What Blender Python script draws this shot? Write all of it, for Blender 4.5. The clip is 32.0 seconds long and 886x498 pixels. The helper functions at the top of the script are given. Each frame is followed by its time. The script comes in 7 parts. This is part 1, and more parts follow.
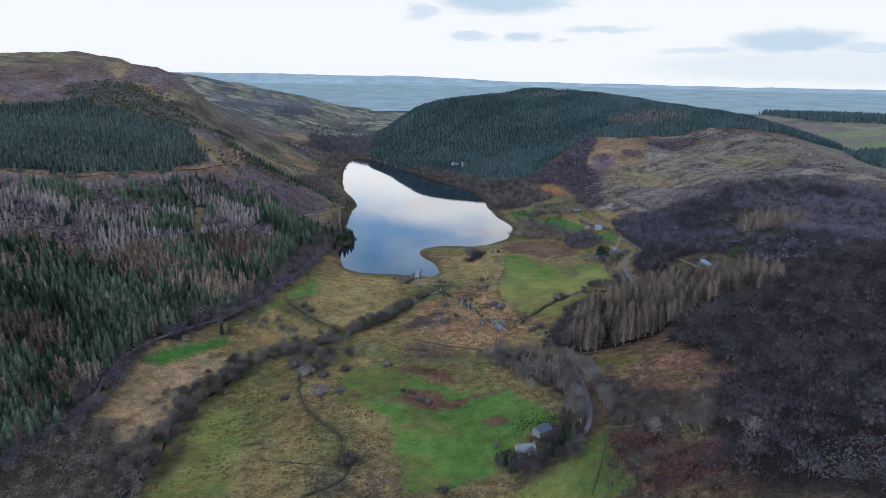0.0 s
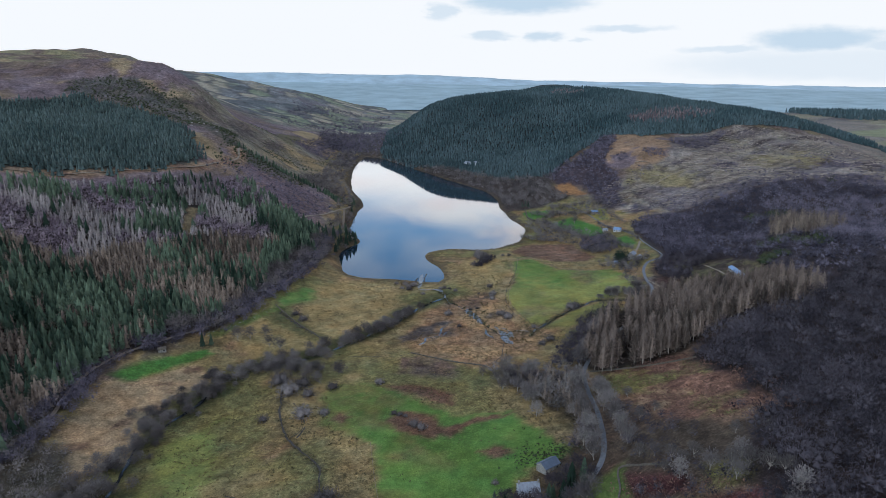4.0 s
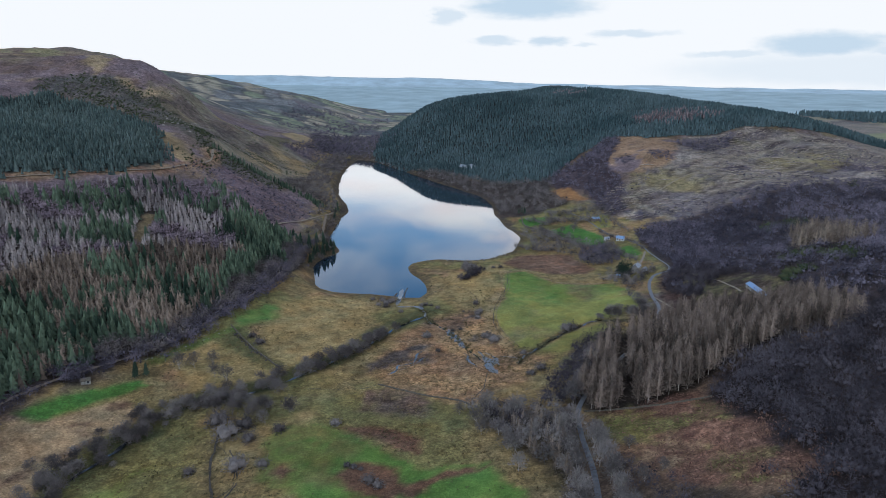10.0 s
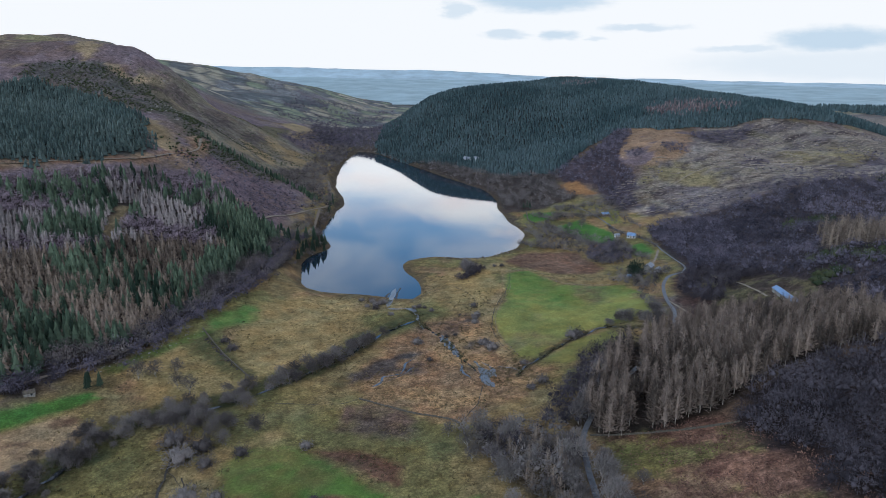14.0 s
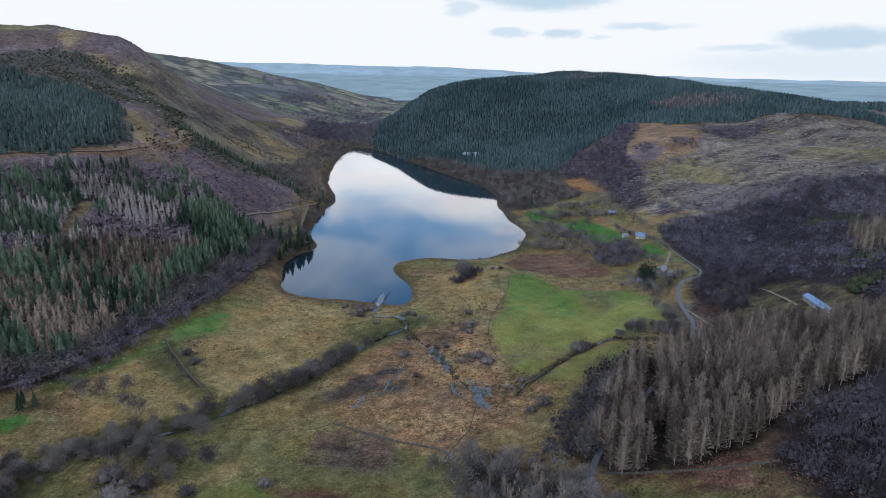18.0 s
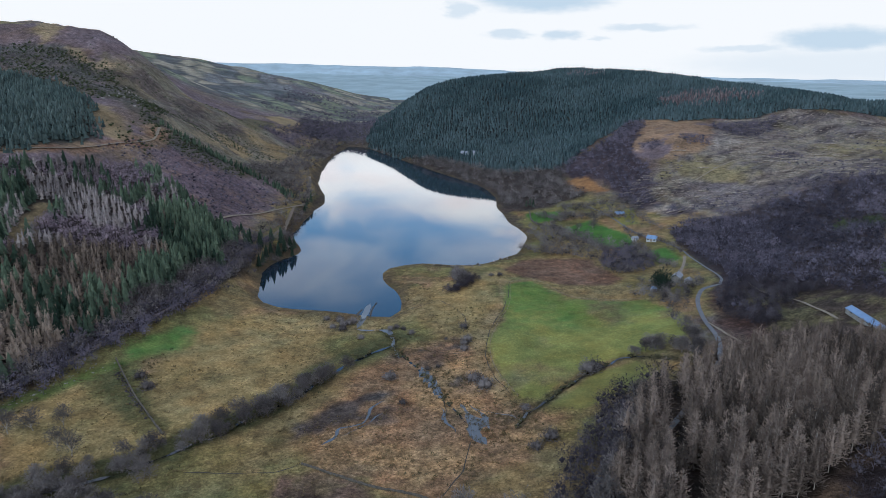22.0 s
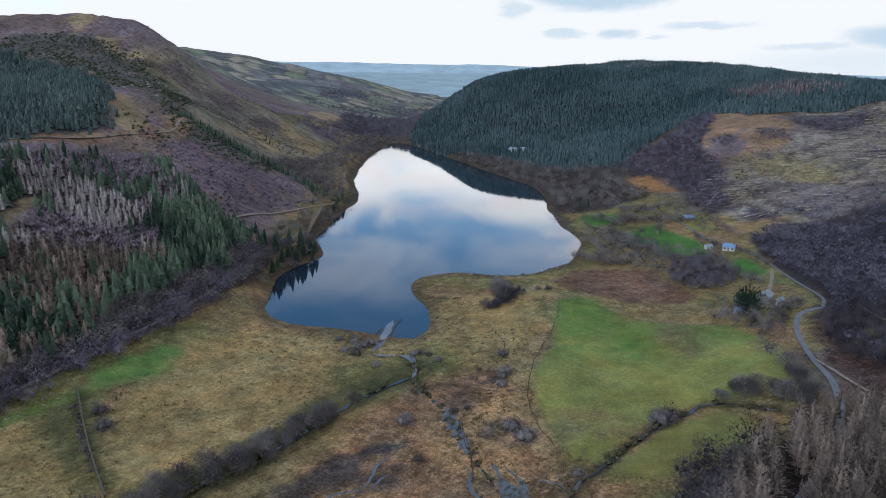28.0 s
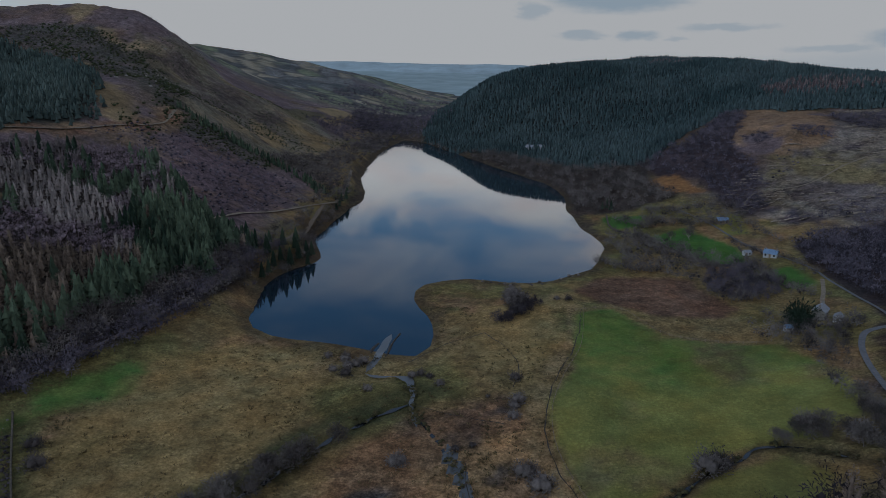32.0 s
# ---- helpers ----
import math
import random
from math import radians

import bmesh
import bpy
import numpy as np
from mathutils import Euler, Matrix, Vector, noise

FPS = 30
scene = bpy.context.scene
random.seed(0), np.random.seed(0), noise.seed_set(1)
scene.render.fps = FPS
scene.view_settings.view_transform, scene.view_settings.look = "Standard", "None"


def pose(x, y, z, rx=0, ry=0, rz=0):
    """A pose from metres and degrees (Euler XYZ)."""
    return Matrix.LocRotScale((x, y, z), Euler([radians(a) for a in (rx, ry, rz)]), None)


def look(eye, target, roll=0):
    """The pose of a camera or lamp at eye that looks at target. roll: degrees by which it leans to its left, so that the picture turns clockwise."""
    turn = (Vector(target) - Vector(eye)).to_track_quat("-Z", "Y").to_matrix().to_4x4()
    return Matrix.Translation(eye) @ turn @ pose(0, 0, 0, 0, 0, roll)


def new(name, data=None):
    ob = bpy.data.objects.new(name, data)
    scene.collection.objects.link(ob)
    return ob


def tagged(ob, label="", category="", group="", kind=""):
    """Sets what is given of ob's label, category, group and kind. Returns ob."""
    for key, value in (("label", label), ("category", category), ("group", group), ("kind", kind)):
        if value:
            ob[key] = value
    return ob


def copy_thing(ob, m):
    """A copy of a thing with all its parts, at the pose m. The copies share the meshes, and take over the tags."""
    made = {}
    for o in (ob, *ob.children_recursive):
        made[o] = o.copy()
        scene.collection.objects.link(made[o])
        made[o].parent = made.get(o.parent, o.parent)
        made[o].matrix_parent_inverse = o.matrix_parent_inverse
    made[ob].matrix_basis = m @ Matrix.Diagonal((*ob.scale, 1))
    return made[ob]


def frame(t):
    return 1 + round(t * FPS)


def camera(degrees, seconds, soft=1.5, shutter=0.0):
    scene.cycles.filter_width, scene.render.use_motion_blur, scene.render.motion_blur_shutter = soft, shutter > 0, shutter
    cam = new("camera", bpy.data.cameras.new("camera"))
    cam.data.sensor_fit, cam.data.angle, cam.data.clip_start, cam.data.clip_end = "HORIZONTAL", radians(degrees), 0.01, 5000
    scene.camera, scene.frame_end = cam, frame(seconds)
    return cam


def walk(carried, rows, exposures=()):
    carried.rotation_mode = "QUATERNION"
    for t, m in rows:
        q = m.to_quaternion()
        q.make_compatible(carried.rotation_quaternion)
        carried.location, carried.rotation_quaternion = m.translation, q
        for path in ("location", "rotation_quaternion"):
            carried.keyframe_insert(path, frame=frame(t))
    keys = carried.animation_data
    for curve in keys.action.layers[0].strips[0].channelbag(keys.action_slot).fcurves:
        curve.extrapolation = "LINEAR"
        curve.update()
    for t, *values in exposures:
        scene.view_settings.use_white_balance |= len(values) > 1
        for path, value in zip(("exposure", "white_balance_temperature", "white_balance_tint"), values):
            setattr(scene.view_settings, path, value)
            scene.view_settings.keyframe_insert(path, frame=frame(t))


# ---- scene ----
# seconds, eye x, y, z, heading to the left of +y, pitch, lean (degrees)
cam = camera(67.16, 32.0, soft=0.8)
ROWS = [
    (0, 0.00, 0.00, 190.00, 0.03, -15.73, 0.13),
    (1, 3.08, 10.09, 188.05, 0.10, -15.72, 0.08),
    (1.5, 4.57, 15.16, 187.05, 0.15, -15.71, 0.05),
    (2, 6.01, 20.24, 186.04, 0.76, -15.70, 0.02),
    (2.5, 7.42, 25.34, 185.02, 1.20, -15.69, -0.00),
    (3, 8.80, 30.46, 183.99, 1.49, -15.75, -0.03),
    (3.5, 10.13, 35.59, 182.94, 1.64, -15.74, -0.06),
    (5.5, 15.12, 56.27, 178.65, 1.83, -15.65, -0.16),
    (6, 16.28, 61.47, 177.55, 1.83, -15.59, -0.19),
    (7, 19.21, 70.90, 176.09, 1.82, -15.49, -0.16),
    (8, 22.00, 80.39, 174.60, 1.87, -15.42, -0.13),
    (9, 24.66, 89.92, 173.06, 1.94, -15.37, -0.09),
    (10, 27.19, 99.50, 171.49, 2.15, -15.36, -0.06),
    (11, 29.58, 109.12, 169.89, 2.42, -15.44, -0.03),
    (12, 31.33, 119.36, 167.50, 2.60, -15.61, 0.04),
    (13, 32.95, 129.65, 165.08, 2.74, -15.76, 0.10),
    (14, 34.44, 139.96, 162.63, 2.87, -15.86, 0.16),
    (14.5, 35.14, 145.14, 161.40, 2.91, -15.86, 0.20),
    (16.5, 37.66, 165.90, 156.40, 3.06, -15.98, 0.33),
    (17, 38.21, 171.11, 155.14, 3.08, -15.99, 0.36),
    (18, 38.99, 181.78, 152.75, 3.11, -16.01, 0.32),
    (19, 39.66, 192.46, 150.34, 3.10, -16.03, 0.29),
    (20, 40.22, 203.17, 147.92, 3.08, -15.99, 0.25),
    (21, 40.67, 213.90, 145.48, 3.09, -15.93, 0.21),
    (22, 41.02, 224.64, 143.03, 3.13, -15.88, 0.18),
    (23, 41.83, 235.47, 140.74, 3.21, -15.82, 0.10),
    (24, 42.54, 246.31, 138.45, 3.29, -15.73, 0.03),
    (24.5, 42.85, 251.74, 137.30, 3.33, -15.71, -0.01),
    (25, 43.15, 257.16, 136.15, 4.11, -15.69, -0.04),
    (25.5, 43.41, 262.59, 135.00, 5.77, -15.68, -0.08),
    (26, 43.66, 268.02, 133.84, 6.91, -15.75, -0.12),
    (26.5, 43.83, 273.17, 132.71, 7.45, -15.81, -0.12),
    (28.5, 44.29, 293.81, 128.17, 7.63, -15.87, -0.14),
    (29, 44.35, 298.97, 127.04, 7.65, -15.85, -0.15),
    (30, 44.41, 309.28, 124.77, 7.74, -15.87, -0.15),
    (31, 43.81, 319.40, 122.01, 7.92, -15.85, -0.07),
    (31.5, 43.49, 324.46, 120.64, 8.13, -15.80, -0.03),
    (32, 43.14, 329.51, 119.26, 9.02, -15.76, 0.01),
]


def flown(x, y, z, heading, pitch, lean):
    return pose(x, y, z, 90 + pitch, 0, heading) @ pose(0, 0, 0, 0, 0, lean)


walk(cam, [(row[0], flown(*row[1:])) for row in ROWS],
     exposures=[(t, stops - 0.50, 5280, 5) for t, stops in ((0, 0), (31.6, 0), (31.7, -0.13), (31.8, -0.38), (31.9, -0.8), (32.0, -1.25))])

# ---- world, sun ----
SUN_ELEVATION, SUN_HEADING = radians(24), radians(215)  # heading clockwise from +y


def node(tree, kind, **values):
    n = tree.nodes.new(kind)
    for key, value in values.items():
        n.inputs[key].default_value = value
    return n


def scaled_world(t, source, gain):
    n = t.nodes.new("ShaderNodeVectorMath")
    n.operation = "SCALE"
    t.links.new(source, n.inputs[0])
    t.links.new(gain, n.inputs["Scale"])
    return n.outputs[0]


def times_world(t, a, b):
    n = t.nodes.new("ShaderNodeMath")
    n.operation = "MULTIPLY"
    t.links.new(a, n.inputs[0])
    t.links.new(b, n.inputs[1])
    return n.outputs[0]


def open_sky(t, rise):
    """0 in the closed cloud at the horizon, 1 above it."""
    n = node(t, "ShaderNodeMapRange", **{"From Min": 0.09, "From Max": 0.13})
    t.links.new(rise, n.inputs["Value"])
    return n.outputs[0]


def frayed(t, where):
    """Directions shaken by fine noise, for ragged cloud edges."""
    n = node(t, "ShaderNodeTexNoise", Scale=26.0, Detail=5.0, Roughness=0.6)
    flat = t.nodes.new("ShaderNodeMapping")
    flat.inputs["Scale"].default_value = (1, 1, 3.0)
    t.links.new(where, flat.inputs["Vector"])
    t.links.new(flat.outputs[0], n.inputs["Vector"])
    mid = t.nodes.new("ShaderNodeVectorMath")
    mid.operation = "MULTIPLY_ADD"
    t.links.new(n.outputs["Color"], mid.inputs[0])
    mid.inputs[1].default_value, mid.inputs[2].default_value = (0.07, 0.07, 0.016), (-0.035, -0.035, -0.008)
    both = t.nodes.new("ShaderNodeVectorMath")
    both.operation = "ADD"
    t.links.new(where, both.inputs[0])
    t.links.new(mid.outputs[0], both.inputs[1])
    return both.outputs[0]


def build_world():
    world = bpy.data.worlds.new("sky")
    world.use_nodes = True
    scene.world = world
    t = world.node_tree
    t.nodes.clear()
    out, back = t.nodes.new("ShaderNodeOutputWorld"), t.nodes.new("ShaderNodeBackground")
    sky = t.nodes.new("ShaderNodeTexSky")
    sky.sky_type, sky.sun_disc = "NISHITA", False
    sky.sun_elevation, sky.sun_rotation = SUN_ELEVATION, SUN_HEADING
    sky.air_density, sky.dust_density, sky.ozone_density = 1.0, 0.6, 1.5
    blue = t.nodes.new("ShaderNodeVectorMath")
    blue.operation = "MULTIPLY"
    blue.inputs[1].default_value = SKY_GAIN
    t.links.new(sky.outputs[0], blue.inputs[0])
    # broken cloud deck, laid out on a plane far overhead
    coord, split = t.nodes.new("ShaderNodeTexCoord"), t.nodes.new("ShaderNodeSeparateXYZ")
    t.links.new(coord.outputs["Generated"], split.inputs[0])
    rise = t.nodes.new("ShaderNodeMath")
    rise.operation = "MAXIMUM"
    rise.inputs[1].default_value = 0.0
    t.links.new(split.outputs[2], rise.inputs[0])
    lift = t.nodes.new("ShaderNodeMath")
    lift.operation = "ADD"
    lift.inputs[1].default_value = 0.07
    t.links.new(rise.outputs[0], lift.inputs[0])
    flat = []
    for k in (0, 1):
        d = t.nodes.new("ShaderNodeMath")
        d.operation = "DIVIDE"
        t.links.new(split.outputs[k], d.inputs[0])
        t.links.new(lift.outputs[0], d.inputs[1])
        flat.append(d)
    plane = t.nodes.new("ShaderNodeCombineXYZ")
    t.links.new(flat[0].outputs[0], plane.inputs[0])
    t.links.new(flat[1].outputs[0], plane.inputs[1])
    plane.inputs[2].default_value = 3.1
    deck = node(t, "ShaderNodeTexNoise", Scale=1.15, Detail=7.0, Roughness=0.55, Distortion=0.5)
    t.links.new(plane.outputs[0], deck.inputs["Vector"])
    cover = t.nodes.new("ShaderNodeMapRange")
    cover.interpolation_type = "SMOOTHSTEP"
    cover.inputs["From Min"].default_value, cover.inputs["From Max"].default_value = 0.36, 0.66
    t.links.new(deck.outputs[0], cover.inputs["Value"])
    # down the valley the deck is thin and slate blue
    thin = node(t, "ShaderNodeMapRange", **{"From Min": 0.2, "From Max": 0.75, "To Min": 1.0, "To Max": 0.5})
    t.links.new(split.outputs[1], thin.inputs["Value"])
    t.links.new(thin.outputs[0], cover.inputs["To Max"])
    # a bright bank of cloud fills the sky over the horizon, with a torn upper edge that climbs to the east
    torn = node(t, "ShaderNodeTexNoise", Scale=5.5, Detail=7.0, Roughness=0.58, Distortion=0.4)
    squat = t.nodes.new("ShaderNodeMapping")
    squat.inputs["Scale"].default_value = (1, 1, 2.0)
    squat.inputs["Location"].default_value = (1.7, 0.4, 0.0)
    t.links.new(coord.outputs["Generated"], squat.inputs["Vector"])
    t.links.new(squat.outputs[0], torn.inputs["Vector"])
    shift = t.nodes.new("ShaderNodeMath")
    shift.operation = "MULTIPLY_ADD"
    shift.inputs[1].default_value, shift.inputs[2].default_value = 0.30, -0.15
    t.links.new(torn.outputs[0], shift.inputs[0])
    climb = t.nodes.new("ShaderNodeMath")
    climb.operation = "MULTIPLY_ADD"
    climb.inputs[1].default_value = -0.20
    t.links.new(split.outputs[0], climb.inputs[0])
    t.links.new(shift.outputs[0], climb.inputs[2])
    edge = t.nodes.new("ShaderNodeMath")
    edge.operation = "ADD"
    t.links.new(climb.outputs[0], edge.inputs[0])
    t.links.new(rise.outputs[0], edge.inputs[1])
    low = t.nodes.new("ShaderNodeMapRange")
    low.interpolation_type = "SMOOTHSTEP"
    low.inputs["From Min"].default_value, low.inputs["From Max"].default_value = 0.20, 0.32
    low.inputs["To Min"].default_value, low.inputs["To Max"].default_value = 1.0, 0.0
    t.links.new(edge.outputs[0], low.inputs["Value"])
    both = t.nodes.new("ShaderNodeMath")
    both.operation = "MAXIMUM"
    t.links.new(cover.outputs[0], both.inputs[0])
    t.links.new(low.outputs[0], both.inputs[1])
    # thick grey haze at the horizon, bright cloud over it, duller overhead; some of the cloud is warm
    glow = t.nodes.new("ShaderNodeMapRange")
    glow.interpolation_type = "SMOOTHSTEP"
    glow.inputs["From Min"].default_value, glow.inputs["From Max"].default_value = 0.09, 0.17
    # extra gain down the valley, put in to brighten the lake's reflection
    ahead = node(t, "ShaderNodeMapRange", **{"From Min": 0.45, "From Max": 0.9, "To Min": ZENITH_GAIN, "To Max": AHEAD_GAIN})
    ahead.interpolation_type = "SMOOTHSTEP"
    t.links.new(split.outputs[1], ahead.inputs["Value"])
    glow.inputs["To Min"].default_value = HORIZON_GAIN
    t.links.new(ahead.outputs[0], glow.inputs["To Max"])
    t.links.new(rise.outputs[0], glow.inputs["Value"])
    high = node(t, "ShaderNodeMapRange", **{"From Min": 0.2, "From Max": 0.5, "To Min": 1.0, "To Max": 0.75})
    high.interpolation_type = "SMOOTHSTEP"
    t.links.new(rise.outputs[0], high.inputs["Value"])
    warm = node(t, "ShaderNodeTexNoise", Scale=2.3, Detail=5.0, Roughness=0.6)
    t.links.new(plane.outputs[0], warm.inputs["Vector"])
    warmth = node(t, "ShaderNodeMapRange", **{"From Min": 0.47, "From Max": 0.66})
    t.links.new(warm.outputs[0], warmth.inputs["Value"])
    bright = t.nodes.new("ShaderNodeMix")
    bright.data_type = "RGBA"
    bright.inputs["A"].default_value, bright.inputs["B"].default_value = (*CLOUD_WHITE, 1), (*CLOUD_PEACH, 1)
    t.links.new(times_world(t, warmth.outputs[0], open_sky(t, rise.outputs[0])), bright.inputs["Factor"])
    # small grey clouds low over the horizon
    puffs = None
    for heading, height, wide, tall, depth in CLOUDS:
        c = (math.sin(heading) * math.cos(height), math.cos(heading) * math.cos(height), math.sin(height))
        place = t.nodes.new("ShaderNodeMapping")
        place.vector_type = "POINT"
        k = (1 / wide, 1 / wide, 1 / tall)
        place.inputs["Scale"].default_value = k
        place.inputs["Location"].default_value = (-c[0] * k[0], -c[1] * k[1], -c[2] * k[2])
        t.links.new(frayed(t, coord.outputs["Generated"]), place.inputs["Vector"])
        size = t.nodes.new("ShaderNodeVectorMath")
        size.operation = "LENGTH"
        t.links.new(place.outputs[0], size.inputs[0])
        puff = node(t, "ShaderNodeMapRange", **{"From Min": 1.15, "From Max": 0.45, "To Min": 0.0, "To Max": depth})
        puff.interpolation_type = "SMOOTHSTEP"
        t.links.new(size.outputs["Value"], puff.inputs["Value"])
        if puffs is None:
            puffs = puff.outputs[0]
        else:
            most = t.nodes.new("ShaderNodeMath")
            most.operation = "MAXIMUM"
            t.links.new(puffs, most.inputs[0])
            t.links.new(puff.outputs[0], most.inputs[1])
            puffs = most.outputs[0]
    cloud = t.nodes.new("ShaderNodeMix")
    cloud.data_type = "RGBA"
    cloud.inputs["B"].default_value = (*CLOUD_GREY, 1)
    t.links.new(puffs, cloud.inputs["Factor"])
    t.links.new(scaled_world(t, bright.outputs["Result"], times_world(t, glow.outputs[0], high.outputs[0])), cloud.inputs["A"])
    mix = t.nodes.new("ShaderNodeMix")
    mix.data_type = "RGBA"
    t.links.new(both.outputs[0], mix.inputs["Factor"])
    t.links.new(blue.outputs[0], mix.inputs["A"])
    t.links.new(cloud.outputs["Result"], mix.inputs["B"])
    t.links.new(mix.outputs["Result"], back.inputs["Color"])
    back.inputs["Strength"].default_value = 1.0
    t.links.new(back.outputs[0], out.inputs[0])


SKY_GAIN, HORIZON_GAIN, ZENITH_GAIN, AHEAD_GAIN = (0.262, 0.312, 0.333), 1.27, 1.95, 2.8
CLOUD_WHITE, CLOUD_PEACH, CLOUD_GREY = (1.18, 1.035, 0.895), (1.17, 0.945, 0.80), (0.72, 0.84, 0.90)
# heading, height, half width, half height (radians) and depth of the clouds in view
CLOUDS = ((0.0853, 0.0798, 0.097, 0.0197, 0.75), (-0.0317, 0.0678, 0.028, 0.0123, 0.45), (0.0343, 0.0345, 0.0378, 0.0074, 0.5), (0.1098, 0.033, 0.0345, 0.009, 0.6), (0.2236, 0.0431, 0.0609, 0.0058, 0.45), (0.1702, 0.0275, 0.0181, 0.0041, 0.35), (0.4578, 0.0257, 0.0806, 0.0173, 0.7), (0.3534, 0.0142, 0.0658, 0.0058, 0.4), (0.5458, 0.0174, 0.0576, 0.009, 0.45), (0.4971, -0.0056, 0.2467, 0.0247, 0.28))
build_world()
sun = bpy.data.lights.new("sun", "SUN")
sun.energy, sun.angle, sun.color = 1.8, radians(10), (1.0, 0.95, 0.89)
sun_lamp = new("sun", sun)
sun_lamp.matrix_world = look((math.sin(SUN_HEADING) * math.cos(SUN_ELEVATION) * 900, math.cos(SUN_HEADING) * math.cos(SUN_ELEVATION) * 900, math.sin(SUN_ELEVATION) * 900), (0, 0, 0))


# ---- materials ----
def mat(name):
    m = bpy.data.materials.new(name)
    m.use_nodes = True
    t = m.node_tree
    return m, t, t.nodes["Principled BSDF"]


def scaled(t, source, gain):
    n = t.nodes.new("ShaderNodeVectorMath")
    n.operation = "SCALE"
    t.links.new(source, n.inputs[0])
    t.links.new(gain, n.inputs["Scale"])
    return n.outputs[0]


def noise_range(t, where, scale, low, high, detail=4.0, rough=0.55, span=(0.3, 0.7)):
    n = node(t, "ShaderNodeTexNoise", Scale=scale, Detail=detail, Roughness=rough)
    t.links.new(where, n.inputs["Vector"])
    r = node(t, "ShaderNodeMapRange", **{"From Min": span[0], "From Max": span[1], "To Min": low, "To Max": high})
    t.links.new(n.outputs[0], r.inputs["Value"])
    return r.outputs[0]


def times(t, a, b):
    n = t.nodes.new("ShaderNodeMath")
    n.operation = "MULTIPLY"
    t.links.new(a, n.inputs[0])
    t.links.new(b, n.inputs[1])
    return n.outputs[0]


def bumped(t, p, where, scale, strength, distance, detail=4.0):
    n = node(t, "ShaderNodeTexNoise", Scale=scale, Detail=detail, Roughness=0.6)
    t.links.new(where, n.inputs["Vector"])
    b = node(t, "ShaderNodeBump", Strength=strength, Distance=distance)
    t.links.new(n.outputs[0], b.inputs["Height"])
    t.links.new(b.outputs[0], p.inputs["Normal"])


def plain(name, colour, rough=0.8, vary=0.25, scale=1.5, bump=0.0, metal=0.0, spec=0.3):
    """A surface of one colour with grain and broad stains."""
    m, t, p = mat(name)
    where = t.nodes.new("ShaderNodeTexCoord").outputs["Object"]
    tone = times(t, noise_range(t, where, scale, 1 - vary, 1 + vary), noise_range(t, where, scale * 9, 1 - vary * 0.6, 1 + vary * 0.6))
    base = t.nodes.new("ShaderNodeRGB")
    base.outputs[0].default_value = (*colour, 1)
    t.links.new(scaled(t, base.outputs[0], tone), p.inputs["Base Color"])
    p.inputs["Roughness"].default_value, p.inputs["Metallic"].default_value = rough, metal
    p.inputs["Specular IOR Level"].default_value = spec
    if bump:
        bumped(t, p, where, scale * 6, 0.6, bump)
    return m


def plant(name, colour, other, vary=0.25, spec=0.12):
    """Twigs, needles or leaves: each plant its own tone between two colours."""
    m, t, p = mat(name)
    tint = t.nodes.new("ShaderNodeAttribute")
    tint.attribute_name = "tint"
    mix = t.nodes.new("ShaderNodeMix")
    mix.data_type = "RGBA"
    mix.inputs["A"].default_value, mix.inputs["B"].default_value = (*colour, 1), (*other, 1)
    t.links.new(tint.outputs["Fac"], mix.inputs["Factor"])
    island = t.nodes.new("ShaderNodeNewGeometry").outputs["Random Per Island"]
    r = node(t, "ShaderNodeMapRange", **{"To Min": 1 - vary, "To Max": 1 + vary})
    t.links.new(island, r.inputs["Value"])
    t.links.new(scaled(t, mix.outputs["Result"], r.outputs[0]), p.inputs["Base Color"])
    p.inputs["Roughness"].default_value, p.inputs["Specular IOR Level"].default_value = 0.85, spec
    return m


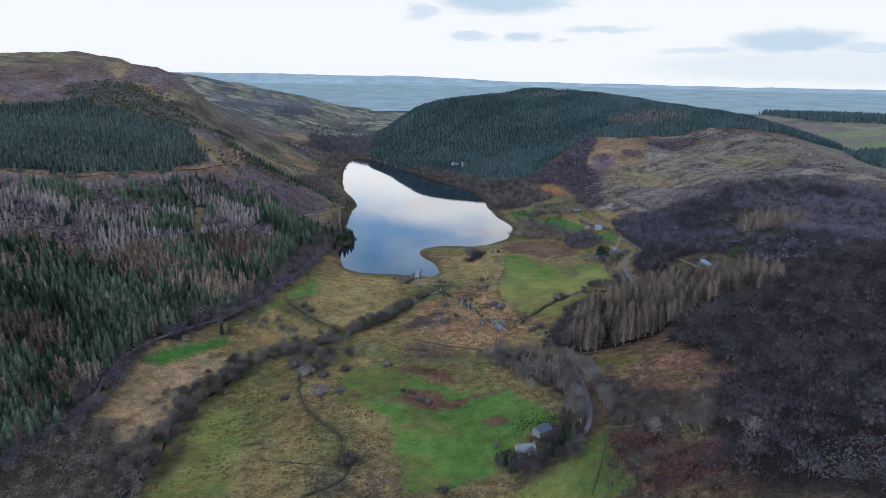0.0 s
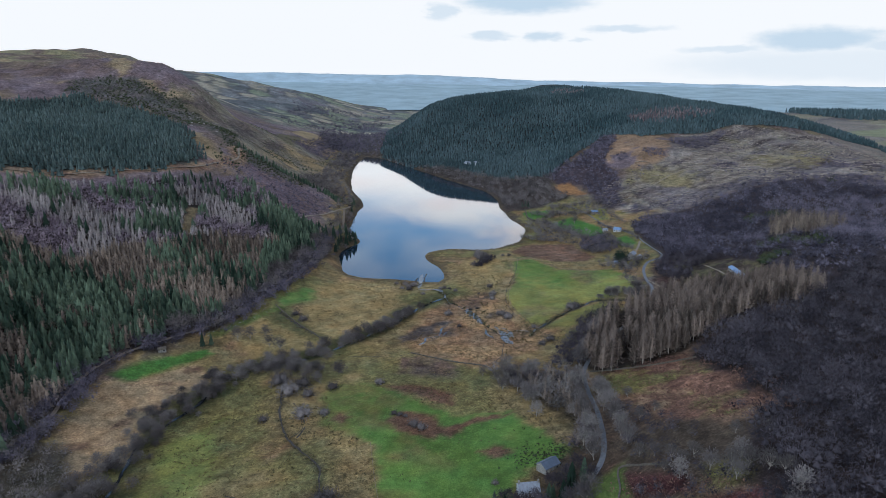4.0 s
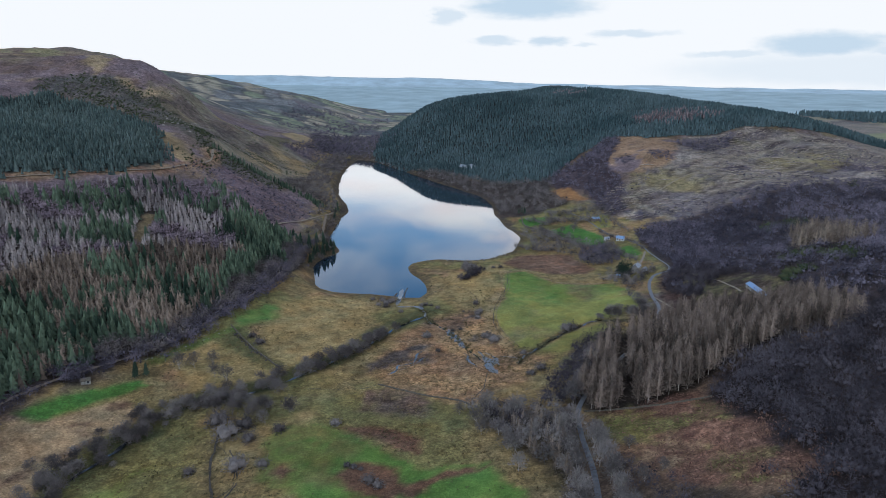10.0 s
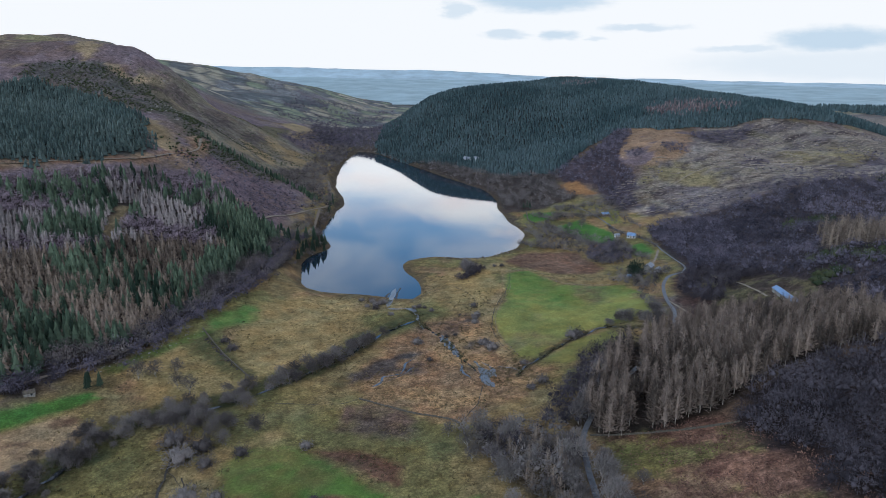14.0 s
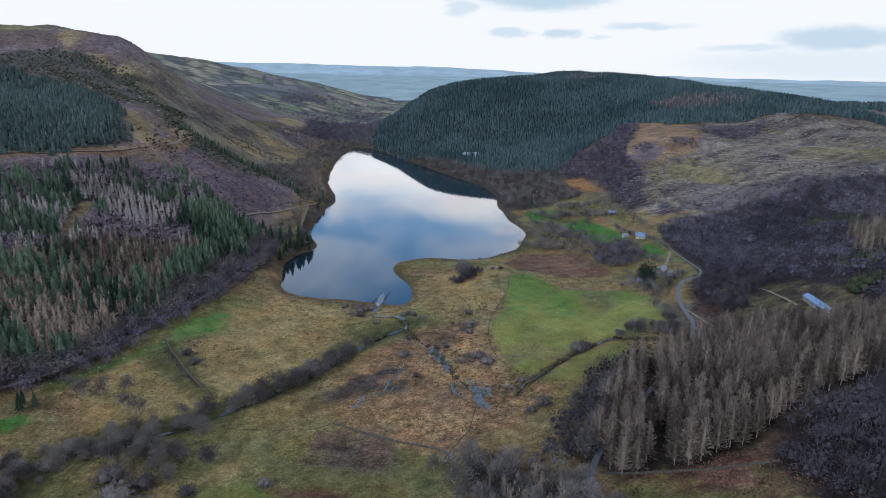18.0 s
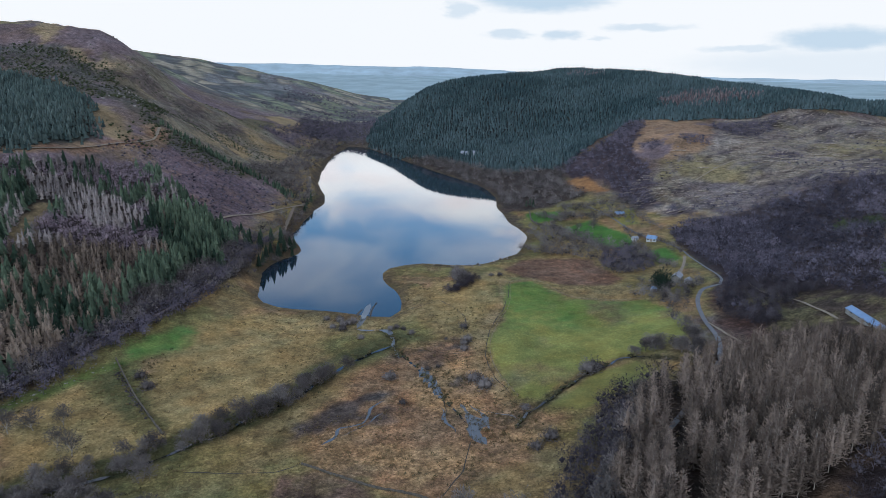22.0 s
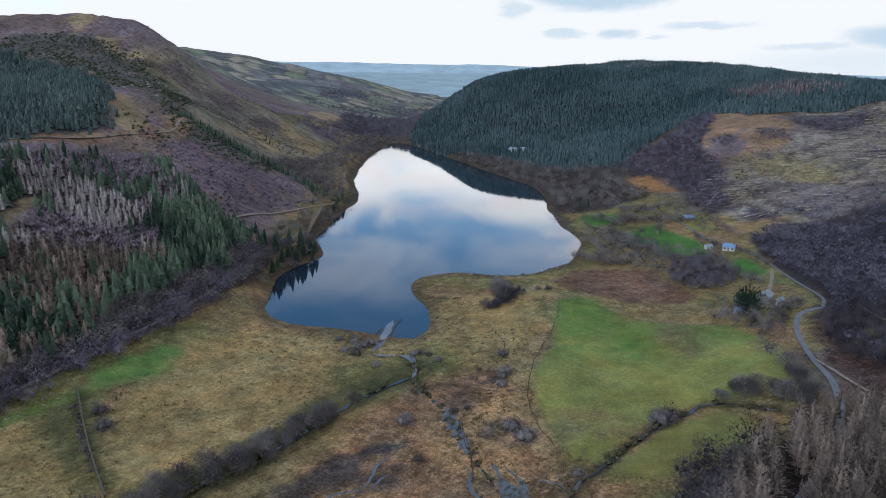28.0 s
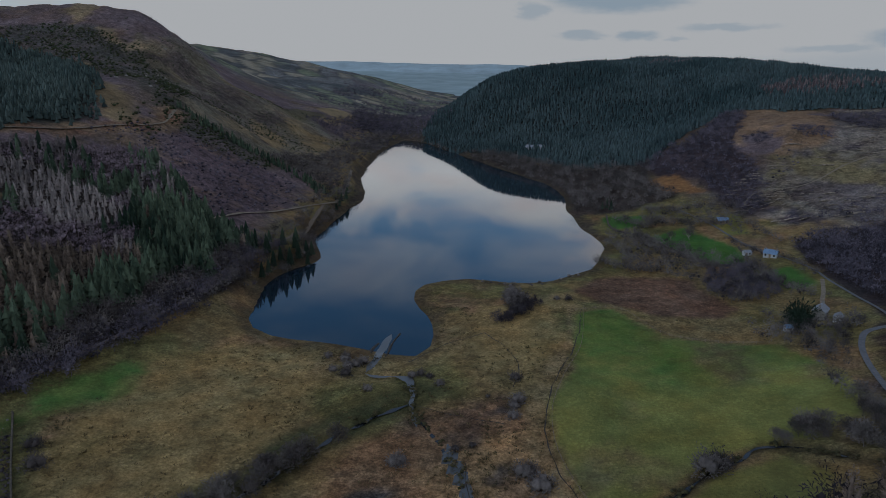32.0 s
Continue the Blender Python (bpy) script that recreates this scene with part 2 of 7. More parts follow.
def ground_material():
    """Land cover from the 'land' colour, broken up by tussocks, tufts and damp patches."""
    m, t, p = mat("hill_ground")
    where = t.nodes.new("ShaderNodeTexCoord").outputs["Object"]
    land = t.nodes.new("ShaderNodeAttribute")
    land.attribute_name = "land"
    tuss = t.nodes.new("ShaderNodeAttribute")
    tuss.attribute_name = "tussock"
    # tussocks: cells about a metre and a half wide, gaps darkened in colour for shade, stronger where the growth is
    # rank
    cells = node(t, "ShaderNodeTexVoronoi", Scale=0.62, Randomness=1.0)
    bent = noise_range(t, where, 0.5, -1.0, 1.0, 3.0)
    shake = t.nodes.new("ShaderNodeVectorMath")
    shake.operation = "ADD"
    t.links.new(where, shake.inputs[0])
    t.links.new(bent, shake.inputs[1])
    t.links.new(shake.outputs[0], cells.inputs["Vector"])
    tuft = node(t, "ShaderNodeMapRange", **{"From Min": 0.15, "From Max": 0.75, "To Min": 1.22, "To Max": 0.50})
    t.links.new(cells.outputs["Distance"], tuft.inputs["Value"])
    rank = t.nodes.new("ShaderNodeMix")
    rank.inputs["A"].default_value = 1.0
    t.links.new(noise_range(t, where, 0.05, 0.15, 1.0, 3.0), rank.inputs["Factor"])
    t.links.new(tuft.outputs[0], rank.inputs["B"])
    fine = noise_range(t, where, 1.1, 0.55, 1.45, 4.0, 0.75, (0.34, 0.66))
    mid = noise_range(t, where, 0.2, 0.55, 1.45, 4.0, 0.65, (0.34, 0.66))
    broad = noise_range(t, where, 0.022, 0.80, 1.20, 6.0)
    grain = t.nodes.new("ShaderNodeMix")
    grain.inputs["A"].default_value = 1.0
    t.links.new(tuss.outputs["Fac"], grain.inputs["Factor"])
    t.links.new(times(t, times(t, fine, mid), rank.outputs["Result"]), grain.inputs["B"])
    colour = scaled(t, land.outputs["Color"], times(t, grain.outputs["Result"], broad))
    hue = t.nodes.new("ShaderNodeMix")
    hue.data_type, hue.blend_type = "RGBA", "MULTIPLY"
    hue.inputs["B"].default_value = (1.10, 0.99, 0.88, 1)
    t.links.new(noise_range(t, where, 0.045, 0.0, 0.8), hue.inputs["Factor"])
    t.links.new(colour, hue.inputs["A"])
    t.links.new(hue.outputs["Result"], p.inputs["Base Color"])
    p.inputs["Roughness"].default_value, p.inputs["Specular IOR Level"].default_value = 0.95, 0.1
    bumped(t, p, where, 0.9, 1.0, 0.9, 6.0)
    return m


def water_material(name, deep, ripple, rough=0.03):
    m, t, p = mat(name)
    where = t.nodes.new("ShaderNodeTexCoord").outputs["Object"]
    p.inputs["Base Color"].default_value = (*deep, 1)
    p.inputs["IOR"].default_value = 1.42
    t.links.new(noise_range(t, where, 0.012, rough * 0.5, rough * 1.6), p.inputs["Roughness"])
    bumped(t, p, where, 0.35, 0.12, ripple, 3.0)
    return m


GROUND = ground_material()
WATER = water_material("lake_water", (0.012, 0.022, 0.035), 0.02)
STREAM = water_material("stream_water", (0.018, 0.021, 0.023), 0.05, 0.12)
SHALLOW = water_material("silty_shallows", (0.085, 0.092, 0.100), 0.05, 0.25)
ASPHALT = plain("worn_asphalt", (0.125, 0.130, 0.145), 0.9, 0.2, 0.6)
DIRT = plain("brown_dirt", (0.16, 0.13, 0.10), 0.95, 0.3, 0.8, 0.05)
PEAT_EARTH = plain("wet_peat", (0.040, 0.034, 0.028), 0.7, 0.3, 0.8)
GRAVEL = plain("pale_gravel", (0.20, 0.17, 0.13), 0.95, 0.3, 0.8, 0.05)
SLATE = plain("slate_roof", (0.20, 0.22, 0.26), 0.6, 0.2, 0.9, 0.02)
RENDERED = plain("whitewash", (0.40, 0.41, 0.43), 0.85, 0.1, 0.7)
MOSSY_STONE = plain("mossy_stone", (0.085, 0.075, 0.060), 0.95, 0.4, 1.2, 0.08)
STONE = plain("dry_stone", (0.22, 0.21, 0.19), 0.95, 0.4, 1.2, 0.08)
SHEET = plain("grey_sheet_roof", (0.085, 0.105, 0.145), 0.5, 0.12, 0.4, 0.0, 0.3)
PALE_SHEET = plain("pale_sheet_roof", (0.17, 0.26, 0.42), 0.45, 0.12, 0.4, 0.0, 0.2)
TIMBER = plain("weathered_timber", (0.20, 0.16, 0.12), 0.85, 0.3, 2.0)
PANE = plain("window_pane", (0.03, 0.035, 0.04), 0.12, 0.1, 1.0, 0.0, 0.0, 0.6)
PALE_ROCK = plain("pale_rock", (0.20, 0.19, 0.175), 0.95, 0.35, 0.6, 0.1)
SLATE_SPOIL = plain("slate_spoil", (0.075, 0.085, 0.10), 0.9, 0.35, 0.5, 0.2)
BARK = plain("bark", (0.13, 0.105, 0.085), 0.95, 0.3, 1.5)
PALE_BARK = plain("pale_bark", (0.30, 0.27, 0.23), 0.9, 0.3, 1.5)
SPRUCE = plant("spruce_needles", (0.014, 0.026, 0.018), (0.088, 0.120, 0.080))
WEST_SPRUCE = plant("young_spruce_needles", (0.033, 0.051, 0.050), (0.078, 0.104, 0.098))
# bluer than SPRUCE: haze over the far hill put into the needle colour
FAR_SPRUCE = plant("hazed_fir_needles", (0.031, 0.051, 0.056), (0.066, 0.092, 0.097))
LARCH = plant("bare_larch_twigs", (0.048, 0.038, 0.031), (0.230, 0.180, 0.147), 0.18)
TAN_LARCH = plant("tan_larch_twigs", (0.090, 0.072, 0.058), (0.240, 0.192, 0.152), 0.15)
GREY_LARCH = plant("grey_larch_twigs", (0.125, 0.111, 0.112), (0.310, 0.278, 0.268), 0.15)
PURPLE_BIRCH = plant("purple_birch_twigs", (0.108, 0.085, 0.108), (0.270, 0.220, 0.255), 0.18)
HILL_LARCH = plant("purple_larch_twigs", (0.080, 0.062, 0.066), (0.225, 0.180, 0.180))
BIRCH = plant("bare_birch_twigs", (0.036, 0.033, 0.046), (0.150, 0.134, 0.170), 0.18)
# darker near copy of BIRCH, which is lightened for haze on far slopes
DARK_TWIGS = plant("dark_bare_twigs", (0.022, 0.019, 0.024), (0.090, 0.079, 0.092), 0.15)
SCRUB = plant("bare_scrub_twigs", (0.066, 0.059, 0.056), (0.205, 0.184, 0.176), 0.18)
ALDER = plant("bare_alder_twigs", (0.038, 0.033, 0.034), (0.195, 0.175, 0.168), 0.18)
GORSE = plant("gorse_leaves", (0.030, 0.044, 0.022), (0.055, 0.060, 0.030))
BRASH_STICKS = plant("dead_brash", (0.150, 0.126, 0.104), (0.320, 0.275, 0.225))
DEAD_BRACKEN = plant("dead_bracken", (0.085, 0.046, 0.038), (0.205, 0.125, 0.090))
DARK_RUSH = plant("dark_rush", (0.040, 0.040, 0.020), (0.090, 0.080, 0.042))
RUSH = plant("dry_rush", (0.098, 0.076, 0.038), (0.162, 0.126, 0.063))



# ---- lie of the land ----
# heights above the lake at stations across the valley, one row for each distance along it
STATIONS = np.array((-1500, -1000, -720, -540, -410, -300, -210, -130, -50, 40, 120, 200, 290, 400, 560, 800, 1200, 1700), float)
SECTIONS = [
    (-300, (183, 157, 122, 87, 59, 38, 25, 18, 17, 25, 41, 61, 86, 115, 149, 172, 180, 152)),
    (0, (190, 170, 154, 124, 93, 56, 30, 16, 12, 28, 58, 85, 108, 123, 134, 141, 142, 120)),
    (200, (196, 182, 165, 131, 102, 58, 25, 15, 13, 16, 59, 80, 90, 98, 112, 131, 117, 100)),
    (330, (200, 189, 166, 134, 109, 61, 22, 4, 8, 9, 28, 53, 81, 86, 96, 113, 101, 87)),
    (450, (203, 194, 166, 138, 109, 64, 27, 8, 4, 1, 13, 39, 64, 64, 80, 86, 86, 76)),
    (580, (207, 199, 165, 134, 112, 76, 43, 11, -1, 3, 4, 19, 45, 42, 62, 56, 70, 64)),
    (720, (211, 205, 162, 115, 105, 91, 55, 15, -3, 1, 0, 7, 26, 40, 37, 33, 55, 52)),
    (880, (216, 211, 165, 120, 107, 101, 45, 6, -3, -3, 4, 14, 26, 44, 37, 17, 39, 39)),
    (1050, (220, 200, 172, 158, 122, 56, 20, 5, -1, 5, 21, 44, 60, 47, 53, 11, 26, 27)),
    (1140, (210, 196, 180, 179, 132, 60, 14, 1, 5, 13, 25, 42, 66, 67, 66, 17, 20, 22)),
    (1250, (200, 198, 180, 150, 82, 42, 4, -1, 15, 23, 30, 42, 77, 94, 86, 28, 14, 16)),
    (1500, (175, 195, 194, 108, 58, 34, 13, 40, 92, 108, 110, 108, 114, 110, 78, 26, 12, 7)),
    (1850, (180, 165, 96, 58, 35, 10, 5, 9, 20, 46, 80, 112, 110, 66, 28, 16, 30, 4)),
    (2400, (130, 140, 100, 74, 34, 10, 2, 2, 2, 2, 4, 5, 7, 9, 5, 12, 14, 12)),
    (3000, (40, 30, 20, 14, 10, 6, 4, 4, 4, 4, 4, 4, 5, 6, 6, 8, 8, 8)),
]
ALONG = np.array([s[0] for s in SECTIONS], float)
RELIEF = np.array([s[1] for s in SECTIONS], float)


def weights(stations, q):
    """Four neighbours and their weights for smooth cubic interpolation."""
    q = np.clip(q, stations[0], stations[-1])
    i = np.clip(np.searchsorted(stations, q, side="right") - 1, 0, len(stations) - 2)
    h = stations[i + 1] - stations[i]
    s = (q - stations[i]) / h
    h00, h10, h01, h11 = 2 * s**3 - 3 * s**2 + 1, s**3 - 2 * s**2 + s, 3 * s**2 - 2 * s**3, s**3 - s**2
    before, after = np.maximum(i - 1, 0), np.minimum(i + 2, len(stations) - 1)
    left, right = h / (stations[i + 1] - stations[before]), h / (stations[after] - stations[i])
    return np.stack([before, i, i + 1, after]), np.stack([-h10 * left, h00 - h11 * right, h01 + h10 * left, h11 * right])


def grain(x, y, size, seed=0):
    """Value noise between -1 and 1, with cells of the given size in metres."""
    u, v = x / size, y / size
    i, j = np.floor(u).astype(np.int64), np.floor(v).astype(np.int64)
    fu, fv = u - i, v - j
    fu, fv = fu * fu * (3 - 2 * fu), fv * fv * (3 - 2 * fv)

    def corner(a, b):
        k = (a * 374761393 + b * 668265263 + seed * 974634777) & 0x7FFFFFFF
        k = ((k ^ (k >> 13)) * 1274126177) & 0x7FFFFFFF
        return ((k ^ (k >> 16)) & 0xFFFF) / 32767.5 - 1

    return (corner(i, j) * (1 - fu) + corner(i + 1, j) * fu) * (1 - fv) + (corner(i, j + 1) * (1 - fu) + corner(i + 1, j + 1) * fu) * fv


def rolling(x, y, size, seed=0):
    return grain(x, y, size, seed) * 0.6 + grain(x, y, size * 0.47, seed + 1) * 0.28 + grain(x, y, size * 0.21, seed + 2) * 0.16


def ramp(v, a, b):
    s = np.clip((v - a) / (b - a), 0, 1)
    return s * s * (3 - 2 * s)


def edge_distance(x, y, points, closed=True):
    """Distance in metres to a line through the points, and whether inside it (closed)."""
    best, inside = np.full(x.shape, 1e9), np.zeros(x.shape, bool)
    n = len(points)
    for k in range(n if closed else n - 1):
        (ax, ay), (bx, by) = points[k], points[(k + 1) % n]
        dx, dy = bx - ax, by - ay
        s = np.clip(((x - ax) * dx + (y - ay) * dy) / (dx * dx + dy * dy + 1e-9), 0, 1)
        best = np.minimum(best, np.hypot(x - ax - s * dx, y - ay - s * dy))
        if closed and ay != by:
            inside ^= ((ay > y) != (by > y)) & (x < (bx - ax) * (y - ay) / (by - ay) + ax)
    return best, inside


def region(x, y, points, soft=2.5, wobble=3.0, seed=5):
    """1 inside the outline, 0 outside, with an uneven edge."""
    xs, ys = np.array([p[0] for p in points]), np.array([p[1] for p in points])
    near = (x > xs.min() - 20) & (x < xs.max() + 20) & (y > ys.min() - 20) & (y < ys.max() + 20)
    out = np.zeros(x.shape)
    if near.any():
        xn, yn = x[near], y[near]
        xw, yw = xn + wobble * rolling(xn, yn, 14, seed), yn + wobble * rolling(xn, yn, 14, seed + 9)
        d, inside = edge_distance(xw, yw, points)
        out[near] = ramp(np.where(inside, d, -d), -soft, soft)
    return out


def smooth_line(points, step=2.0):
    """Points every few metres on a smooth curve through the given ones."""
    p = np.array(points, float)
    length = np.r_[0, np.cumsum(np.hypot(*np.diff(p, axis=0).T))]
    s = np.arange(0, length[-1] + 0.01, step)
    i, w = weights(length, s)
    return np.stack([(p[i, k] * w).sum(0) for k in (0, 1)], 1)


LAKE = [(-182, 1352), (-181, 1233), (-168, 1101), (-150, 1000), (-129, 935), (-118, 888), (-120, 855), (-118, 806), (-115, 759), (-95, 709),
        (-102, 694), (-108, 672), (-106, 645), (-92, 604), (-78, 594), (-57, 589), (-39, 588), (-22, 582), (-11, 580), (-5, 591),
        (-8, 617), (-22, 652), (-22, 672), (-1, 686), (29, 685), (47, 690), (68, 714), (75, 736), (83, 768), (72, 808),
        (61, 871), (59, 932), (43, 994), (21, 1034), (-6, 1082), (-65, 1188), (-108, 1262), (-155, 1340)]
STREAM_WEST = [(-1, 541), (-7, 535), (-12, 529), (-24, 512), (-29, 501), (-41, 474), (-50, 461), (-56, 448), (-64, 439), (-74, 427), (-86, 416), (-106, 405), (-124, 391), (-130, 362), (-138, 337), (-142, 316), (-137, 290), (-134, 262), (-140, 225), (-150, 150)]
MOUTH = [(-24, 603), (-24, 586), (-24, 572), (-25, 562)]
CHANNEL = [(-25, 562), (-21, 560), (-12, 560), (-7, 558), (-3, 549), (-1, 540), (1, 531), (4, 523)]
STREAM_SOUTH = [(0, 534), (14, 513), (24, 494), (31, 479), (38, 466)]
STREAM_EAST = [(58, 462), (62, 471), (69, 480), (80, 494), (92, 507), (103, 515), (111, 522), (123, 520), (137, 510), (146, 500)]
DITCH = [(-90, 382), (-81, 342), (-67, 316), (-51, 296), (-48, 280), (-43, 270), (-46, 256), (-61, 243), (-75, 215)]
ROAD = [(48, 235), (58, 268), (70, 287), (75, 306), (78, 333), (79, 368), (82, 394), (96, 424), (118, 455), (138, 480), (149, 503), (154, 518), (157, 531), (159, 550), (162, 570), (166, 588), (171, 602), (177, 612), (188, 617)]
LANE = [(188, 617), (193, 630), (194, 650), (194, 667), (193, 690), (193, 718), (186, 742), (172, 775), (160, 830), (146, 868)]
TRACK_HIGH = [(-420, 520), (-336, 610), (-291, 672), (-268, 712), (-256, 755), (-250, 805), (-262, 850)]
TRACK_LOW = [(-160, 690), (-154, 717), (-144, 753), (-136, 805), (-130, 850), (-136, 900), (-160, 1000)]
ROAD_WEST = [(-132, 830), (-123, 769), (-118, 724), (-124, 660), (-124, 600), (-134, 530), (-152, 458), (-182, 407), (-193, 375), (-192, 345), (-188, 320), (-194, 280)]
FIELD_EAST = [(59, 637), (77, 646), (97, 615), (121, 607), (141, 606), (150, 583), (154, 559), (145, 538), (124, 526), (113, 524), (97, 517), (83, 503), (69, 485), (60, 487), (49, 520), (47, 546), (56, 572), (58, 603)]
FIELD_SOUTH = [(71, 478), (96, 508), (115, 516), (126, 505), (115, 488), (98, 481), (86, 473)]

LAKE_EDGE = smooth_line(LAKE + LAKE[:1], 12.0)[:-1]
LAKE_EDGE = [(float(a), float(b)) for a, b in LAKE_EDGE + 1.6 * np.stack([grain(LAKE_EDGE[:, 0], LAKE_EDGE[:, 1], 19, 61), grain(LAKE_EDGE[:, 0], LAKE_EDGE[:, 1], 19, 62)], 1)]


def base_height(x, y):
    ix, wx = weights(STATIONS, x)
    iy, wy = weights(ALONG, y)
    h = np.zeros(x.shape)
    for a in range(4):
        for b in range(4):
            h += RELIEF[iy[b], ix[a]] * wx[a] * wy[b]
    return h


def ground(x, y):
    """Height of the land, without the beds of the streams."""
    x, y = np.atleast_1d(np.asarray(x, float)), np.atleast_1d(np.asarray(y, float))
    h = base_height(x, y)
    # the western spur: a broad shoulder that breaks off in a crag, and the moor behind it
    h = h + np.exp(-((y - 1145) / 95) ** 2) * (13 * np.exp(-((x + 466) / 68) ** 2) - 14 * np.exp(-((x + 368) / 32) ** 2)) + 16 * np.exp(-((x + 830) / 230) ** 2 - ((y - 2300) / 220) ** 2)
    hill = ramp(h, 10, 45)
    crag = ramp(-x, 240, 330) * ramp(y, 760, 900) * ramp(h, 70, 130)
    h = h + hill * (5.0 * rolling(x, y, 120, 3) + 2.2 * rolling(x, y, 34, 8)) + crag * 7 * np.abs(rolling(x, y, 46, 17)) + 0.35 * rolling(x, y, 22, 12) + 0.12 * grain(x, y, 5, 14)
    d, inside = edge_distance(x, y, LAKE_EDGE)
    bank = np.maximum(h, 0.22 + 0.02 * np.minimum(d, 45))
    blend = ramp(d, 0, 14)
    h = np.where(inside, -0.09 * np.minimum(d, 60), bank * blend + np.minimum(0.09 * d, 0.5) * (1 - blend))
    far = ramp(np.hypot(x, y - 900), 1750, 2300)
    return h * (1 - far) + far * (-14 + 8 * rolling(x, y, 520, 31))


def ground_at(x, y):
    return float(ground(x, y)[0])


def bed(x, y):
    """How far the streams are cut into the land."""
    cut = np.zeros(x.shape)
    for line, half, deep in ((STREAM_WEST, 1.3, 1.0), (CHANNEL, 2.4, 0.9), (STREAM_SOUTH, 0.8, 0.7), (STREAM_EAST, 1.1, 0.9), (DITCH, 0.8, 0.8)):
        d, _ = edge_distance(x, y, smooth_line(line, 6), False)
        cut = np.maximum(cut, deep * (1 - ramp(d, half * 0.7, half * 1.7)))
    return cut


def mesh_object(name, verts, tris, material, smooth=False, quads=False):
    me = bpy.data.meshes.new(name)
    n, k = len(tris), 4 if quads else 3
    me.vertices.add(len(verts))
    me.vertices.foreach_set("co", np.asarray(verts, np.float32).ravel())
    me.loops.add(n * k)
    me.loops.foreach_set("vertex_index", np.asarray(tris, np.int32).ravel())
    me.polygons.add(n)
    me.polygons.foreach_set("loop_start", np.arange(0, n * k, k, dtype=np.int32))
    me.polygons.foreach_set("use_smooth", np.full(n, smooth))
    me.update(calc_edges=True)
    me.materials.append(material)
    return new(name, me)


def attribute(ob, name, kind, values):
    a = ob.data.attributes.new(name, kind, "POINT")
    a.data.foreach_set("color" if kind == "FLOAT_COLOR" else "value", np.asarray(values, np.float32).ravel())


def steps(*spans):
    """Grid lines: spans of (start, end, spacing)."""
    return np.unique(np.round(np.concatenate([np.arange(a, b, s) for a, b, s in spans]), 3))


# what covers the ground: surface colours, plus haze and wood shade in land_cover
TAN, OLIVE, PASTURE, LUSH = (0.208, 0.163, 0.078), (0.148, 0.139, 0.057), (0.160, 0.180, 0.052), (0.062, 0.140, 0.031)
PEAT, BROWN, HEATHER = (0.070, 0.060, 0.056), (0.225, 0.148, 0.086), (0.138, 0.112, 0.126)
HILLGRASS, BRASH, MOOR = (0.220, 0.178, 0.108), (0.136, 0.122, 0.120), (0.130, 0.124, 0.092)
TAN_WEST = [(-178, 318), (-182, 364), (-146, 400), (-134, 385), (-150, 342), (-140, 301), (-156, 285)]
GREEN_WEST = [(-185, 373), (-175, 393), (-147, 420), (-141, 415), (-157, 391), (-174, 371)]
GREEN_MAIN = [(-65, 381), (-29, 377), (5, 347), (38, 352), (62, 308), (46, 296), (36, 284), (25, 265), (-16, 248), (-23, 281), (-31, 314), (-56, 341)]
GREEN_SOUTHWEST = [(-130, 240), (-130, 303), (-114, 345), (-100, 309), (-92, 245)]
GREEN_NEAR = [(10, 240), (48, 256), (66, 274), (72, 252), (62, 224), (40, 205), (5, 215)]
GREEN_NORTHWEST = [(-128, 508), (-119, 537), (-108, 548), (-104, 529), (-114, 506)]
BROWN_PATCHES = [[(-2, 333), (18, 345), (40, 350), (20, 340), (5, 325)], [(18, 312), (30, 318), (36, 310), (24, 304)], [(-27, 341), (-19, 350), (-3, 346), (3, 332), (-4, 324), (-17, 328)], [(-53, 341), (-50, 347), (-44, 342), (-47, 336)], [(-32, 381), (-13, 383), (7, 373), (7, 361), (-8, 367), (-22, 374)]]
OCHRE = [[(-125, 495), (-137, 445), (-128, 425), (-100, 412), (-84, 424), (-78, 442)], [(-110, 548), (-86, 578), (-50, 576), (-38, 545), (-40, 505), (-58, 462), (-76, 447), (-103, 478)], [(14, 640), (48, 645), (54, 600), (42, 560), (30, 556), (10, 590)]]
GREEN_STRIP = [(-156, 442), (-140, 470), (-126, 502), (-121, 500), (-133, 462), (-148, 432)]
BOG = [(-20, 430), (4, 421), (30, 414), (62, 440), (75, 470), (60, 480), (45, 520), (30, 545), (10, 540), (-12, 515), (-24, 470)]
PEAT_SEEP = [(-28, 444), (-18, 455), (-6, 470), (4, 490), (-4, 492), (-16, 476), (-30, 456)]
PEAT_SOUTH = [(-26, 424), (0, 416), (12, 404), (6, 390), (-14, 392), (-26, 404)]
RED_BOG = [(59, 672), (80, 703), (122, 703), (138, 655), (130, 641), (101, 643), (70, 655)]
GREENS_EAST = [[(85, 854), (120, 859), (113, 826), (92, 815)], [(113, 795), (140, 820), (166, 768), (162, 734), (144, 732), (123, 768)], [(166, 717), (186, 728), (186, 690), (170, 684)]]
YELLOW_EAST = [(166, 845), (186, 846), (182, 799), (165, 796)]
ORANGE_EAST = [(131, 957), (156, 960), (175, 908), (142, 912)]
CLEARFELL = [(193, 911), (238, 958), (294, 1035), (369, 1140), (463, 1172), (600, 1130), (640, 900), (500, 800), (424, 850), (328, 840), (264, 808), (209, 818), (190, 842)]
HEATH_WOOD = [(127, 1006), (194, 1080), (248, 1200), (262, 1140), (230, 1050), (216, 1000), (222, 942), (204, 852), (184, 836), (180, 900), (172, 945), (145, 954)]
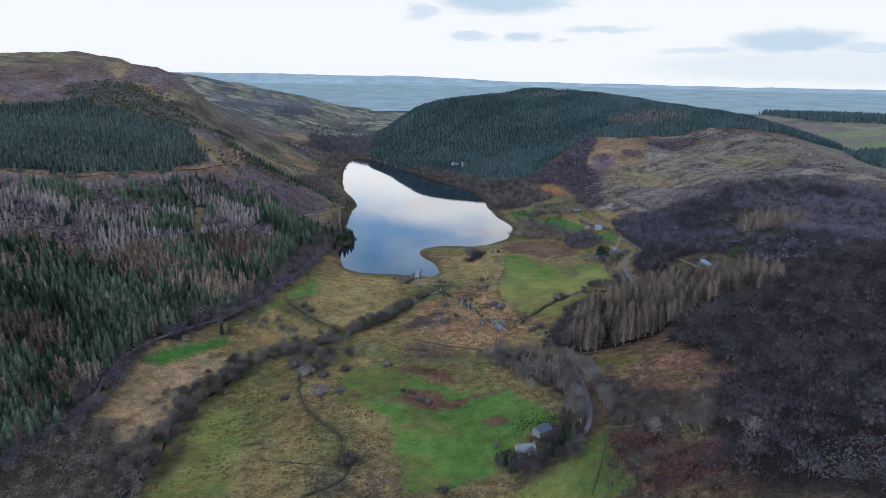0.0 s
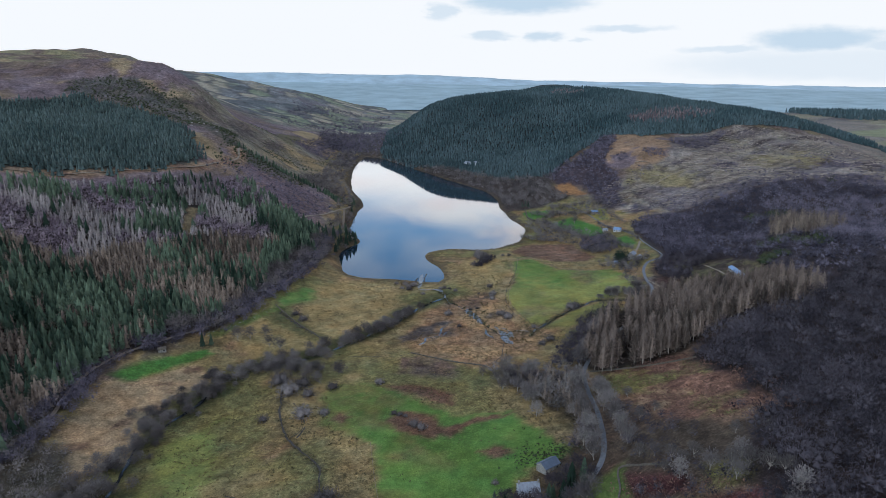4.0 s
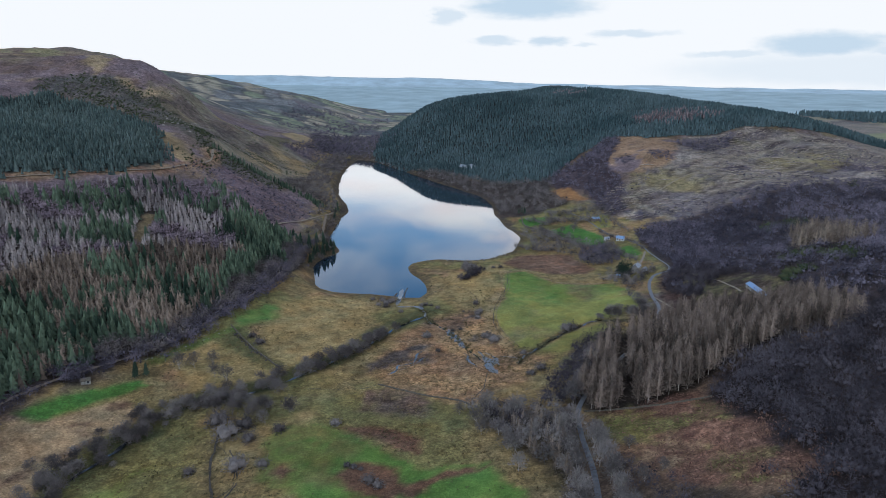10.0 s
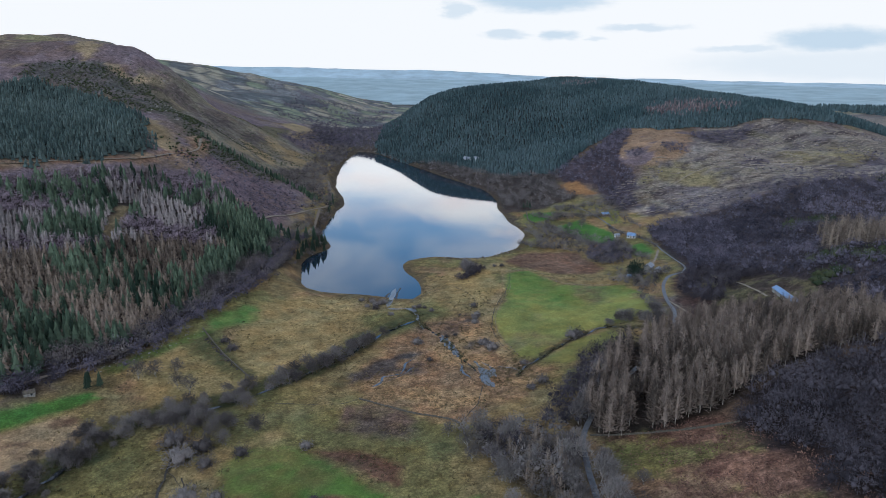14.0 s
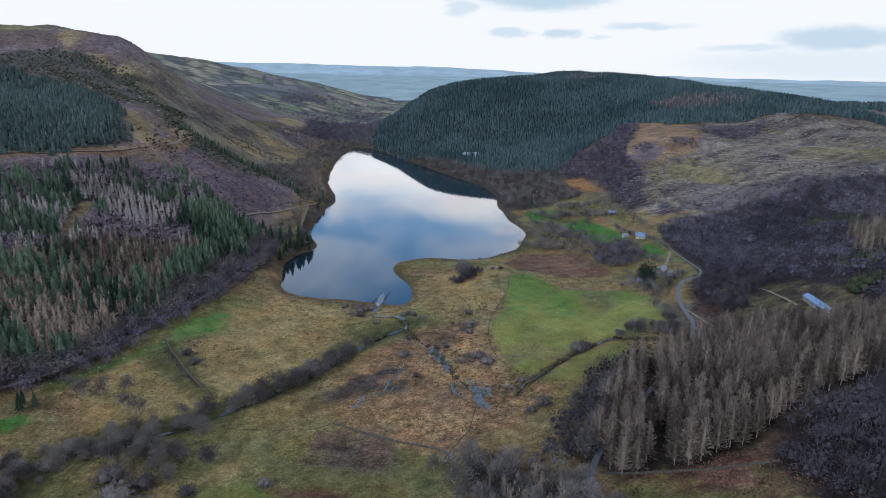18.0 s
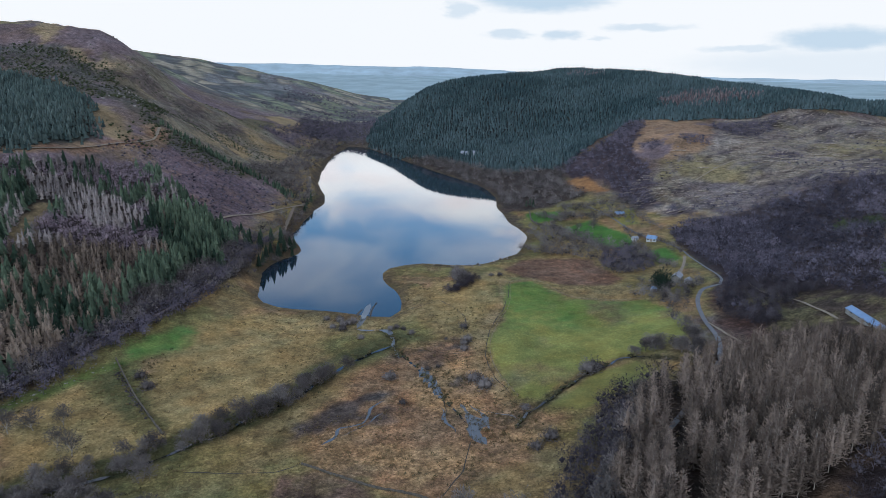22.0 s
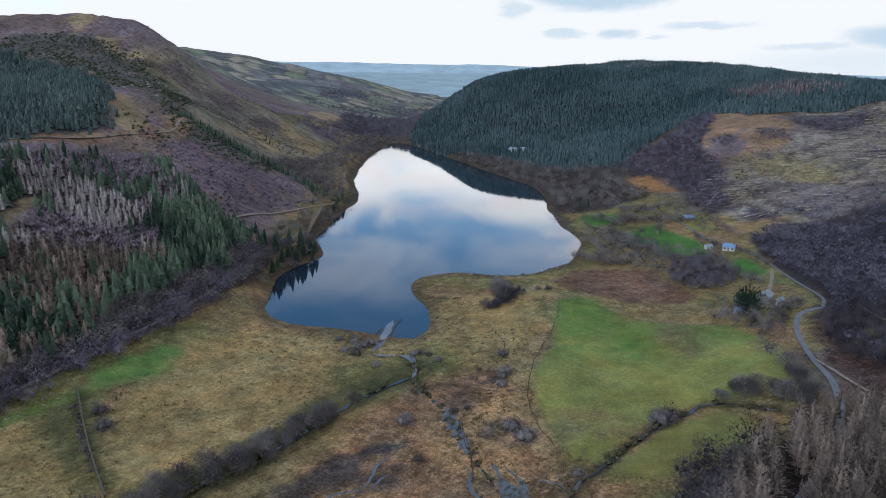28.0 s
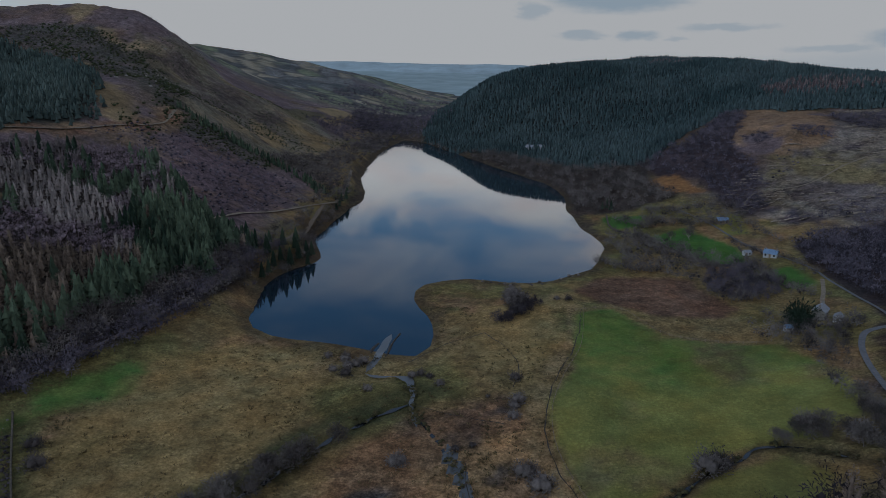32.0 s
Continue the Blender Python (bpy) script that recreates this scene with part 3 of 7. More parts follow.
FARM_WOOD = [(193, 608), (196, 640), (192, 671), (195, 718), (198, 768), (222, 788), (262, 765), (250, 690), (226, 612)]
HEATH_EAST = [(244, 1178), (306, 1153), (340, 1100), (290, 980), (239, 965), (207, 987)]
FELL_OLIVE = [[(229, 985), (268, 978), (308, 942), (314, 878), (283, 900), (232, 912)], [(390, 974), (436, 1025), (512, 1035), (520, 979), (469, 938), (410, 938)], [(205, 880), (222, 890), (236, 850), (222, 835)]]
FELL_TRACKS = [[(222, 886), (232, 851), (240, 815), (250, 775)], [(205, 885), (220, 898), (238, 909), (262, 916)], [(312, 881), (343, 883), (389, 907), (433, 948), (470, 985)], [(290, 950), (330, 980), (361, 1006), (416, 1075)]]
BRACKEN_SOUTH = [(72, 276), (100, 255), (118, 214), (103, 190), (80, 190), (62, 230)]
BRACKEN_NORTH = [(82, 386), (99, 391), (124, 391), (142, 377), (150, 338), (162, 312), (146, 280), (119, 288), (102, 316), (92, 348)]
BRACKEN_DARK = [[(72, 279), (94, 260), (96, 243), (74, 258)], [(97, 239), (110, 231), (118, 222), (104, 205), (90, 208), (78, 218), (84, 236)]]
MOSS_PATCHES = [[(103, 260), (112, 250), (114, 236), (105, 241)], [(84, 386), (102, 376), (106, 344), (92, 352)]]
ROAD_VERGE = [(77, 280), (66, 273), (58, 249), (54, 240), (66, 224), (76, 226), (74, 256)]
SPOIL = [(122, 200), (135, 204), (150, 195), (142, 172), (120, 184)]
QUARRY_GROUND = [(178, 520), (182, 575), (196, 602), (212, 578), (228, 540), (230, 488), (207, 503)]
CLIFF_GRASS = [(-322, 830), (-300, 832), (-262, 790), (-256, 762), (-275, 762), (-300, 800)]
SHORE_GRASS = [(-262, 1130), (-219, 1205), (-186, 1040), (-176, 960), (-200, 960), (-246, 1090)]
OLIVE_SLOPE = [(-440, 1020), (-400, 1180), (-345, 1250), (-262, 1235), (-206, 1135), (-162, 940), (-184, 892), (-222, 866), (-258, 862), (-330, 950), (-380, 1000)]
GORSE_SLOPE = [(-440, 965), (-373, 990), (-289, 890), (-239, 826), (-262, 818), (-300, 850), (-340, 870)]
TAN_SLOPES = [[(-298, 1066), (-244, 1030), (-208, 926), (-222, 940), (-262, 1020)], [(-308, 1290), (-287, 1375), (-270, 1290)], [(-372, 1133), (-346, 1168), (-318, 1180), (-340, 1140)]]
HIGH_GRASS = [(-310, 1420), (-255, 1330), (-215, 1390), (-240, 1470)]
LAKE_HEAD = [(-260, 1330), (-300, 1480), (-240, 1640), (-90, 1620), (-110, 1400), (-150, 1345), (-185, 1360)]
SCAR = [(-551, 1135), (-528, 1140), (-508, 1118), (-503, 1062), (-515, 1075), (-535, 1105)]
PALE_CRESTS = [[(-436, 1045), (-430, 1074), (-411, 1056), (-424, 1037)], [(-474, 1060), (-463, 1072), (-439, 1053), (-441, 1037)]]
GRASS_STREAKS = [[(-285, 1042), (-251, 996), (-206, 938), (-212, 923), (-234, 932)], [(-288, 1129), (-250, 1130), (-217, 1168), (-190, 1115), (-174, 1004), (-206, 1018), (-250, 1085)], [(-372, 1145), (-352, 1180), (-325, 1190), (-340, 1150)], [(-330, 1010), (-300, 990), (-262, 930), (-275, 925), (-318, 985)]]
OLIVE_FIELD = [(-330, 1260), (-345, 1330), (-303, 1350), (-279, 1160), (-302, 1155), (-335, 1210)]
TAN_FIELD = [(-335, 1390), (-330, 1455), (-296, 1440), (-285, 1360), (-300, 1350)]
GORSE_BELT = [(-555, 1020), (-524, 1060), (-469, 1062), (-399, 1045), (-360, 1010), (-300, 925), (-262, 862), (-225, 871), (-189, 881), (-181, 850), (-213, 826), (-244, 815), (-270, 836), (-330, 935), (-381, 980), (-408, 965), (-452, 960), (-525, 965)]
PURPLE_SLOPE = [(-243, 815), (-224, 820), (-200, 836), (-165, 840), (-150, 807), (-150, 730), (-178, 714), (-210, 740)]


def plots(x, y, size, seed):
    """Small walled fields: a number between 0 and 1 for each field, and the distance in metres from its edge."""
    i, j = np.floor(x / size).astype(np.int64), np.floor(y / size).astype(np.int64)
    first, second, pick = np.full(x.shape, 1e9), np.full(x.shape, 1e9), np.zeros(x.shape)
    for a in (-1, 0, 1):
        for b in (-1, 0, 1):
            cx, cy = (i + a + 0.5) * size, (j + b + 0.5) * size
            px = cx + 0.42 * size * grain(cx, cy, size * 0.37, seed)
            py = cy + 0.42 * size * grain(cx, cy, size * 0.41, seed + 1)
            d = np.hypot(x - px, y - py)
            near = d < first
            second = np.where(near, first, np.minimum(second, d))
            pick = np.where(near, 0.5 + 0.5 * grain(cx, cy, size * 0.29, seed + 2), pick)
            first = np.minimum(first, d)
    return pick, (second - first) / 2


def land_cover(x, y, z):
    colour = np.empty((len(x), 3))
    tuss = np.full(len(x), 0.8)
    ragged = rolling(x, y, 13, 111) + 0.7 * grain(x, y, 4, 112)

    def lay(weight, paint, rough=None):
        nonlocal colour, tuss
        w = np.clip(weight, 0, 1)
        w = np.clip(w + 2.2 * w * (1 - w) * ragged, 0, 1)  # ragged seams
        colour = colour * (1 - w[:, None]) + np.array(paint) * w[:, None]
        if rough is not None:
            tuss = tuss * (1 - w) + rough * w

    colour[:] = TAN
    lay(ramp(rolling(x, y, 60, 41), -0.15, 0.35), OLIVE)
    lay(ramp(rolling(x, y, 26, 44), 0.2, 0.6) * 0.6, BROWN)
    west, east = ramp(z, 9, 22) * (x < -60), ramp(z, 8, 18) * (x >= -60)
    lay(west, HEATHER, 0.9)
    lay(west * ramp(rolling(x, y, 40, 51), 0.05, 0.3) * 0.7, (0.125, 0.098, 0.070))
    flank = region(x, y, OLIVE_SLOPE, 14, 22)
    lay(flank * 0.85, (0.145, 0.142, 0.108))
    lay(flank * ramp(rolling(x, y, 34, 55), 0.1, 0.35) * 0.7, (0.150, 0.132, 0.090))
    lay(flank * ramp(rolling(x, y, 26, 56), 0.12, 0.35) * 0.8, (0.078, 0.066, 0.066))
    lay(region(x, y, GORSE_SLOPE, 12, 18) * 0.75, (0.060, 0.060, 0.050))
    lay(west * ramp(z, 168, 178) * ramp(-x, 560, 640), (0.175, 0.165, 0.098))
    for patch in TAN_SLOPES:
        lay(region(x, y, patch, 6, 9), (0.215, 0.168, 0.090))
    lay(west * ramp(z, 120, 165) * ramp(rolling(x, y, 55, 52), -0.1, 0.2) * 0.8, (0.105, 0.078, 0.074))
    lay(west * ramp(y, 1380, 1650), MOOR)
    # slopes beyond the lake: distance haze put into greyer, bluer ground colours
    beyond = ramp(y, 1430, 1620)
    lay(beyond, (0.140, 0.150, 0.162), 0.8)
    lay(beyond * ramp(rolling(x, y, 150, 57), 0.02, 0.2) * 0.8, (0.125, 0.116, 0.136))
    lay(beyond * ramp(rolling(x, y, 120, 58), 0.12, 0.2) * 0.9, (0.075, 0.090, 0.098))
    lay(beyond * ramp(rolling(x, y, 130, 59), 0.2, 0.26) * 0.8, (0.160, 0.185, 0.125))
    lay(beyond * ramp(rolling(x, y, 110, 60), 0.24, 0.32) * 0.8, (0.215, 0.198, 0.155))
    pick, hedge = plots(x + 0.5 * y + 20 * rolling(x, y, 90, 135), y * 0.7, 62, 136)
    farmed = beyond * ramp(rolling(x, y, 260, 137), -0.25, 0.05)
    for low, high, paint in ((0.0, 0.24, (0.235, 0.222, 0.170)), (0.24, 0.42, (0.165, 0.195, 0.130)), (0.42, 0.56, (0.275, 0.262, 0.205)), (0.56, 0.68, (0.084, 0.094, 0.102))):
        lay(farmed * ((pick >= low) & (pick < high)) * 0.85, paint, 0.5)
    lay(farmed * (1 - ramp(hedge, 3, 9)) * 0.8, (0.060, 0.066, 0.072))
    lay(east, (0.105, 0.075, 0.054), 0.9)
    lay(east * ramp(rolling(x, y, 22, 62), 0.0, 0.4) * 0.6, OLIVE)
    lay(east * ramp(rolling(x, y, 60, 61), -0.1, 0.35) * 0.7, HEATHER)
    lay(east * (1 - ramp(y, 280, 340)) * 0.9, (0.070, 0.056, 0.042))
    lay(ramp(x, 520, 700) * ramp(y, 500, 900), (0.158, 0.146, 0.132), 0.7)
    lay(ramp(x, 560, 700) * ramp(y, 900, 1100) * ramp(rolling(x, y, 130, 64), 0.05, 0.25) * 0.6, (0.105, 0.096, 0.100))
    lay(ramp(x, 560, 700) * ramp(y, 1000, 1200) * ramp(rolling(x, y, 90, 65), 0.12, 0.3) * 0.6, (0.205, 0.200, 0.130))
    lay(region(x, y, [(800, 1330), (880, 1300), (1000, 1440), (1060, 1560), (930, 1500)], 5, 8), (0.135, 0.185, 0.085), 0.4)
    lay(region(x, y, [(870, 1600), (960, 1570), (1180, 1700), (1240, 1820), (1100, 1740), (940, 1680)], 6, 12), (0.175, 0.195, 0.120), 0.4)
    lay(region(x, y, SHORE_GRASS, 12, 12) * 0.6, (0.190, 0.158, 0.100))
    lay(ramp(-x, 150, 260) * ramp(y, 820, 900) * (1 - ramp(y, 1330, 1420)) * ramp(rolling(x, y, 48, 71), 0.15, 0.5) * 0.5, HILLGRASS)
    lay(region(x, y, CLIFF_GRASS, 5, 8), HILLGRASS, 0.6)
    lay(region(x, y, HIGH_GRASS, 5, 5), HILLGRASS, 0.3)
    lay(region(x, y, PURPLE_SLOPE, 8, 10) * 0.85, (0.112, 0.087, 0.106), 1.0)
    lay(region(x, y, PURPLE_SLOPE, 8, 10) * ramp(rolling(x, y, 16, 133), 0.1, 0.35) * 0.5, (0.165, 0.122, 0.100))
    lay(region(x, y, GORSE_BELT, 10, 20) * 0.8, (0.068, 0.070, 0.066), 1.0)
    d = np.full(x.shape, 99.0)
    high = (x < -240) & (x > -440) & (y > 500) & (y < 870)
    d[high] = edge_distance(x[high], y[high], smooth_line(TRACK_HIGH, 10), False)[0]
    verge = 1 - ramp(d + 4 * rolling(x, y, 14, 139), 5, 11)
    lay(region(x, y, OLIVE_FIELD, 3, 5) * 0.9, (0.098, 0.092, 0.052), 0.5)
    lay(region(x, y, TAN_FIELD, 3, 4), (0.235, 0.190, 0.110), 0.4)
    for patch in PALE_CRESTS:
        lay(region(x, y, patch, 3, 6), (0.225, 0.185, 0.125), 0.8)
    for patch in GRASS_STREAKS:
        lay(region(x, y, patch, 4, 12) * (0.55 + 0.45 * ramp(rolling(x, y, 14, 134), -0.25, 0.15)), (0.225, 0.175, 0.095), 0.8)
    lay(region(x, y, SCAR, 4, 8) * 0.9, HILLGRASS)
    lay(region(x, y, CLEARFELL, 8, 10), BRASH, 1.0)
    fell = region(x, y, CLEARFELL, 14, 18)
    lay(fell * ramp(rolling(x, y, 70, 75), -0.1, 0.4) * 0.6, (0.128, 0.114, 0.098))
    # purple scrub tone, pushed bluer in colour for haze over this slope
    lay(fell * ramp(rolling(x, y, 46, 79), -0.1, 0.35) * 0.8, (0.076, 0.066, 0.090))
    # lines of brash and vehicle ruts, broken and bent round the slope
    along, across = x * 0.83 + y * 0.55 + 30 * rolling(x, y, 120, 73), x * 0.55 - y * 0.83 + 30 * rolling(x, y, 120, 74)
    lay(fell * ramp(rolling(along * 0.22, across, 20, 76), 0.10, 0.4) * 0.85, (0.045, 0.036, 0.038))
    lay(fell * ramp(rolling(along * 0.22, across, 26, 78), 0.18, 0.42) * 0.8, (0.250, 0.225, 0.195))
    lay(fell * ramp(rolling(x, y, 85, 80), 0.2, 0.45) * 0.2, OLIVE)
    for patch in FELL_OLIVE:
        lay(region(x, y, patch, 8, 16) * (0.5 + 0.4 * ramp(rolling(x, y, 26, 309), -0.2, 0.2)), (0.185, 0.160, 0.088), 0.9)
    lay(region(x, y, [(246, 908), (312, 873), (288, 800), (252, 783), (232, 839)], 8, 14) * 0.7, (0.165, 0.148, 0.150), 1.0)
    for line in FELL_TRACKS:
        d = edge_distance(x, y, smooth_line(line, 12), False)[0]
        lay((1 - ramp(d + 3 * rolling(x, y, 12, 310), 1.5, 6)) * 0.75, (0.215, 0.190, 0.155))
        lay((1 - ramp(np.abs(d - 9) + 3 * rolling(x, y, 12, 311), 1.5, 5)) * 0.6, (0.070, 0.058, 0.058))
    lay(region(x, y, HEATH_EAST, 6, 12), (0.215, 0.150, 0.098), 0.8)
    lay(region(x, y, HEATH_EAST, 6, 12) * ramp(rolling(x, y, 30, 77), 0.05, 0.3), HEATHER)
    # ground under these two woods darkened like the other wood floors
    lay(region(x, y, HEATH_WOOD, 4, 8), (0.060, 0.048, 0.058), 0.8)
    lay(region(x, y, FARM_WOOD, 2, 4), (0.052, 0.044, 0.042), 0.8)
    rim, wet = edge_distance(x, y, LAKE)
    lay((1 - ramp(rim + 5 * rolling(x, y, 16, 89), 5, 14)) * np.where(x < -60, ramp(y, 635, 665), ramp(y, 690, 730)) * ~((x > -30) & (y < 780)), (0.052, 0.044, 0.040), 0.8)
    lay((1 - ramp(rim + 4 * rolling(x, y, 14, 90), 2, 12)) * 0.75, (0.092, 0.074, 0.045), 0.8)
    lay(region(x, y, LAKE_HEAD, 8, 10), (0.066, 0.060, 0.064), 0.9)
    lay(region(x, y, BOG, 6, 8), BROWN, 1.0)
    lay(region(x, y, BOG, 6, 8) * ramp(rolling(x, y, 20, 308), 0.0, 0.3) * 0.8, (0.285, 0.195, 0.100))
    lay(region(x, y, BOG, 6, 8) * ramp(rolling(x, y, 18, 81), 0.15, 0.5) * 0.6, PEAT)
    lay(region(x, y, [(-12, 428), (-27, 424), (-27, 397), (4, 400), (12, 414)], 3, 5) * 0.7, (0.120, 0.084, 0.070), 1.0)
    lay(region(x, y, PEAT_SEEP, 3, 6), PEAT, 1.0)
    lay(region(x, y, PEAT_SOUTH, 3, 6) * 0.6, (0.100, 0.076, 0.062), 1.0)
    lay(region(x, y, RED_BOG, 3, 3), (0.135, 0.088, 0.062), 0.9)
    for patch in OCHRE:
        lay(region(x, y, patch, 4, 4) * (0.75 + 0.25 * ramp(rolling(x, y, 18, 82), -0.2, 0.2)), (0.252, 0.196, 0.088), 0.7)
    lay(region(x, y, [(-121, 500), (-100, 478), (-80, 452), (-86, 440), (-108, 462), (-132, 478)], 4, 5) * 0.8, (0.085, 0.090, 0.040), 0.7)
    lay(region(x, y, GREEN_STRIP, 3, 4) * 0.9, (0.085, 0.125, 0.036), 0.5)
    near = (x > 20) & (x < 80) & (y > 460) & (y < 660)
    d = np.full(x.shape, 99.0)
    d[near] = edge_distance(x[near], y[near], [(58, 646), (56, 600), (46, 566), (42, 540), (43, 512), (55, 484)], False)[0]
    lay((1 - ramp(d + 1.5 * rolling(x, y, 8, 92), 1, 4)) * 0.7, (0.250, 0.195, 0.105), 0.9)
    near = (x > 50) & (x < 160) & (y > 450) & (y < 540)
    d = np.full(x.shape, 99.0)
    d[near] = edge_distance(x[near], y[near], smooth_line(STREAM_EAST, 6), False)[0]
    brook = (1 - ramp(d + 1.2 * rolling(x, y, 7, 93), 1.2, 3.6)) * 0.85
    main = region(x, y, GREEN_MAIN, 4, 6)
    lay(main, (0.088, 0.160, 0.036), 0.45)
    lay(main * ramp(rolling(x, y, 34, 88), 0.0, 0.4) * 0.7, (0.140, 0.142, 0.052))
    for patch in BROWN_PATCHES:
        lay(region(x, y, patch, 2, 3), (0.130, 0.076, 0.050), 0.8)
    lay(region(x, y, GREEN_SOUTHWEST, 7, 8) * 0.85, PASTURE, 0.45)
    lay(region(x, y, GREEN_NEAR, 4, 4), PASTURE, 0.4)
    bank = (x > -150) & (x < 20) & (y > 240) & (y < 560)
    d = np.full(x.shape, 99.0)
    d[bank] = edge_distance(x[bank], y[bank] - 5, smooth_line(STREAM_WEST, 8), False)[0]
    lay((1 - ramp(d + 5 * rolling(x, y, 18, 85), 4, 14)) * 0.85, (0.066, 0.070, 0.032), 0.7)
    d[bank] = edge_distance(x[bank], y[bank], smooth_line(DITCH, 8), False)[0]
    lay((1 - ramp(d + rolling(x, y, 6, 86), 0.6, 2.4)) * 0.7, (0.060, 0.055, 0.036), 0.8)
    lay(region(x, y, TAN_WEST, 2, 3), (0.275, 0.208, 0.125), 0.7)
    lay(region(x, y, TAN_WEST, 2, 3) * ramp(rolling(x * 0.5 + y * 0.5, y - x, 11, 307), 0.25, 0.4) * 0.6, (0.115, 0.078, 0.056))
    for patch in ([(-162, 322), (-160, 338), (-153, 344), (-152, 334), (-157, 326)], [(-163, 346), (-146, 360), (-136, 372), (-139, 366), (-150, 350)]):
        lay(region(x, y, patch, 1.5, 4) * 0.75, (0.085, 0.056, 0.046), 1.0)
    lay(region(x, y, GREEN_WEST, 3, 4), LUSH, 0.6)
    lay(region(x, y, GREEN_NORTHWEST, 6, 6) * 0.9, (0.085, 0.160, 0.040), 0.4)
    field = region(x, y, FIELD_EAST, 1.6, 1.0)
    lay(field, (0.182, 0.196, 0.058), 0.4)
    lay(field * ramp(y + 30 * rolling(x, y, 40, 83), 560, 620) * 0.8, (0.096, 0.170, 0.040))
    lay(field * ramp(rolling(x, y, 24, 84), 0.15, 0.5) * 0.6, (0.165, 0.148, 0.070), 0.6)
    lay(region(x, y, FIELD_SOUTH, 1.6, 1.0), (0.172, 0.170, 0.054), 0.35)
    lay(brook, (0.050, 0.046, 0.030), 0.8)
    for patch in GREENS_EAST:
        lay(region(x, y, patch, 2, 2), LUSH, 0.3)
    lay(region(x, y, YELLOW_EAST, 2, 2), (0.190, 0.190, 0.060), 0.4)
    lay(region(x, y, ORANGE_EAST, 3, 3), (0.240, 0.135, 0.060), 0.7)
    lay(region(x, y, BRACKEN_SOUTH, 4, 8), (0.120, 0.090, 0.058), 1.0)
    lay(region(x, y, BRACKEN_SOUTH, 4, 8) * ramp(rolling(x, y, 12, 131), 0.0, 0.3) * 0.7, (0.075, 0.048, 0.040))
    lay(region(x, y, BRACKEN_SOUTH, 4, 8) * ramp(rolling(x, y, 11, 142), 0.15, 0.35) * 0.7, (0.132, 0.140, 0.048))
    for patch in BRACKEN_DARK:
        lay(region(x, y, patch, 3, 6) * 0.95, (0.068, 0.030, 0.030), 1.0)
    lay(region(x, y, BRACKEN_NORTH, 5, 7), (0.195, 0.116, 0.082), 1.0)
    lay(region(x, y, BRACKEN_NORTH, 5, 7) * ramp(rolling(x, y, 22, 132), 0.1, 0.35) * 0.8, (0.235, 0.172, 0.105))
    lay(region(x, y, BRACKEN_NORTH, 5, 7) * ramp(rolling(x, y, 15, 141), 0.12, 0.32) * 0.8, (0.142, 0.138, 0.050))
    lay(region(x, y, BRACKEN_NORTH, 5, 7) * ramp(rolling(x, y, 9, 87), 0.15, 0.45) * 0.6, (0.075, 0.040, 0.032))
    for patch in MOSS_PATCHES:
        lay(region(x, y, patch, 4, 6) * 0.85, (0.135, 0.132, 0.046), 0.8)
    lay(region(x, y, ROAD_VERGE, 2, 3), (0.105, 0.150, 0.042), 0.5)
    lay(region(x, y, SPOIL, 3, 4), (0.060, 0.066, 0.076), 1.0)
    lay(region(x, y, [(60, 300), (66, 330), (60, 350), (46, 372), (36, 392), (44, 408), (70, 404), (78, 380), (74, 340), (70, 300)], 3, 5) * 0.8, (0.062, 0.052, 0.036), 0.9)
    # wood floors: shade between the crowns put into a dark ground colour
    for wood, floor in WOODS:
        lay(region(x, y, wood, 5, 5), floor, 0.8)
    lay(verge * 0.85, (0.190, 0.142, 0.094), 1.0)
    lay(verge * ramp(rolling(x, y, 16, 140), 0.05, 0.3) * 0.7, (0.150, 0.092, 0.066))
    lay(region(x, y, [(-214, 568), (-211, 578), (-222, 598), (-228, 624), (-233, 622), (-229, 596), (-221, 572)], 2, 3), (0.205, 0.168, 0.098), 0.8)
    # near end of this wood painted darker still, for shade under the crowns
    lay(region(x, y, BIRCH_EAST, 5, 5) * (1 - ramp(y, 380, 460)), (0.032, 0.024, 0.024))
    lay(region(x, y, QUARRY_GROUND, 3, 5), (0.056, 0.045, 0.037), 1.0)
    lay(region(x, y, QUARRY_GROUND, 3, 5) * ramp(rolling(x, y, 18, 312), -0.05, 0.2) * 0.8, (0.120, 0.112, 0.060))
    lay(region(x, y, [(160, 508), (163, 545), (168, 580), (176, 604), (192, 612), (196, 602), (182, 575), (178, 520), (170, 505)], 2, 3) * 0.9, (0.070, 0.046, 0.040), 1.0)
    # growth varies from metre to metre: mossy, rusty and bleached patches
    floor = (1 - ramp(z, 14, 30)) * (y < 900)
    colour *= (1 + floor * (0.16 * grain(x, y, 7, 301) + 0.13 * rolling(x, y, 17, 302)))[:, None]
    shift = floor * (0.7 * grain(x, y, 11, 303) + 0.5 * grain(x, y, 4.5, 304))
    colour *= 1 + shift[:, None] * np.array((0.11, 0.0, -0.08))
    slopes = (1 - floor) * ramp(z, 14, 30)
    colour *= (1 + slopes * (0.20 * grain(x, y, 15, 305) + 0.16 * rolling(x, y, 40, 306)))[:, None]
    return np.clip(colour, 0.004, 1), tuss


WOOD_WEST = [(-560, 420), (-354, 545), (-300, 622), (-224, 738), (-150, 700), (-122, 690), (-112, 620), (-134, 530), (-145, 460), (-179, 400), (-187, 372), (-184, 330), (-177, 302), (-190, 240), (-330, 120), (-560, 120)]
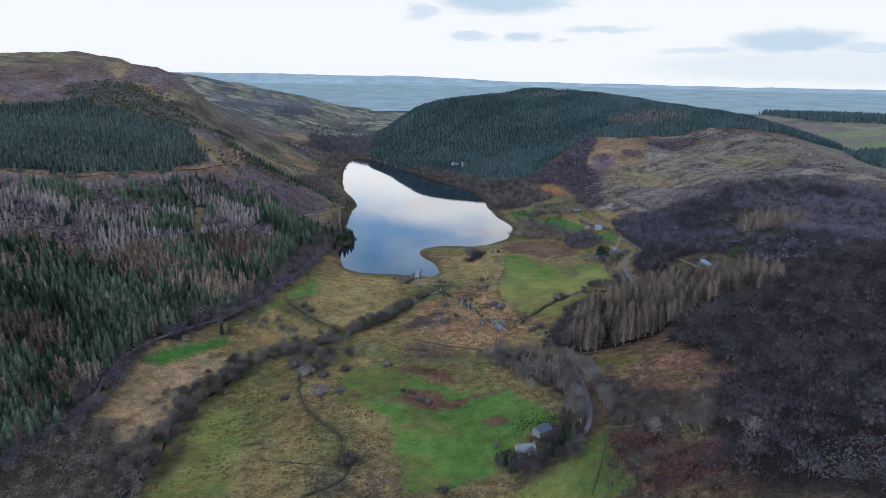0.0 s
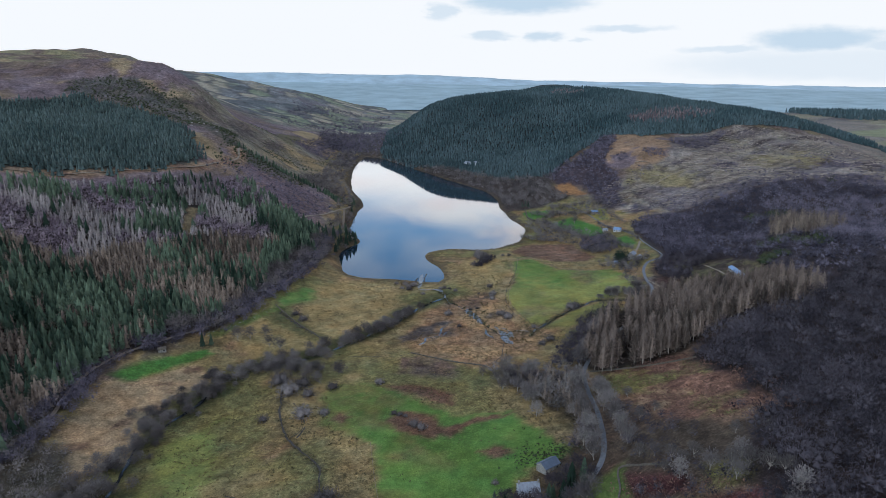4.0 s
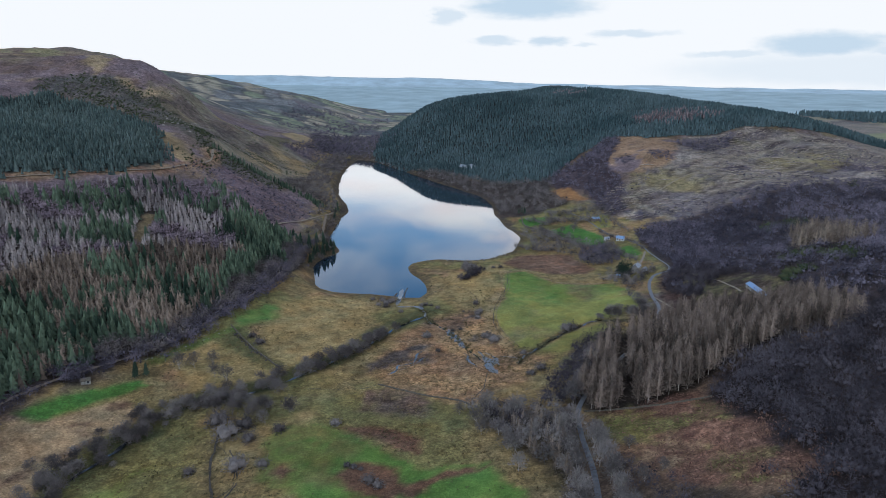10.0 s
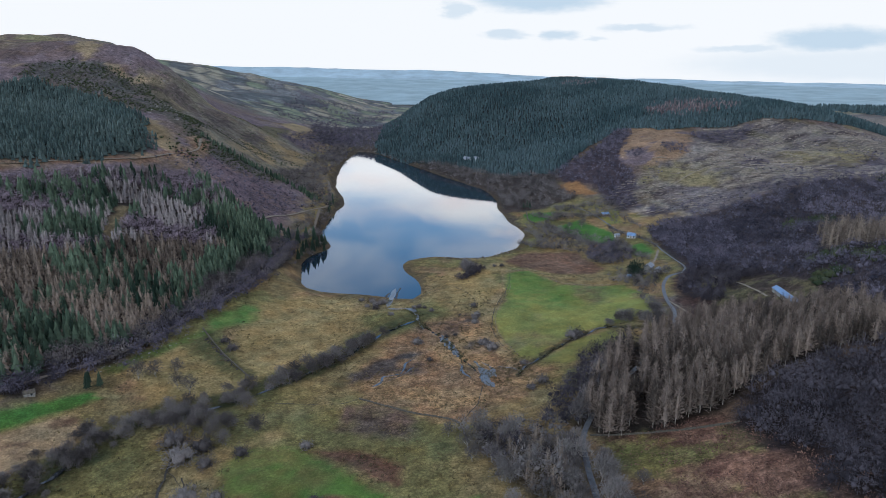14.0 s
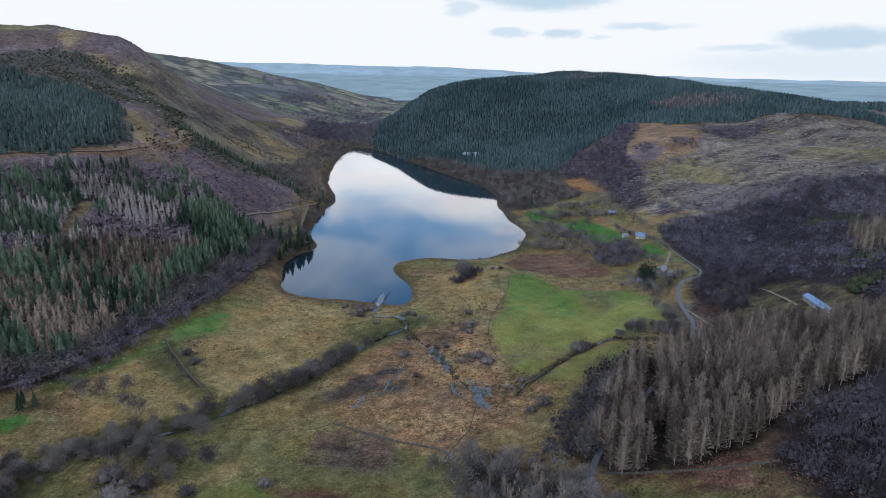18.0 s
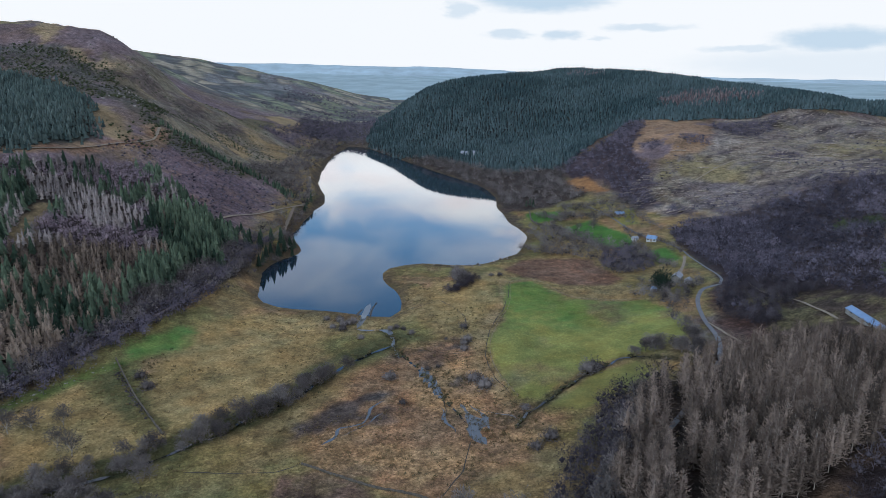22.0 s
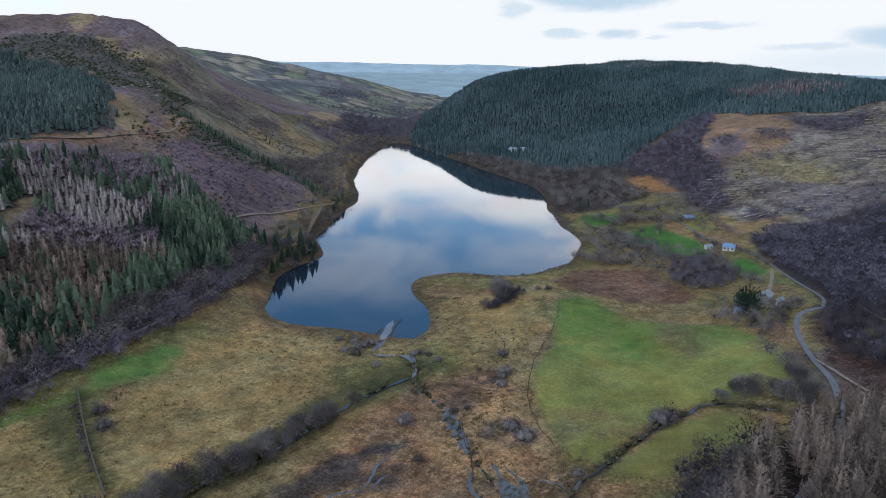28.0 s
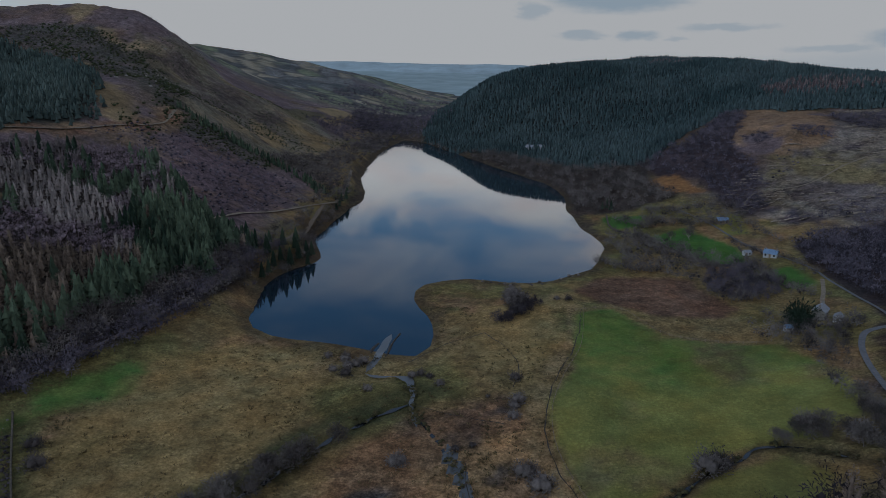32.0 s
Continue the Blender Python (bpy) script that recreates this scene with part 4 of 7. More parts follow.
SPRUCE_WEST = [(-640, 830), (-523, 968), (-426, 960), (-312, 828), (-265, 738), (-282, 680), (-335, 618), (-400, 545), (-640, 560)]
FIR_EAST = [(-150, 1345), (-83, 1215), (3, 1129), (76, 1036), (140, 1006), (198, 1126), (248, 1193), (299, 1135), (376, 1145), (461, 1175), (565, 1172), (640, 1185), (705, 1165), (716, 1210), (680, 1350), (560, 1640), (200, 1760), (-60, 1690), (-150, 1500)]
BAND_EAST = [(-158, 1345), (-66, 1194), (40, 1006), (62, 940), (66, 862), (105, 870), (150, 905), (130, 960), (142, 1000), (76, 1034), (3, 1127), (-83, 1213)]
BIRCH_EAST = [(190, 625), (196, 680), (200, 767), (255, 792), (330, 832), (420, 850), (560, 800), (620, 560), (480, 330), (330, 110), (170, 100), (100, 205), (122, 272), (146, 300), (140, 350), (136, 374), (148, 398), (176, 409), (206, 408), (228, 440), (222, 492), (205, 505), (175, 520), (178, 580)]
LARCH_EAST = [(81, 398), (88, 432), (98, 463), (119, 488), (150, 500), (205, 494), (226, 440), (222, 412), (200, 414), (176, 414), (148, 402), (122, 386), (92, 385)]
SPRUCE_FOOT = [(-186, 690), (-160, 715), (-135, 700), (-126, 660), (-124, 600), (-128, 565), (-150, 540), (-158, 585), (-162, 625), (-184, 645)]
THICKET = [(-235, 300), (-208, 330), (-186, 326), (-178, 306), (-156, 290), (-140, 280), (-130, 250), (-120, 200), (-190, 150), (-240, 230)]
# outline and floor colour of each wood, floors dark to stand for shade
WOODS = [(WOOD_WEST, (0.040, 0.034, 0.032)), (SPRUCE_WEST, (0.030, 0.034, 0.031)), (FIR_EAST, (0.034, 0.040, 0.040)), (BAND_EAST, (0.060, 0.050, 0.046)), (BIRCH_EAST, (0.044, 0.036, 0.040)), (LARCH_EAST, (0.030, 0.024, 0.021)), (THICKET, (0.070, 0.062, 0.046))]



def build_ground():
    xs = steps((-4700, -1700, 150), (-1700, -900, 25), (-900, -700, 13), (-700, -260, 5), (-260, -160, 3.2), (-160, 170, 2.6), (170, 260, 3.2), (260, 640, 5.5), (640, 1800, 25), (1800, 4701, 150))
    ys = steps((-4000, -400, 200), (-400, 120, 20), (120, 200, 4), (200, 660, 2.5), (660, 800, 3.5), (800, 1650, 5.5), (1650, 2450, 13), (2450, 2700, 25), (2700, 4801, 100))
    gx, gy = np.meshgrid(xs, ys)
    x, y = gx.ravel(), gy.ravel()
    z = ground(x, y)
    near = (x > -180) & (x < 180) & (y > 120) & (y < 660)
    z[near] -= bed(x[near], y[near])
    nx, ny = len(xs), len(ys)
    i = (np.arange(ny - 1)[:, None] * nx + np.arange(nx - 1)[None]).ravel()
    quads = np.stack([i, i + 1, i + nx + 1, i + nx], 1)
    ob = mesh_object("ground", np.stack([x, y, z], 1), quads, GROUND, True, True)
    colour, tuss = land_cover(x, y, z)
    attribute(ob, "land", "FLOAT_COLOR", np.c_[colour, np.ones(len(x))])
    attribute(ob, "tussock", "FLOAT", tuss)
    return tagged(ob, "valley floor of rough pasture, bog and heather hillsides", "ground", kind="structure")


build_ground()


def build_lake():
    line = smooth_line(LAKE + LAKE[:1], 4.0)[:-1]
    me = bpy.data.meshes.new("lake")
    bm = bmesh.new()
    centre = [(px * 1.0, py * 1.0) for px, py in line]
    # pushed out a little under the banks, so that the shore itself draws the waterline
    pts = []
    n = len(centre)
    for k in range(n):
        (ax, ay), (bx, by) = centre[k - 1], centre[(k + 1) % n]
        dx, dy = bx - ax, by - ay
        size = math.hypot(dx, dy) or 1.0
        pts.append(bm.verts.new((centre[k][0] - dy / size * -4.0, centre[k][1] - dx / size * 4.0, 0.0)))
    face = bm.faces.new(pts)
    bmesh.ops.triangulate(bm, faces=[face])
    bmesh.ops.recalc_face_normals(bm, faces=bm.faces[:])
    if sum(f.normal.z for f in bm.faces) < 0:
        bmesh.ops.reverse_faces(bm, faces=bm.faces[:])
    bm.to_mesh(me)
    me.materials.append(WATER)
    return tagged(new("water", me), "still lake water mirroring a cloudy sky", "lake", kind="structure")


build_lake()


# ---- plants: templates one metre high, planted as soups of small blades ----
def blades(rng, starts, ways, length, width, fine=False, facing=None):
    """A thin blade for each start, pointing along its way and widening outwards; fine ones have four corners.
    facing: which way the flat of each blade looks, nearly."""
    n = len(starts)
    ways = ways / np.linalg.norm(ways, axis=1, keepdims=True)
    side = np.cross(ways, rng.normal(size=(n, 3)) if facing is None else facing + rng.normal(size=(n, 3)) * 0.3)
    side /= np.linalg.norm(side, axis=1, keepdims=True) + 1e-9
    half = (np.broadcast_to(width, n) / 2)[:, None]
    tip = starts + ways * np.broadcast_to(length, n)[:, None]
    if not fine:
        return np.stack([starts, tip + side * half, tip - side * half], 1).reshape(-1, 3), np.arange(3 * n).reshape(-1, 3)
    v = np.stack([starts - side * half * 0.6, starts + side * half * 0.6, tip + side * half, tip - side * half], 1).reshape(-1, 3)
    k = np.arange(n)[:, None] * 4
    return v, np.concatenate([k + (0, 1, 2), k + (0, 2, 3)], 0).reshape(-1, 3)


def stick(a, b, ra, rb, sides=4):
    """A tapered stem from a to b."""
    a, b = np.array(a, float), np.array(b, float)
    way = (b - a) / np.linalg.norm(b - a)
    u = np.cross(way, (0.3, 0.9, 0.2))
    u /= np.linalg.norm(u)
    w = np.cross(way, u)
    ang = np.arange(sides) * 2 * np.pi / sides
    ring = np.cos(ang)[:, None] * u + np.sin(ang)[:, None] * w
    v = np.concatenate([a + ring * ra, b + ring * rb])
    t = []
    for k in range(sides):
        m = (k + 1) % sides
        t += [(k, m, sides + m), (k, sides + m, sides + k)]
    return v, np.array(t)


def lump(rng, centre, radii, fine=False):
    """A ragged clump of close twigs: a knobbly body of eight or twenty faces."""
    if fine:
        g = 1.618
        v = np.array([(-1, g, 0), (1, g, 0), (-1, -g, 0), (1, -g, 0), (0, -1, g), (0, 1, g), (0, -1, -g), (0, 1, -g), (g, 0, -1), (g, 0, 1), (-g, 0, -1), (-g, 0, 1)]) / 1.9
        t = np.array([(0, 11, 5), (0, 5, 1), (0, 1, 7), (0, 7, 10), (0, 10, 11), (1, 5, 9), (5, 11, 4), (11, 10, 2), (10, 7, 6), (7, 1, 8), (3, 9, 4), (3, 4, 2), (3, 2, 6), (3, 6, 8), (3, 8, 9), (4, 9, 5), (2, 4, 11), (6, 2, 10), (8, 6, 7), (9, 8, 1)])
    else:
        v = np.array([(1, 0, 0), (0, 1, 0), (-1, 0, 0), (0, -1, 0), (0, 0, 1), (0, 0, -1)], float)
        t = np.array([(0, 1, 4), (1, 2, 4), (2, 3, 4), (3, 0, 4), (1, 0, 5), (2, 1, 5), (3, 2, 5), (0, 3, 5)])
    a = rng.uniform(0, 6.283)
    turn = np.array([(math.cos(a), -math.sin(a), 0), (math.sin(a), math.cos(a), 0), (0, 0, 1)])
    return (v * rng.uniform(0.65, 1.2, (len(v), 1))) @ turn.T * np.asarray(radii) + np.asarray(centre), t


def joined(pieces):
    v, t, base = [], [], 0
    for pv, pt in pieces:
        v.append(pv)
        t.append(pt + base)
        base += len(pv)
    return np.concatenate(v), np.concatenate(t)


def conifer(seed, tiers=7, spikes=8, spread=0.17, bare=0.08):
    """Stem and drooping, ragged tiers of branches."""
    rng = np.random.default_rng(seed)
    stem = stick((0, 0, 0), (0, 0, 0.93), 0.016, 0.004, 4)
    pieces = []
    for k in range(tiers):
        low = bare + (0.96 - bare) * k / tiers
        high = min(1.0, low + (1.0 - bare) / tiers * 1.75)
        radius = spread * (1 - k / tiers) ** 0.85 + 0.012
        ang = rng.uniform(0, 6.28) + np.arange(spikes * 2) * np.pi / spikes
        r = radius * np.where(np.arange(spikes * 2) % 2 == 0, rng.uniform(0.82, 1.2, spikes * 2), rng.uniform(0.4, 0.62, spikes * 2))
        z = low - radius * 0.22 * (np.arange(spikes * 2) % 2 == 0) + rng.uniform(-0.012, 0.012, spikes * 2)
        ring = np.stack([np.cos(ang) * r, np.sin(ang) * r, z], 1)
        v = np.concatenate([ring, [(0, 0, high)]])
        m = spikes * 2
        pieces.append((v, np.array([(i, (i + 1) % m, m) for i in range(m)])))
    return stem, joined(pieces)


def fir(seed, tiers=3, points=3, spread=0.30, lean=0.015):
    """A fir for massed stands: ragged star-shaped tiers of drooping branches."""
    rng = np.random.default_rng(seed)
    pieces = []
    for k in range(tiers):
        low, radius = 0.08 + 0.88 * k / tiers, spread * (1 - k / tiers) ** 0.85 + 0.018
        m = points * 2
        tip = np.arange(m) % 2 == 0
        ang = rng.uniform(0, 6.28) + (np.arange(m) + rng.uniform(-0.25, 0.25, m)) * np.pi / points
        r = radius * np.where(tip, rng.uniform(0.75, 1.3, m), rng.uniform(0.5, 0.8, m))
        z = low - radius * np.where(tip, rng.uniform(0.05, 0.45, m), -0.05)
        v = np.concatenate([np.stack([np.cos(ang) * r, np.sin(ang) * r, np.maximum(z, 0)], 1), [(rng.uniform(-lean, lean), rng.uniform(-lean, lean), min(1.0, low + 0.92 / tiers + 0.12))]])
        pieces.append((v, np.array([(i, (i + 1) % m, m) for i in range(m)])))
    return joined(pieces)


def far_larch(seed, tiers=3, points=3, spread=0.34, twigs=64):
    """A bare larch for massed stands: a feathery cone of thin rising twigs round faint whorls."""
    rng = np.random.default_rng(seed)
    body = fir(seed + 7, tiers, points, spread * 0.48, 0.02)
    body = (body[0] * (1, 1, 0.86), body[1])
    z = rng.uniform(0.08, 0.95, twigs)
    ang = rng.uniform(0, 6.28, twigs)
    reach = (spread * (1.03 - z) ** 0.8) * rng.uniform(0.6, 1.3, twigs)
    way = np.stack([np.cos(ang), np.sin(ang), rng.uniform(-0.1, 0.8, twigs)], 1)
    look_out = np.stack([np.cos(ang) * 0.6, np.sin(ang) * 0.6, 0 * z + 0.7], 1)
    return joined([body, blades(rng, np.stack([0 * z, 0 * z, z], 1) + way * (reach * 0.25)[:, None], way, reach * 0.75, 0.030, False, look_out)])


def far_crown(seed, twigs=80, wide=0.40, thick=1.0, hearts=2):
    """A bare broadleaf tree for massed stands: a stem and an uneven dome of short twigs, open between."""
    rng = np.random.default_rng(seed)
    out = rng.normal(size=(twigs, 3))
    out[:, 2] = np.abs(out[:, 2]) - 0.25
    out /= np.linalg.norm(out, axis=1, keepdims=True)
    ang = np.arctan2(out[:, 1], out[:, 0])
    bulge = 1 + 0.22 * np.sin(ang * 2 + seed) + 0.16 * np.sin(ang * 5 + 2 * seed) + 0.12 * np.sin(out[:, 2] * 7 + ang * 3)
    deep = rng.uniform(0.2, 1.0, twigs) ** 0.5
    start = out * np.array([wide, wide, 0.44]) * (bulge * deep)[:, None] + (0, 0, 0.46)
    way = out * 0.35 + rng.normal(size=(twigs, 3)) * 0.7 + (0, 0, 0.3)
    stem = stick((0, 0, 0), (rng.uniform(-0.04, 0.04), rng.uniform(-0.04, 0.04), 0.72), 0.016, 0.005, 3)
    spots = [(math.cos(k * 2.4 + seed) * wide * 0.42, math.sin(k * 2.4 + seed) * wide * 0.42, rng.uniform(0.34, 0.52)) for k in range(hearts)]
    heart = [lump(rng, p, np.array((wide * 0.42, wide * 0.42, 0.2)) * rng.uniform(0.7, 1.1) * (0.72 if twigs > 100 else 0.8)) for p in spots]
    return joined([stem] + heart + [blades(rng, start, way, rng.uniform(0.08, 0.18, twigs), rng.uniform(0.026, 0.05, twigs) * thick, False, out + (0, 0, 0.6))])


def larch(seed, branches=70, spread=0.15, bare=0.22, thick=1.0):
    """Bare larch: a straight stem, whorls of thin branches, a narrow cone of twigs."""
    rng = np.random.default_rng(seed)
    stem = stick((0, 0, 0), (rng.uniform(-0.01, 0.01), 0, 0.97), 0.012, 0.002, 3)
    z = bare + (0.98 - bare) * rng.uniform(0, 1, branches) ** 0.85
    ang = rng.uniform(0, 6.28, branches)
    reach = (spread * ((1 - z) / (1 - bare)) ** 0.66 + 0.012) * rng.uniform(0.6, 1.25, branches)
    start = np.stack([0 * z, 0 * z, z], 1)
    way = np.stack([np.cos(ang), np.sin(ang), rng.uniform(0.0, 0.75, branches)], 1)
    limbs = blades(rng, start, way, reach, (0.006 + reach * 0.07) * thick, False, way * (0.6, 0.6, 0) + (0, 0, 0.8))
    # hanging and rising side twigs
    half = start + way * (reach * rng.uniform(0.35, 0.9, branches))[:, None]
    twigs = blades(rng, half, rng.normal(size=(branches, 3)) * (0.6, 0.6, 0.5) + way * 0.7 + (0, 0, 0.4), reach * 0.6, 0.017 * thick, False, way * (0.6, 0.6, 0) + (0, 0, 0.8))
    body = fir(seed + 11, 5, 3, spread * 0.36, 0.01)
    return stem, joined([(body[0] * (1, 1, 0.68) + (0, 0, 0.16), body[1]), limbs, twigs])


def broadleaf(seed, limbs=6, twigs=130, wide=0.38, low=0.22, lean=0.05, thick=1.0, fine=True):
    """Bare round-headed tree: forked limbs and a haze of twigs with gaps."""
    rng = np.random.default_rng(seed)
    fork = np.array([rng.uniform(-lean, lean), rng.uniform(-lean, lean), low + 0.08])
    wood = [stick((0, 0, 0), fork * (1, 1, 1 if fine else 2.2), 0.022, 0.015 if fine else 0.006, 5 if fine else 3)]
    heads = []
    for k in range(limbs):
        ang = k * 6.283 / limbs + rng.uniform(-0.4, 0.4)
        # outer limbs hang low, inner ones rise
        out = wide * (rng.uniform(0.62, 0.88) if k % 2 else rng.uniform(0.3, 0.55))
        head = np.array([math.cos(ang) * out, math.sin(ang) * out, rng.uniform(0.36, 0.58) if k % 2 else rng.uniform(0.64, 0.84)])
        if fine:
            wood.append(stick(fork * (1, 1, rng.uniform(0.8, 1.0)), head, 0.011, 0.003, 3))
        heads.append(head)
    # limbs grow out of the head of the trunk
    count = [len(v) for v, _ in wood]
    wood_v, wood_t = joined(wood)
    for k in range(1, len(wood)):
        wood_t[wood_t == sum(count[:k])] = count[0] - 1 - k % 3
    heads = np.array(heads + [[0, 0, 0.80]])
    which = rng.integers(0, len(heads), twigs)
    out = rng.normal(size=(twigs, 3))
    out /= np.linalg.norm(out, axis=1, keepdims=True)
    bulk = np.array([wide * 0.52, wide * 0.52, 0.19]) * rng.uniform(0.75, 1.15, len(heads))[which][:, None]
    start = heads[which] * (0.85, 0.85, 0.92) + out * bulk * rng.uniform(0.3, 1.0, twigs)[:, None] ** 0.5
    start[:, 2] = np.clip(start[:, 2], low * 0.8, 0.98)
    way = out * 0.8 + rng.normal(size=(twigs, 3)) * 0.7 + (0, 0, 0.35)
    fringe = blades(rng, start, way, rng.uniform(0.06, 0.16, twigs), rng.uniform(0.012, 0.024, twigs) * thick, False, out + (0, 0, 0.6))
    # boughs between the limbs and the twigs
    n = twigs // 3
    inner = heads[which[:n]] * rng.uniform(0.55, 0.95, (n, 1))
    boughs = blades(rng, inner, start[:n] - inner + rng.normal(size=(n, 3)) * 0.02, np.linalg.norm(start[:n] - inner, axis=1) + 0.06, 0.011 * thick)
    hearts = [lump(rng, h * (0.72, 0.72, 0.86), np.array([wide * 0.17, wide * 0.17, 0.08]) * rng.uniform(0.8, 1.1)) for h in heads[:4]]
    return (wood_v, wood_t), joined(hearts + [boughs, fringe])


def far_bush(seed, twigs=16):
    """A low dense shrub for massed scrub: a ragged heart and loose twigs round it."""
    rng = np.random.default_rng(seed)
    out = rng.normal(size=(twigs, 3))
    out[:, 2] = np.abs(out[:, 2])
    out /= np.linalg.norm(out, axis=1, keepdims=True)
    fringe = blades(rng, out * (0.55, 0.55, 0.5) + (0, 0, 0.3), out + rng.normal(size=(twigs, 3)) * 0.5 + (0, 0, 0.3), rng.uniform(0.2, 0.42, twigs), rng.uniform(0.08, 0.16, twigs), False, out + (0, 0, 0.6))
    return joined([lump(rng, (0, 0, 0.32), (0.72, 0.72, 0.5)), fringe])


def bush(seed, twigs=110, wide=0.75, thick=1.0, fine=True):
    """Many-stemmed shrub, wider than high."""
    rng = np.random.default_rng(seed)
    out = rng.normal(size=(twigs, 3))
    out[:, 2] = np.abs(out[:, 2])
    out /= np.linalg.norm(out, axis=1, keepdims=True)
    ang = np.arctan2(out[:, 1], out[:, 0])
    bulge = 1 + 0.22 * np.sin(ang * 3 + seed) + 0.14 * np.sin(ang * 7 + 2 * seed) + 0.1 * np.sin(out[:, 2] * 9 + seed)
    start = out * (wide, wide, 0.82) * (bulge * rng.uniform(0.3, 1.0, twigs) ** 0.5)[:, None]
    way = out * 0.8 + rng.normal(size=(twigs, 3)) * 0.7 + (0, 0, 0.3)
    stems = [stick((0, 0, 0), (math.cos(a) * wide * 0.4, math.sin(a) * wide * 0.4, 0.55), 0.02, 0.008, 3) for a in ((0.3, 1.6, 2.7, 4.1, 5.3) if fine else (0.5,))]
    stem_v, stem_t = joined(stems)
    for k in range(1, len(stems)):
        stem_t[stem_t == 6 * k] = 0
    hearts = [lump(rng, (math.cos(a) * wide * 0.3, math.sin(a) * wide * 0.3, 0.32), (wide * 0.42, wide * 0.42, 0.3), True) for a in (0.5, 2.6, 4.7)]
    return (stem_v, stem_t), joined(hearts + [blades(rng, start * 0.92, way, rng.uniform(0.10, 0.24, twigs), rng.uniform(0.024, 0.05, twigs) * thick, False, out + (0, 0, 0.6))])


def planted(name, kinds, x, y, heights, material, label, category, seed=1, sink=0.2, tints=None, squash=0.12, turns=None):
    """A stand of many plants as one mesh."""
    rng = np.random.default_rng(seed)
    n = len(x)
    z = ground(x, y) - sink
    turn, pick = rng.uniform(0, 6.283, n), rng.integers(0, len(kinds), n)
    turn = turn if turns is None else turns
    tints = rng.uniform(0, 1, n) if tints is None else np.clip(tints + rng.normal(0, 0.27, n), 0, 1)
    broad = heights * rng.uniform(1 - squash, 1 + squash, n)
    vs, ts, cs, base = [], [], [], 0
    for k, (v, t) in enumerate(kinds):
        i = np.nonzero(pick == k)[0]
        if not len(i):
            continue
        c, s = np.cos(turn[i])[:, None], np.sin(turn[i])[:, None]
        w = broad[i][:, None]
        px = (v[None, :, 0] * c - v[None, :, 1] * s) * w + x[i][:, None]
        py = (v[None, :, 0] * s + v[None, :, 1] * c) * w + y[i][:, None]
        pz = v[None, :, 2] * heights[i][:, None] + z[i][:, None]
        vs.append(np.stack([px, py, pz], -1).reshape(-1, 3))
        ts.append((t[None] + (np.arange(len(i)) * len(v))[:, None, None] + base).reshape(-1, 3))
        cs.append(np.repeat(tints[i], len(v)))
        base += len(i) * len(v)
    ob = mesh_object(name, np.concatenate(vs), np.concatenate(ts), material, material not in (SPRUCE, FAR_SPRUCE, WEST_SPRUCE))
    attribute(ob, "tint", "FLOAT", np.concatenate(cs))
    return tagged(ob, label, category, kind="stuff")


def scatter(outline, spacing, seed, jitter=0.42, keep=None, shift=(0, 0), wobble=4.0, depth=1640):
    """Planting places inside an outline, on a jittered grid."""
    rng = np.random.default_rng(seed)
    xs, ys = [p[0] for p in outline], [p[1] for p in outline]
    gx, gy = np.meshgrid(np.arange(min(xs), max(xs), spacing), np.arange(min(ys), max(ys), spacing))
    x, y = gx.ravel() + shift[0], gy.ravel() + shift[1]
    x, y = x + rng.uniform(-jitter, jitter, len(x)) * spacing, y + rng.uniform(-jitter, jitter, len(y)) * spacing
    ok = (region(x, y, outline, 1.0, wobble) > 0.5) & overlooked(x, y, depth)
    if keep is not None:
        ok &= rng.uniform(0, 1, len(x)) < keep(x, y)
    return x[ok], y[ok]


def clear_of(x, y, line, gap):
    return edge_distance(x, y, line, False)[0] > gap


def both(template):
    """Stem and crown of a template as one."""
    return joined(list(template))


FIRS = [fir(s) for s in range(8)]
FAR_FIRS = [fir(s, 2, 3, 0.31) for s in range(8)]
FINE_FIRS = [fir(20 + s, 5, 4, 0.25) for s in range(8)]
LARCHES = [far_larch(40 + s) for s in range(6)]
FINE_LARCHES = [both(larch(50 + s, 120, 0.21, 0.06, 1.0)) for s in range(6)]
BIRCHES = [far_crown(60 + s, 64, 0.44, 1.3) for s in range(6)]
SPARSE_BIRCHES = [far_crown(66 + s, 30, 0.5, 1.9) for s in range(6)]
FINE_BIRCHES = [far_crown(70 + s, 110, 0.46, 0.9, 2) for s in range(6)]
CROWNS = [both(broadleaf(90 + s, 8, 270, 0.40, 0.08, thick=1.1, fine=False)) for s in range(5)]
BUSHES = [far_bush(80 + s) for s in range(6)]
CLOSE_CROWNS = [far_crown(100 + s, 180, 0.46, 0.74, 3) for s in range(6)]


def overlooked(x, y, depth=1640):
    """The side of the valley that lies open to the flight, with a margin."""
    return (x < 0.70 * y + 55) & ((x > -0.70 * y - 55) | (x > 43 - 0.95 * (y - 330) - 55)) & (y < depth)


